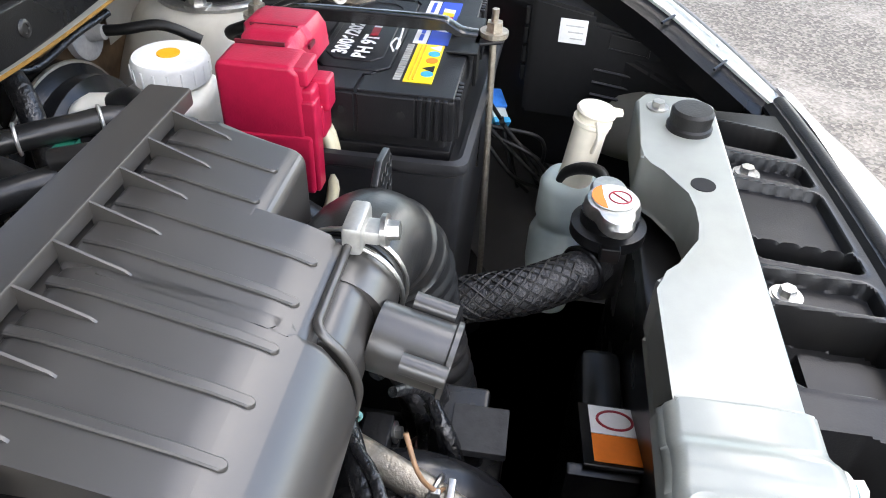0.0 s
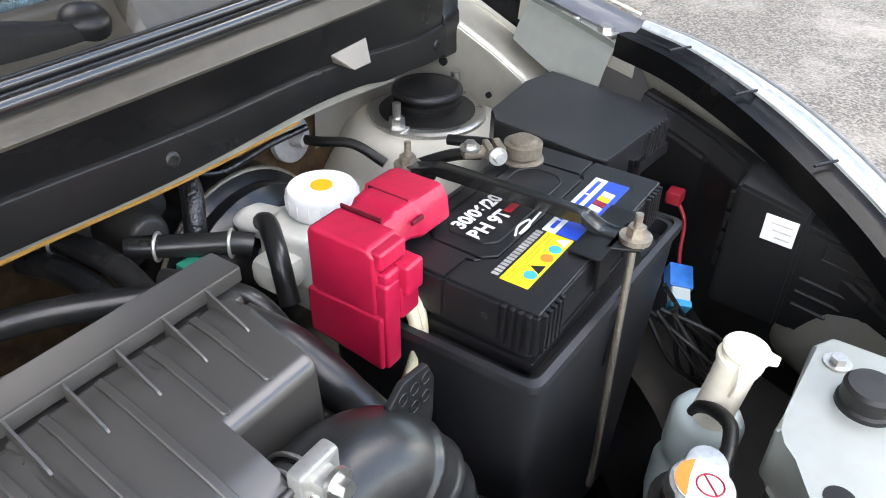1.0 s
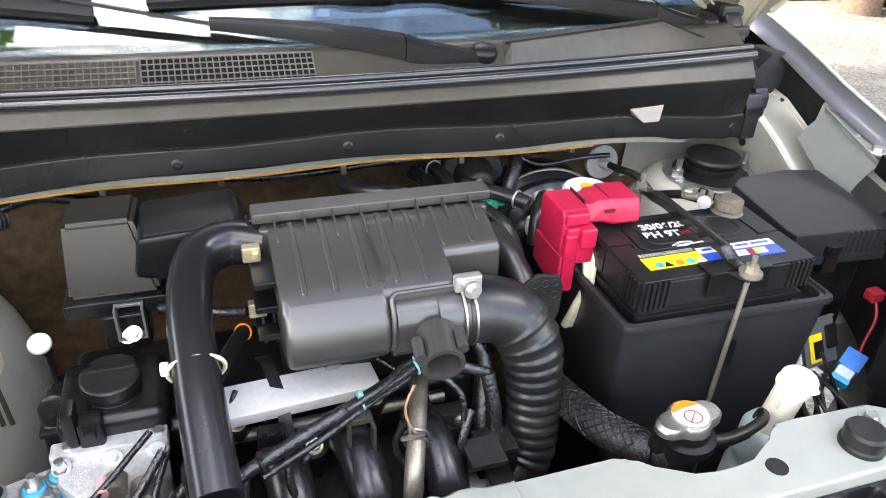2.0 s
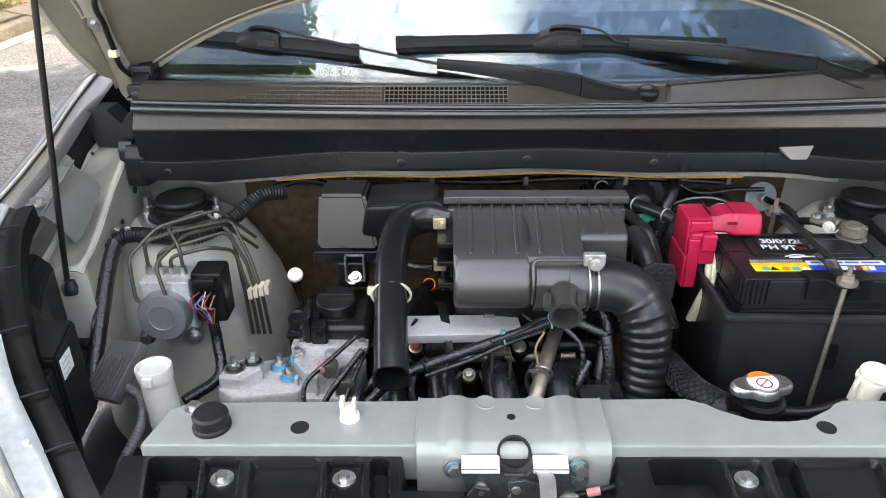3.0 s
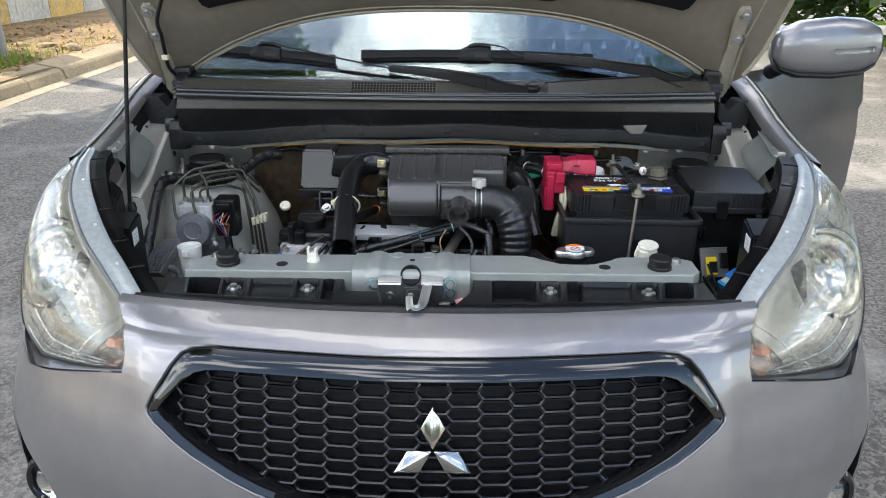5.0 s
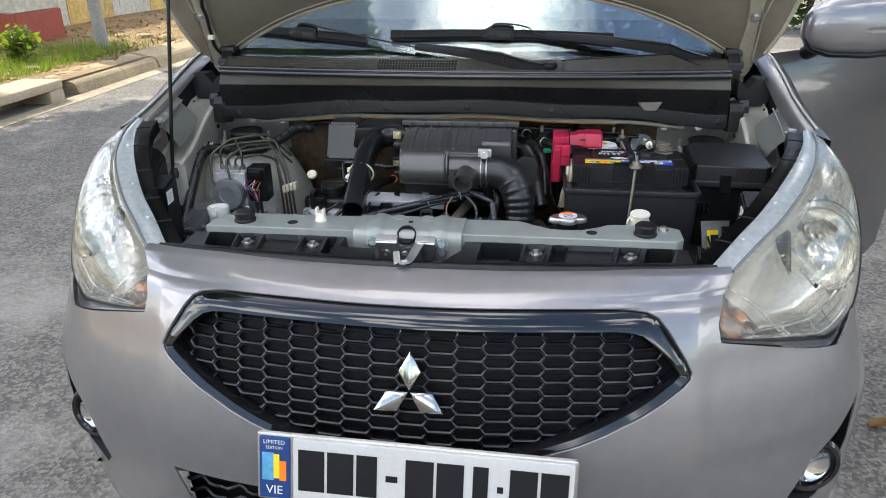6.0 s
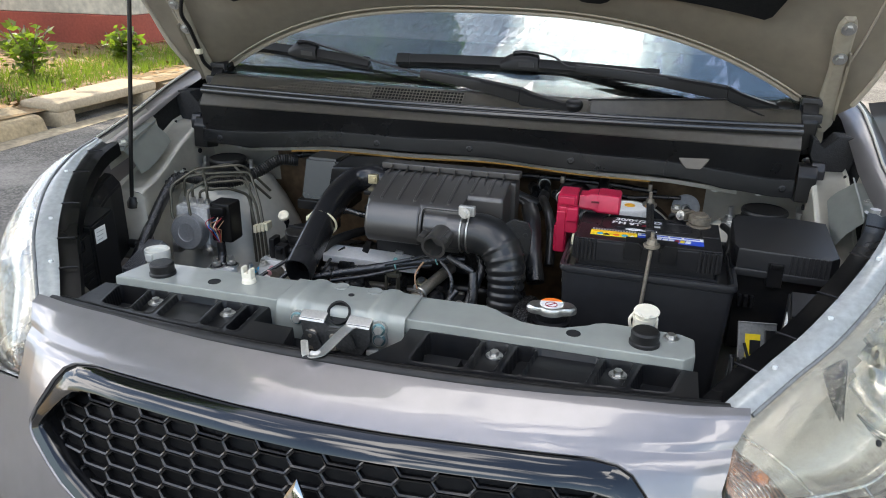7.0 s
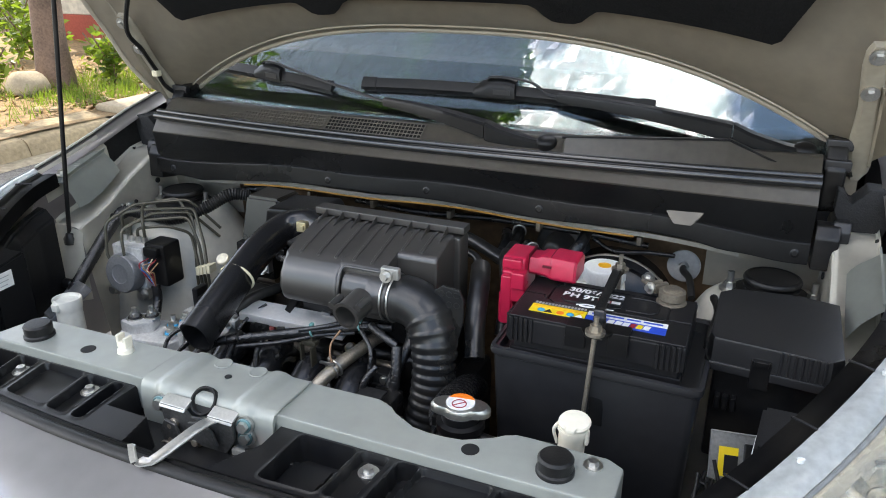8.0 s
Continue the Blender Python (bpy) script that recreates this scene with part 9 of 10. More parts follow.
def corners():
    """Painted folded brackets, foam blocks and hinge pillars beside the cowl."""
    for s in (1, -1):
        f = lambda *p: V(p[0] * s + 0.004, p[1], p[2])
        br = thing("wing_bracket", f(0.74, 0.60, 1.03), "pale grey folded wing bracket with bolt", "bracket", "wing brackets")
        bm = B()
        rows = []
        for y, z, low in ((0.565, 1.044, 0.999), (0.59, 1.053, 1.002), (0.625, 1.064, 1.014), (0.655, 1.073, 1.030), (0.682, 1.081, 1.046)):
            rows.append([f(0.763, y - 0.012, z + 0.008), f(0.745, y - 0.006, z + 0.005), f(0.731, y, z + 0.003), f(0.721, y, z - 0.006), f(0.708, y, z - (z - low) * 0.45), f(0.698, y, low + 0.008), f(0.694, y, low)])
        sheet(bm, rows)
        bmesh.ops.solidify(bm, geom=list(bm.faces), thickness=0.003)
        part("fold", bm, M_BAY, br, "", 30)
        bm = B()
        sheet(bm, [[f(0.731, y, z + 0.004), f(0.727, y, z + 0.013), f(0.730, y, z + 0.013)] for y, z in ((0.565, 1.044), (0.60, 1.056), (0.64, 1.068), (0.682, 1.081))])
        bmesh.ops.solidify(bm, geom=list(bm.faces), thickness=0.002)
        part("lip", bm, M_BAY, br, "bright raised lip", 30)
        bolt(br, f(0.749, 0.585, 1.057), (0, 0, 1), 0.010, 0.010)
        bolt(br, f(0.748, 0.625, 1.068), (0, 0, 1), 0.006, 0.004)
        fo = thing("foam_block", f(0.71, 0.80, 1.06), "dark grey hook shaped foam block beside the cowl", "foam block", "foam blocks")
        bm = B()
        prism(bm, [(s * x + 0.004, z) for x, z in ((0.690, 1.066), (0.748, 1.066), (0.760, 1.134), (0.756, 1.139), (0.716, 1.140), (0.706, 1.120), (0.699, 1.112), (0.692, 1.114), (0.686, 1.130), (0.674, 1.136), (0.674, 1.10))], "xz", 0.806, 0.856, 0.003)
        part("block", bm, M_FOAM, fo)
        pl = thing("wing_inner_panel", f(0.75, 0.8, 1.0), "dark inner wing channel beside the bonnet hinge", "inner panel", "inner panels")
        bm = B()
        edge = lambda y, k: float(np.interp(y, [p[0] for p in WING_TOP], [p[k] for p in WING_TOP]))
        rows = []
        for y, drop, at in ((0.640, 0.060, 0.985), (0.646, 0.040, 0.985), (0.656, 0.026, 0.985), (0.672, 0.016, 0.985), (0.70, 0.010, 0.985), (0.75, 0.008, 0.985), (0.80, 0.007, 0.985), (0.90, 0.007, 0.985), (1.0, 0.007, 0.985), (1.15, 0.007, 0.985)):
            x, z = edge(y, 1) - 0.004, edge(y, 2) - drop
            rows.append([f(x, y, z), f(x - 0.010, y, z - 0.018), f(x - 0.013, y, z - 0.05), f(0.752, y, min(z - 0.06, 1.03)), f(0.748, y, at), f(0.742, y, 0.60)])
        sheet(bm, rows)
        bmesh.ops.solidify(bm, geom=list(bm.faces), thickness=0.002)
        part("wall", bm, M_FOAM, pl, "", 50)
        bm = B()
        sheet(bm, [[f(0.745, y, 1.03), f(0.665, y, 1.025)] for y in (0.86, 0.92, 1.05)])
        bmesh.ops.solidify(bm, geom=list(bm.faces), thickness=0.003)
        part("shelf", bm, M_FOAM, pl)
        bm = B()
        sheet(bm, [[f(edge(y, 1) - 0.006, y, edge(y, 2) - 0.003), f(edge(y, 1) - 0.014, y, edge(y, 2) - 0.012), f(edge(y, 1) - 0.030, y, edge(y, 2) - 0.026), f(edge(y, 1) - 0.036, y, edge(y, 2) - 0.06)] for y in (0.545, 0.58, 0.62, 0.66, 0.70)])
        bmesh.ops.solidify(bm, geom=list(bm.faces), thickness=0.002)
        part("flange", bm, M_APRON, pl, "pale beige painted wing flange", 50)
        bm = B()
        tube(bm, [f(edge(y, 1) + 0.003, y, edge(y, 2) + 0.002) for y in np.linspace(0.56, 1.1, 24)], 0.0028, 6, raw=True)
        part("edge_fold", bm, M_APRON, pl, "thin folded wing edge", 60)
        en = thing("cowl_end_cap", f(0.66, 0.79, 1.03), "black plastic end cap of the cowl", "end cap", "cowl end caps")
        bm = B()
        prism(bm, [(0.752, 1.018), (0.80, 1.010), (0.815, 1.07), (0.790, 1.089), (0.768, 1.088), (0.755, 1.07)], "yz", s * 0.648 + 0.006, s * 0.684 + 0.006, 0.004)
        cap = part("cap", bm, M_BLACK, en)
        bm = B()
        prism(bm, [(0.766, 1.040), (0.800, 1.036), (0.806, 1.07), (0.788, 1.094), (0.774, 1.094), (0.766, 1.08)], "yz", s * 0.672 + 0.006, s * 0.697 + 0.006, 0.003)
        part("lug", bm, M_FUSE, cap, "grey topped lug")
        bm = B()
        prism(bm, [(0.835, 1.09), (0.90, 1.11), (0.93, 1.185), (0.905, 1.205), (0.86, 1.192), (0.835, 1.16)], "yz", s * 0.652 + 0.004, s * 0.684 + 0.004, 0.006)
        up = part("upper_cap", bm, M_BLACK, en)
        for y, z in ((0.842, 1.168), (0.866, 1.196)):
            bm = B()
            box(bm, (min(s * 0.650, s * 0.690) + 0.004, y - 0.004, z - 0.012), (max(s * 0.650, s * 0.690) + 0.004, y + 0.010, z + 0.006), 0.003)
            part("step", bm, M_FUSE, up, "small moulded step")
    cp = thing("cowl_cover", (0.42, 0.80, 1.16), "flat faced black raised cover beside the wiper pivot", "cowl cover")
    bm = B()
    rows = []
    for x in (0.240, 0.2415, 0.250, 0.2515, 0.30, 0.36, 0.42, 0.48, 0.508, 0.510, 0.54, 0.57, 0.60):
        top = float(np.interp(x, [0.240, 0.250, 0.510, 0.605], [1.160, 1.184, 1.195, 1.160]))
        y0, y1 = cowl_y(x) + 0.019, float(np.interp(x, [0.240, 0.510, 0.60], [0.776, 0.812, 0.80]))
        low = V(x, y0, 1.154)
        rows.append([low, low.lerp(V(x, y1, top), 0.06), low.lerp(V(x, y1, top), 0.5), low.lerp(V(x, y1, top), 0.97), V(x, y1, top), V(x, y1 + 0.003, top + 0.0005), V(x, y1 + 0.022, top + 0.001), V(x, y1 + 0.030, top - 0.012)])
    sheet(bm, rows)
    bmesh.ops.solidify(bm, geom=list(bm.faces), thickness=0.0025)
    part("cover", bm, M_COWLTOP, cp, "", 28)
    bm = B()
    tube(bm, [V(x, cowl_y(x) + 0.0185, 1.1555) for x in np.linspace(0.238, 0.60, 14)], 0.0016, 6, raw=True)
    part("edge_bead", bm, M_RUBBER, cp, "thin rubber edge")
    bm = B()
    tube(bm, [V(0.243, 0.780, 1.1840), V(0.510, 0.815, 1.1965), V(0.600, 0.803, 1.1635)], 0.0022, 6, raw=True)
    part("top_bead", bm, M_RUBBER, cp, "thin rubber upper edge")


corners()

# ---- rest of the car ----
def car_rest():
    # lower openings, fog lamps
    for s in (1, -1):
        f = lambda x, y, z: V(x * s, y, z)
        bm = B()
        ring_out = [f(x, front_y(x, z) + 0.002, z) for x, z in FOG]
        c = f(0.735, front_y(0.735, 0.53) + 0.05, 0.530)
        ring_in = [c + (p - c) * 0.55 + V(0, 0.05, 0) for p in ring_out]
        loft(bm, [ring_out, ring_in], cap=False)
        bm.faces.new([bm.verts.new(p) for p in ring_in])
        part("fog_bezel", bm, M_GRILLE, car, "black fog lamp recess")
        bm = B()
        c = f(0.735, front_y(0.735, 0.53) + 0.040, 0.530)
        ax = f(0.25, -0.95, 0.05).normalized()
        lathe(bm, c, ax, [(0.060, -0.01), (0.060, 0.010), (0.053, 0.018), (0.046, 0.016), (0.0405, 0.006)], 32, False)
        fl = part("fog_ring", bm, M_GLOSS, car, "glossy black fog lamp ring")
        bm = B()
        lathe(bm, c, ax, [(0.0405, 0.006), (0.034, 0.015), (0.020, 0.021), (0.003, 0.0225)], 32, True)
        part("fog_lens", bm, M_LENS, fl, "domed clear fog lamp lens", 180)
        bm = B()
        lathe(bm, c, ax, [(0.040, 0.003), (0.030, -0.012), (0.010, -0.02)], 28, True)
        part("fog_reflector", bm, M_CHROME, fl)
    bm = B()
    sheet(bm, [[V(x, front_y(x, z) + 0.06, z) for x in np.linspace(-0.48, 0.48, 15)] for z in (0.38, 0.46, 0.58)])
    bmesh.ops.solidify(bm, geom=list(bm.faces), thickness=0.003)
    part("lower_backing", bm, M_GRILLE, car)
    for k, z in enumerate((0.425, 0.455, 0.485, 0.515, 0.545)):
        bm = B()
        tube(bm, [V(x, front_y(x, z) + 0.025 + 0.004 * math.cos(x * 150), z + 0.006 * math.cos(x * 75)) for x in np.linspace(-0.45, 0.45, 90)], 0.004, 6, raw=True)
        part("lower_bar", bm, M_GRILLE, car)
    # tow cover outline
    bm = B()
    pts = [(-0.510, 0.640), (-0.503, 0.646), (-0.460, 0.643), (-0.446, 0.634), (-0.437, 0.606), (-0.441, 0.597), (-0.455, 0.594), (-0.498, 0.600), (-0.506, 0.606)]
    tube(bm, [V(x, front_y(x, z) - 0.0006, z) for x, z in pts + pts[:1]], 0.0012, 6, raw=True)
    part("tow_cover_seam", bm, M_GRILLE, car)
    # pressed crease between headlight and grille
    for s in (1, -1):
        bm = B()
        tube(bm, smooth_line([V(s * x, front_y(x, z) + 0.0006, z) for x, z in ((0.815, 0.752), (0.78, 0.752), (0.74, 0.752), (0.69, 0.748), (0.63, 0.736), (0.58, 0.726), (0.54, 0.719), (0.50, 0.713))], 5), lambda d, f: 0.0024 * math.sin(math.pi * min(1, max(0.02, f))) ** 0.5, 8, raw=True)
        part("crease", bm, M_PAINT, car, "", 180)
    # body behind the bay
    secs = [(1.15, 0.845, 1.03, 0.80, 1.10), (1.9, 0.845, 1.0, 0.60, 1.48), (2.6, 0.845, 1.0, 0.58, 1.50), (3.3, 0.84, 1.02, 0.60, 1.36), (3.75, 0.82, 1.06, 0.70, 1.10), (4.15, 0.74, 0.98, 0.66, 1.04)]
    bm = B()
    rings = []
    for y, w, zb, wt, zt in secs:
        half = [(w - 0.03, 0.25), (w, 0.5), (w, 0.85), (w - 0.02, zb), (wt + 0.02, zt - 0.03), (wt - 0.1, zt), (0.2, zt + 0.012)]
        rings.append([V(x, y, z) for x, z in half] + [V(-x, y, z) for x, z in half[::-1]])
    loft(bm, rings, cap=False)
    bm.faces.new([bm.verts.new(p) for p in rings[-1]])
    part("body_shell", bm, M_PAINT, car, "grey metallic body sides and roof", 40)
    for s in (1, -1):
        for y in (0.66, 3.25):
            bm = B()
            lathe(bm, (s * 0.80, y, 0.295), (-s, 0, 0), [(0.20, 0), (0.28, 0.0), (0.295, 0.02), (0.295, 0.16), (0.28, 0.18), (0.20, 0.18)], 40, False)
            w = part("tyre", bm, M_RUBBER, car, "black tyre")
            bm = B()
            lathe(bm, (s * 0.795, y, 0.295), (-s, 0, 0), [(0.05, 0.01), (0.19, 0.03), (0.205, 0.0), (0.205, 0.17), (0.06, 0.12)], 40)
            part("rim", bm, M_STEEL, w, "silver rim")
    # open front door
    part("front_door", door_mesh(), M_PAINT, car, "open grey metallic front door", 50)
    mc = V(1.065, 1.10, 1.234)
    bm = B()
    rings = []
    for t, k in ((-0.172, 0.35), (-0.150, 0.78), (-0.10, 1.03), (0.0, 1.14), (0.08, 1.05), (0.125, 0.76), (0.145, 0.35)):
        r = []
        for a in np.linspace(0, 2 * math.pi, 20, endpoint=False):
            c, s2 = math.cos(a), math.sin(a)
            r.append(mc + V(t, 0.045 * k * math.copysign(abs(c) ** 0.8, c) + 0.12 * t, 0.072 * k * math.copysign(abs(s2) ** 0.8, s2) + 0.02 * t))
        rings.append(r)
    loft(bm, rings)
    rings = []
    for t, k in ((-0.168, 0.35), (-0.148, 0.76), (-0.10, 0.98), (0.0, 1.06), (0.08, 0.99), (0.122, 0.72), (0.142, 0.35)):
        rings.append([mc + V(t, 0.043 * k * math.cos(a) + 0.12 * t, -0.068 * k + 0.02 * t + 0.012 * k * math.sin(a)) for a in np.linspace(0, 2 * math.pi, 16, endpoint=False)])
    under = B()
    loft(under, rings)
    mir = part("wing_mirror", bm, M_PAINT, car, "grey metallic mirror shell", 60)
    part("lower_trim", under, M_GRILLE, mir, "black lower trim of the mirror", 60)
    bm = B()
    tube(bm, [mc + V(0.10, -0.037, 0.0), mc + V(0.05, -0.050, -0.004), mc + V(-0.01, -0.054, -0.006)], 0.008, 10)
    part("turn_signal", bm, M_LENS, mir, "clear turn signal strip")
    bm = B()
    tube(bm, [mc + V(-0.06, 0.02, -0.03), mc + V(-0.08, 0.07, -0.055), mc + V(-0.10, 0.14, -0.09)], 0.022, 12)
    part("mirror_foot", bm, M_GRILLE, mir, "black mirror foot")


def door_mesh():
    bm = B()
    a, b = V(0.862, 1.16, 0), V(1.50, 1.74, 0)
    n = V(-(b - a).y, (b - a).x, 0).normalized() * -1
    rows = []
    for z, out in ((0.30, -0.03), (0.36, 0.0), (0.60, 0.018), (0.66, 0.030), (0.85, 0.030), (0.94, 0.020), (0.97, 0.028), (1.10, 0.008), (1.15, -0.02)):
        rows.append([a.lerp(b, t) + n * (out + 0.015 * math.sin(math.pi * t)) + V(0, 0, z) for t in np.linspace(0, 1, 8)])
    sheet(bm, rows)
    bmesh.ops.solidify(bm, geom=list(bm.faces), thickness=0.05)
    return bm


car_rest()


# ---- street side ----
def street():
    rnd = random.Random(7)
    kerb = thing("kerb", (-4.65, 5, 0), "old concrete kerb with a drain inlet", "kerb", kind="structure")
    y = -4.0
    k = 0
    while y < 30:
        L = rnd.uniform(0.75, 1.0)
        if not 4.35 < y + L / 2 < 5.9:
            bm = B()
            j = rnd.uniform(-0.012, 0.012)
            prism(bm, [(kerb_x(y) + 0.01 + j, -0.02), (kerb_x(y) - 0.03 + j, 0.105), (kerb_x(y) - 0.07 + j, 0.135 + j * 0.5), (kerb_x(y) - 0.34, 0.185 + j), (kerb_x(y) - 0.40, 0.180), (kerb_x(y) - 0.40, -0.02)], "xz", y + 0.006, y + L - 0.006, 0.012)
            part("kerb_stone", bm, M_KERB, kerb)
        y += L
    bm = B()
    box(bm, (kerb_x(0) - 0.42, 4.50, 0.12), (kerb_x(0) + 0.01, 5.86, 0.215), 0.03)
    box(bm, (kerb_x(0) - 0.42, 4.50, -0.02), (kerb_x(0) + 0.01, 4.68, 0.13), 0.02)
    box(bm, (kerb_x(0) - 0.42, 5.62, -0.02), (kerb_x(0) + 0.01, 5.86, 0.13), 0.03)
    box(bm, (kerb_x(0) - 0.42, 4.50, -0.02), (kerb_x(0) - 0.30, 5.86, 0.13), 0.01)
    part("drain_inlet", bm, M_LIME, kerb, "sandy concrete drain inlet")
    # gutter strip whose pale colour paints in the sun along the kerb
    gut = B()
    sheet(gut, [[V(kerb_x(y) + d, y, z) for d, z in ((0.01, 0.014), (0.10, 0.010), (0.19 + 0.03 * noise.noise(V(y * 0.9, 0, 3)), 0.004))] for y in np.linspace(-4, 30, 150)])
    ob = part("gutter", gut, M_GUTTER)
    tagged(ob, "concrete gutter strip along the kerb, paled as sunlit", "gutter", kind="structure")

    def leaves(name, n, centre, axes, size, mat, parent, label, seed, clump=0.55):
        r = np.random.RandomState(seed)
        p = r.normal(size=(n, 3))
        p /= np.linalg.norm(p, axis=1)[:, None]
        p *= (r.rand(n, 1) ** 0.45)
        hubs = r.normal(size=(60, 3))
        hubs /= np.linalg.norm(hubs, axis=1)[:, None]
        hubs *= r.rand(60, 1) ** 0.4
        pick = hubs[r.randint(0, 60, n)]
        p = p * clump + pick * (1 - clump * 0.6)
        p = p * np.array(axes) + np.array(centre)
        u = r.normal(size=(n, 3))
        u[:, 2] *= 0.5
        u /= np.linalg.norm(u, axis=1)[:, None]
        w = np.cross(u, r.normal(size=(n, 3)))
        w /= np.linalg.norm(w, axis=1)[:, None]
        s = size * (0.6 + 0.8 * r.rand(n, 1))
        v = np.stack([p - u * s, p + w * s * 0.42, p + u * s, p - w * s * 0.42], 1).reshape(-1, 3)
        me = bpy.data.meshes.new(name)
        me.from_pydata(v.tolist(), [], np.arange(4 * n).reshape(-1, 4).tolist())
        me.materials.append(mat)
        ob = new(name, me)
        ob.parent = parent
        ob.matrix_parent_inverse = Matrix.Translation(-parent.location)
        tagged(ob, label, kind="stuff")
        return ob

    def tree(base, limbs, crowns, r, seed, label, leaf=0.15, mat=M_LEAF):
        t = thing("tree", base, label, "tree", "street trees")
        bm = B()
        b = Vector(base)
        tube(bm, [b + V(0, 0, -0.1), b + V(0.02, 0, 0.6), b + V(0.10, 0.03, 1.8), b + V(0.25, -0.05, 3.2)], lambda d, f: r * (1.35 - 0.5 * f - 0.25 * min(1, d * 2)), 14)
        part("trunk", bm, M_BARK, t, "rough brown trunk", 70)
        for q in limbs:
            bm = B()
            tube(bm, [b + V(0.22, -0.04, 2.9), b + V(0.25, -0.05, 3.3), (b + V(0.25, -0.05, 4)).lerp(Vector(q), 0.45), Vector(q)], lambda d, f: r * 0.30 * (1 - 0.85 * f), 8)
            part("limb", bm, M_BARK, t, "", 70)
        for i, (c, ax, n) in enumerate(crowns):
            leaves("crown", n, c, ax, leaf, mat, t, "green leafy crown with gaps", seed + i)

    tree((-6.45, 5.3, 0.17), [(-4.0, 2.0, 6.3), (-4.2, 6.5, 6.5), (-4.6, 10.0, 6.2), (-5.6, 5.0, 7.2), (-4.0, -0.5, 6.0)], [((-3.95, 3.9, 6.5), (0.9, 1.5, 0.8), 14000), ((-4.95, 1.2, 6.2), (1.8, 3.4, 1.1), 27000), ((-7.3, 3.2, 6.5), (1.9, 3.4, 1.1), 27000), ((-7.6, 6.6, 6.7), (1.8, 2.4, 1.0), 21000), ((-4.9, 6.6, 6.5), (2.0, 3.2, 1.3), 25000), ((-5.0, 12.5, 6.6), (2.0, 3.4, 1.3), 21000)], 0.16, 3, "street tree with brown trunk and broad leafy crown on the verge")
    tree((5.6, 5.2, 0.0), [(4.4, 3.6, 6.0), (5.0, 6.0, 6.6)], [((4.1, 3.1, 6.2), (1.5, 1.8, 1.0), 15000), ((5.6, 4.2, 6.6), (1.6, 1.9, 1.1), 12000)], 0.14, 11, "street tree with a leafy crown beyond the car", 0.11, M_LEAFDARK)
    # unseen tall tree, added so its crown shades the road right of the car
    tree((-9.4, 11.0, 0.1), [(-8.3, 8.5, 15.4), (-7.0, 7.2, 15.6), (-9.6, 9.6, 15.8)], [((-8.0, 8.0, 15.8), (2.7, 2.4, 1.5), 26000), ((-6.6, 6.6, 16.2), (2.0, 2.0, 1.2), 15000)], 0.30, 21, "unseen tall tree added behind the wall to shade the road", 0.20)
    # unseen low tree, added to keep bright sky out of beam and lid reflections
    tree((8.2, 1.5, 0.0), [(6.9, -1.6, 4.3), (6.9, 1.4, 4.6), (7.0, 4.2, 4.4)], [((6.9, -1.8, 4.1), (1.1, 1.9, 1.6), 13000), ((6.9, 1.2, 4.3), (1.1, 1.9, 1.6), 13000), ((7.0, 4.2, 4.1), (1.1, 1.8, 1.6), 12000)], 0.18, 41, "unseen low tree added to darken side reflections in the bay", 0.15, M_LEAFDARK)
    # pale pole
    pole = thing("utility_pole", (-5.70, 8.4, 0.15), "pale grey concrete utility pole on the verge", "pole")
    bm = B()
    tube(bm, [V(-5.70, 8.4, 0.1), V(-5.78, 8.4, 3), V(-5.86, 8.4, 7)], lambda d, f: 0.085 - 0.02 * f, 18)
    part("shaft", bm, M_POLE, pole, "", 70)
    # house corner with red base
    hb = thing("kiosk", (-8.7, 9.0, 0.10), "white painted kiosk with a brick red base", "building")
    bm = B()
    box(bm, (-10.4, 8.5, 0.10), (-6.97, 9.55, 0.60), 0.02)
    part("base", bm, M_REDBASE, hb, "faded brick red base")
    bm = B()
    box(bm, (-10.38, 8.52, 0.60), (-6.99, 9.53, 2.9), 0.02)
    part("wall", bm, M_WALL, hb, "white wall")
    bm = B()
    box(bm, (-10.6, 8.3, 2.9), (-6.8, 9.75, 3.02), 0.02)
    part("roof", bm, M_KERB, hb)
    wl = thing("garden_wall", (-8.0, 16, 0.10), "long weathered cream and ochre wall with painted mural ovals", "wall", kind="structure")
    paints = (M_BLUE2, M_MURALGREEN, M_YORANGE, M_WALL3, M_REDBASE)
    for k in range(15):
        bm = B()
        y = 9.75 + 1.4 * k
        box(bm, (-8.12, y, 0.1), (-7.92, y + 1.39, 2.2), 0.02)
        panel = part("wall_panel", bm, (M_WALL, M_WALL2, M_WALL, M_WALL2)[k % 4], wl)
        for j in range(3):
            if (k * 3 + j) % 4 == 3:
                continue
            c = V(-7.92, y + 0.25 + 0.45 * j, 0.95 + 0.06 * math.sin(k * 3.1 + j))
            bm = B()
            oval = [c + V(0.004, 0.13 * math.sin(a), 0.24 * math.cos(a)) for a in np.linspace(0, 2 * math.pi, 20, endpoint=False)]
            loft(bm, [[p + V(-0.008, 0, 0) for p in oval], oval])
            part("painted_oval", bm, paints[(k * 2 + j) % 5], panel, "faded mural oval")
            bm = B()
            box(bm, (-7.925, c.y - 0.012, 0.35), (-7.917, c.y + 0.012, c.z - 0.25), 0.001)
            part("painted_stem", bm, M_WALL3, panel)
    for k in range(8):
        bm = B()
        box(bm, (-13.4, -2 + 2.3 * k, 0.1), (-13.2, 0.28 + 2.3 * k, 2.3), 0.02)
        part("wall_panel", bm, (M_WALL, M_WALL3)[k % 2], wl)
    # grass and weeds
    n = 5200
    r = np.random.RandomState(5)
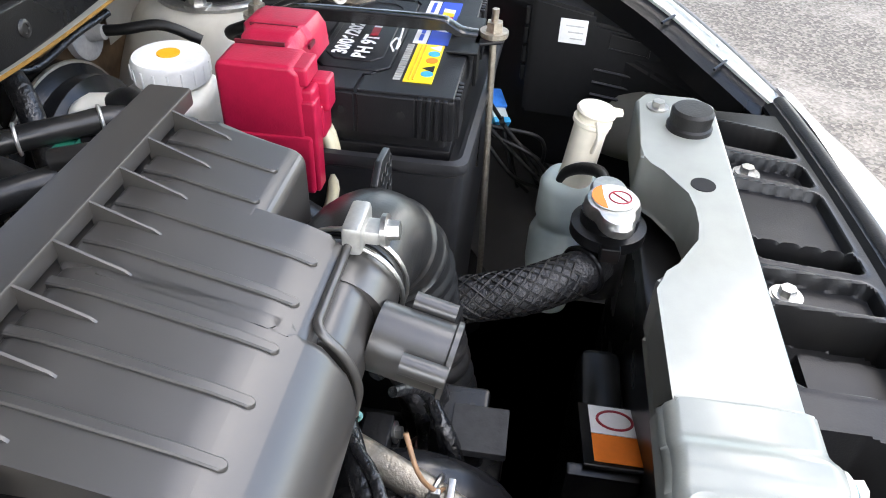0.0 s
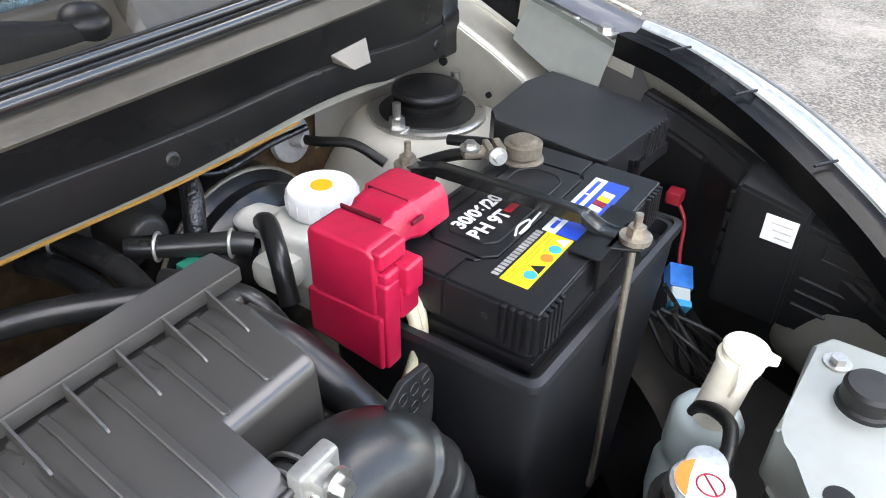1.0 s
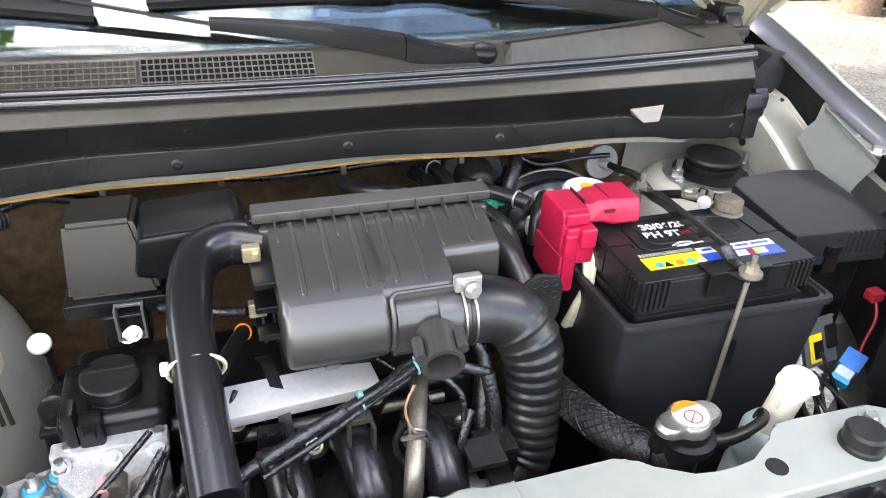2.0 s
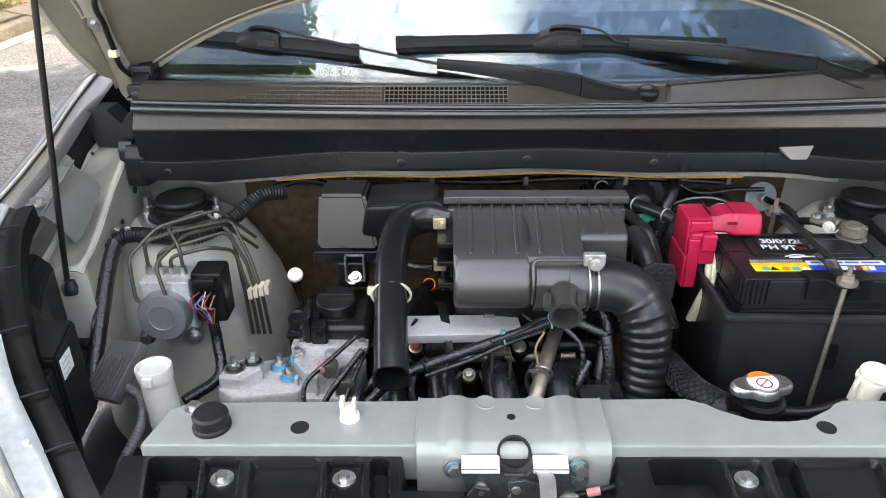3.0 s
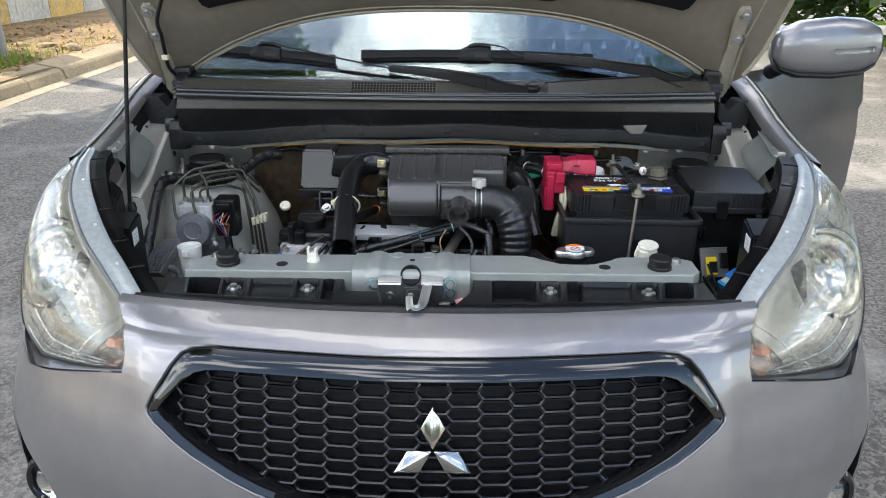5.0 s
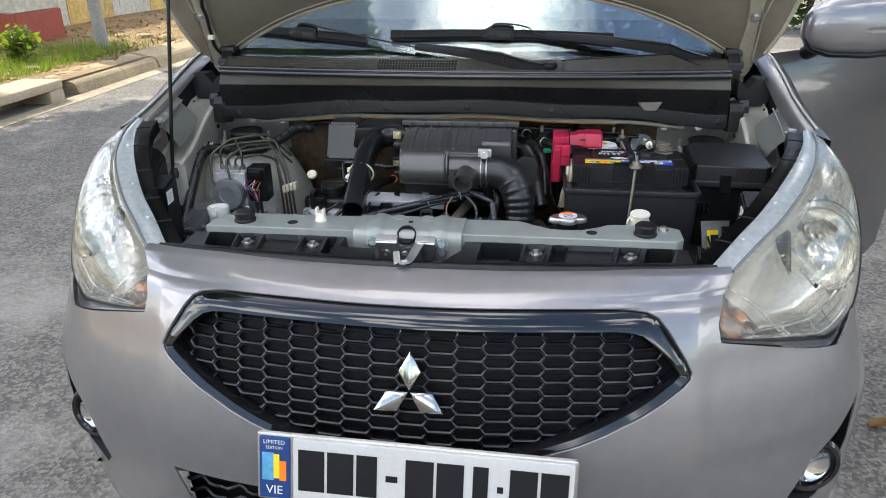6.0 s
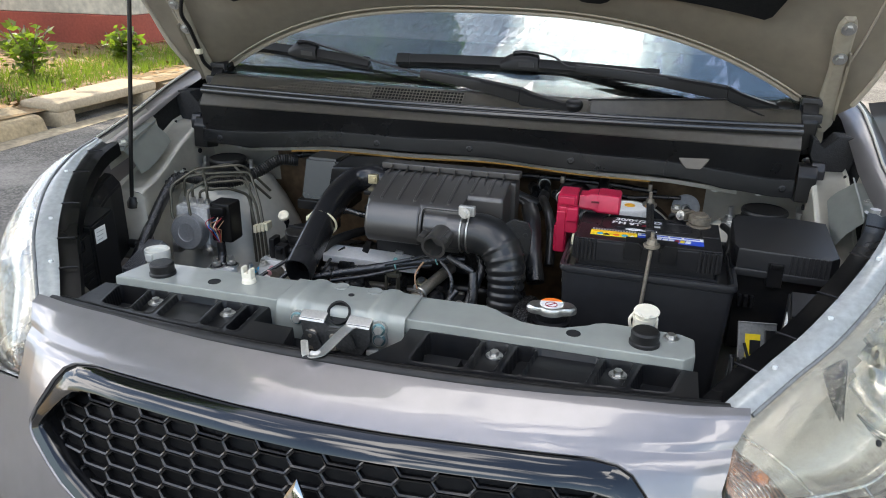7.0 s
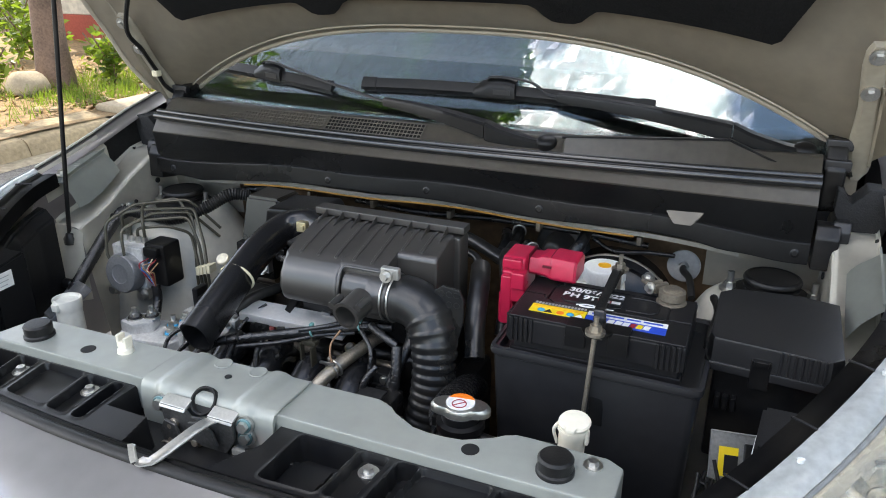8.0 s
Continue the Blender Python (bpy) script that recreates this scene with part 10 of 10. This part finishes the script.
    y = np.concatenate([r.normal(6.4, 1.5, n // 2), r.uniform(4.5, 8.5, n - n // 2)])
    x = kerb_x(0) - 0.55 - np.abs(r.normal(0.35, 0.55, n)) - 0.5 * (r.rand(n) < 0.3)
    h = 0.05 + 0.13 * r.rand(n)
    a = r.rand(n) * 6.283
    base = np.stack([x, y, np.full(n, 0.15)], 1)
    d = np.stack([np.cos(a), np.sin(a), 0 * a], 1)
    lean = np.stack([r.normal(0, 0.05, n), r.normal(0, 0.05, n), h], 1)
    v = np.stack([base - d * 0.006, base + d * 0.006, base + lean], 1).reshape(-1, 3)
    me = bpy.data.meshes.new("grass")
    me.from_pydata(v.tolist(), [], np.arange(3 * n).reshape(-1, 3).tolist())
    me.materials.append(M_GRASS)
    tagged(new("grass", me), "bright green grass tufts along the kerb", "grass", kind="stuff")
    for i, (x, y, s) in enumerate(((-5.9, 7.0, 0.45), (-6.9, 4.6, 0.6), (-7.4, 5.9, 0.8), (-6.6, 3.4, 0.4), (-8.2, 3.8, 1.0), (-8.6, 6.6, 1.1), (-6.0, 5.65, 0.62), (-6.75, 4.75, 0.5))):
        sh = thing("shrub", (x, y, 0.15), "green leafy roadside shrub", "shrub", "roadside shrubs")
        bm = B()
        for j in range(5):
            aa = j * 1.3 + i
            tube(bm, [V(x, y, 0.14), V(x + 0.15 * s * math.cos(aa), y + 0.15 * s * math.sin(aa), 0.15 + 0.5 * s), V(x + 0.4 * s * math.cos(aa), y + 0.4 * s * math.sin(aa), 0.15 + 0.9 * s)], 0.008, 6)
        part("stems", bm, M_BARK, sh)
        leaves("leaves", int(420 * s + 100), (x, y, 0.15 + 0.55 * s), (0.5 * s, 0.5 * s, 0.5 * s), 0.055, M_GRASS, sh, "fresh green leaves", 30 + i)
    # dark hedge closing the street behind the car
    hd = thing("hedge", (8.0, 12.5, 0.0), "tall dark green hedge behind the parked car", "hedge")
    bm = B()
    for k in range(9):
        tube(bm, [V(3.2 + 1.3 * k, 12.6, -0.05), V(3.3 + 1.3 * k, 12.5, 1.2), V(3.1 + 1.3 * k, 12.6, 2.6)], 0.05, 6)
    part("stems", bm, M_BARK, hd)
    for k in range(5):
        leaves("foliage", 7000, (4.0 + 2.4 * k, 12.5, 1.6), (1.6, 0.7, 1.6), 0.10, M_LEAFDARK, hd, "dense dark green foliage", 70 + k, 0.8)
    # unseen hedges ahead of the car and beside it, added to darken low reflections
    for a, b, m_ in ((V(-16, -19, 0), V(12, -19, 0), 12), (V(7.0, 2.5, 0), V(7.0, 10.0, 0), 4)):
        hd = thing("hedge", (a + b) * 0.5, "unseen dark green hedge closing the street, added to darken reflections", "hedge")
        bm = B()
        for k in range(m_ * 2):
            p = a.lerp(b, (k + 0.5) / (m_ * 2))
            tube(bm, [p + V(0, 0, -0.05), p + V(0.1, 0.05, 1.0), p + V(-0.05, -0.05, 1.9)], 0.05, 6)
        part("stems", bm, M_BARK, hd)
        for k in range(m_):
            p = a.lerp(b, (k + 0.5) / m_)
            leaves("foliage", 2800, (p.x, p.y, 1.2), (1.5, 1.1, 1.3), 0.20, M_LEAFDARK, hd, "dense dark green foliage", 170 + k, 0.8)
    # dry leaves on the verge
    r = np.random.RandomState(9)
    n = 5000
    px = kerb_x(0) - 0.3 - 3.5 * r.rand(n)
    py = 1.5 + 12 * r.rand(n)
    c = np.stack([px, py, 0.175 + 0.03 * r.rand(n)], 1)
    u = r.normal(size=(n, 3)) * np.array([1, 1, 0.25])
    u /= np.linalg.norm(u, axis=1)[:, None]
    w = np.cross(u, np.array([0, 0, 1.0])) * 0.5
    s = 0.02 + 0.045 * r.rand(n, 1)
    v = np.stack([c - u * s, c + w * s, c + u * s, c - w * s], 1).reshape(-1, 3)
    me = bpy.data.meshes.new("dry_leaves")
    me.from_pydata(v.tolist(), [], np.arange(4 * n).reshape(-1, 4).tolist())
    me.materials.append(M_DRYLEAF)
    tagged(new("dry_leaves", me), "fallen brown leaves scattered over the verge", "dry leaves", kind="stuff")
    st = thing("boulder", (-6.28, 4.80, 0.15), "pale sunlit boulder beside the tree trunk", "stone")
    bm = B()
    bmesh.ops.create_icosphere(bm, subdivisions=3, radius=0.23, matrix=Matrix.Translation((-6.28, 4.80, 0.25)) @ Matrix.Diagonal((1, 0.9, 0.62, 1)))
    for v_ in bm.verts:
        v_.co += (v_.co - V(-6.28, 4.80, 0.25)) * 0.3 * noise.noise(v_.co * 6)
    part("rock", bm, M_LIME, st, "", 40)
    for x, y, a in ((1.306, 1.015, 0.6), (4.234, 1.829, 2.0)):
        lf = thing("fallen_leaf", (x, y, 0.0), "curled dry brown leaf lying on the asphalt", "leaf", "leaves on the road")
        bm = B()
        d, e = V(math.cos(a), math.sin(a), 0), V(-math.sin(a), math.cos(a), 0)
        sheet(bm, [[V(x, y, 0.006) + d * t + e * u * 0.022 * math.sin(math.pi * (t + 0.045) / 0.09) ** 0.7 + V(0, 0, 0.012 * abs(u) + 0.15 * abs(t)) for u in (-1, -0.5, 0, 0.5, 1)] for t in np.linspace(-0.044, 0.044, 9)])
        bmesh.ops.solidify(bm, geom=list(bm.faces), thickness=0.0008)
        part("blade", bm, M_DRYLEAF, lf, "", 60)
    # stones and litter
    for i in range(26):
        x, y = kerb_x(0) - rnd.uniform(0.4, 2.4), rnd.uniform(3.0, 10.5)
        st = thing("stone", (x, y, 0.15), "pale rough stone lying on the verge", "stone", "verge stones")
        bm = B()
        bmesh.ops.create_icosphere(bm, subdivisions=2, radius=rnd.uniform(0.04, 0.13), matrix=Matrix.Translation((x, y, 0.17)) @ Matrix.Diagonal((1, 0.8, 0.5, 1)))
        for v_ in bm.verts:
            v_.co += (v_.co - V(x, y, 0.17)) * 0.35 * noise.noise(v_.co * 12)
        part("rock", bm, M_KERB, st, "", 40)


street()
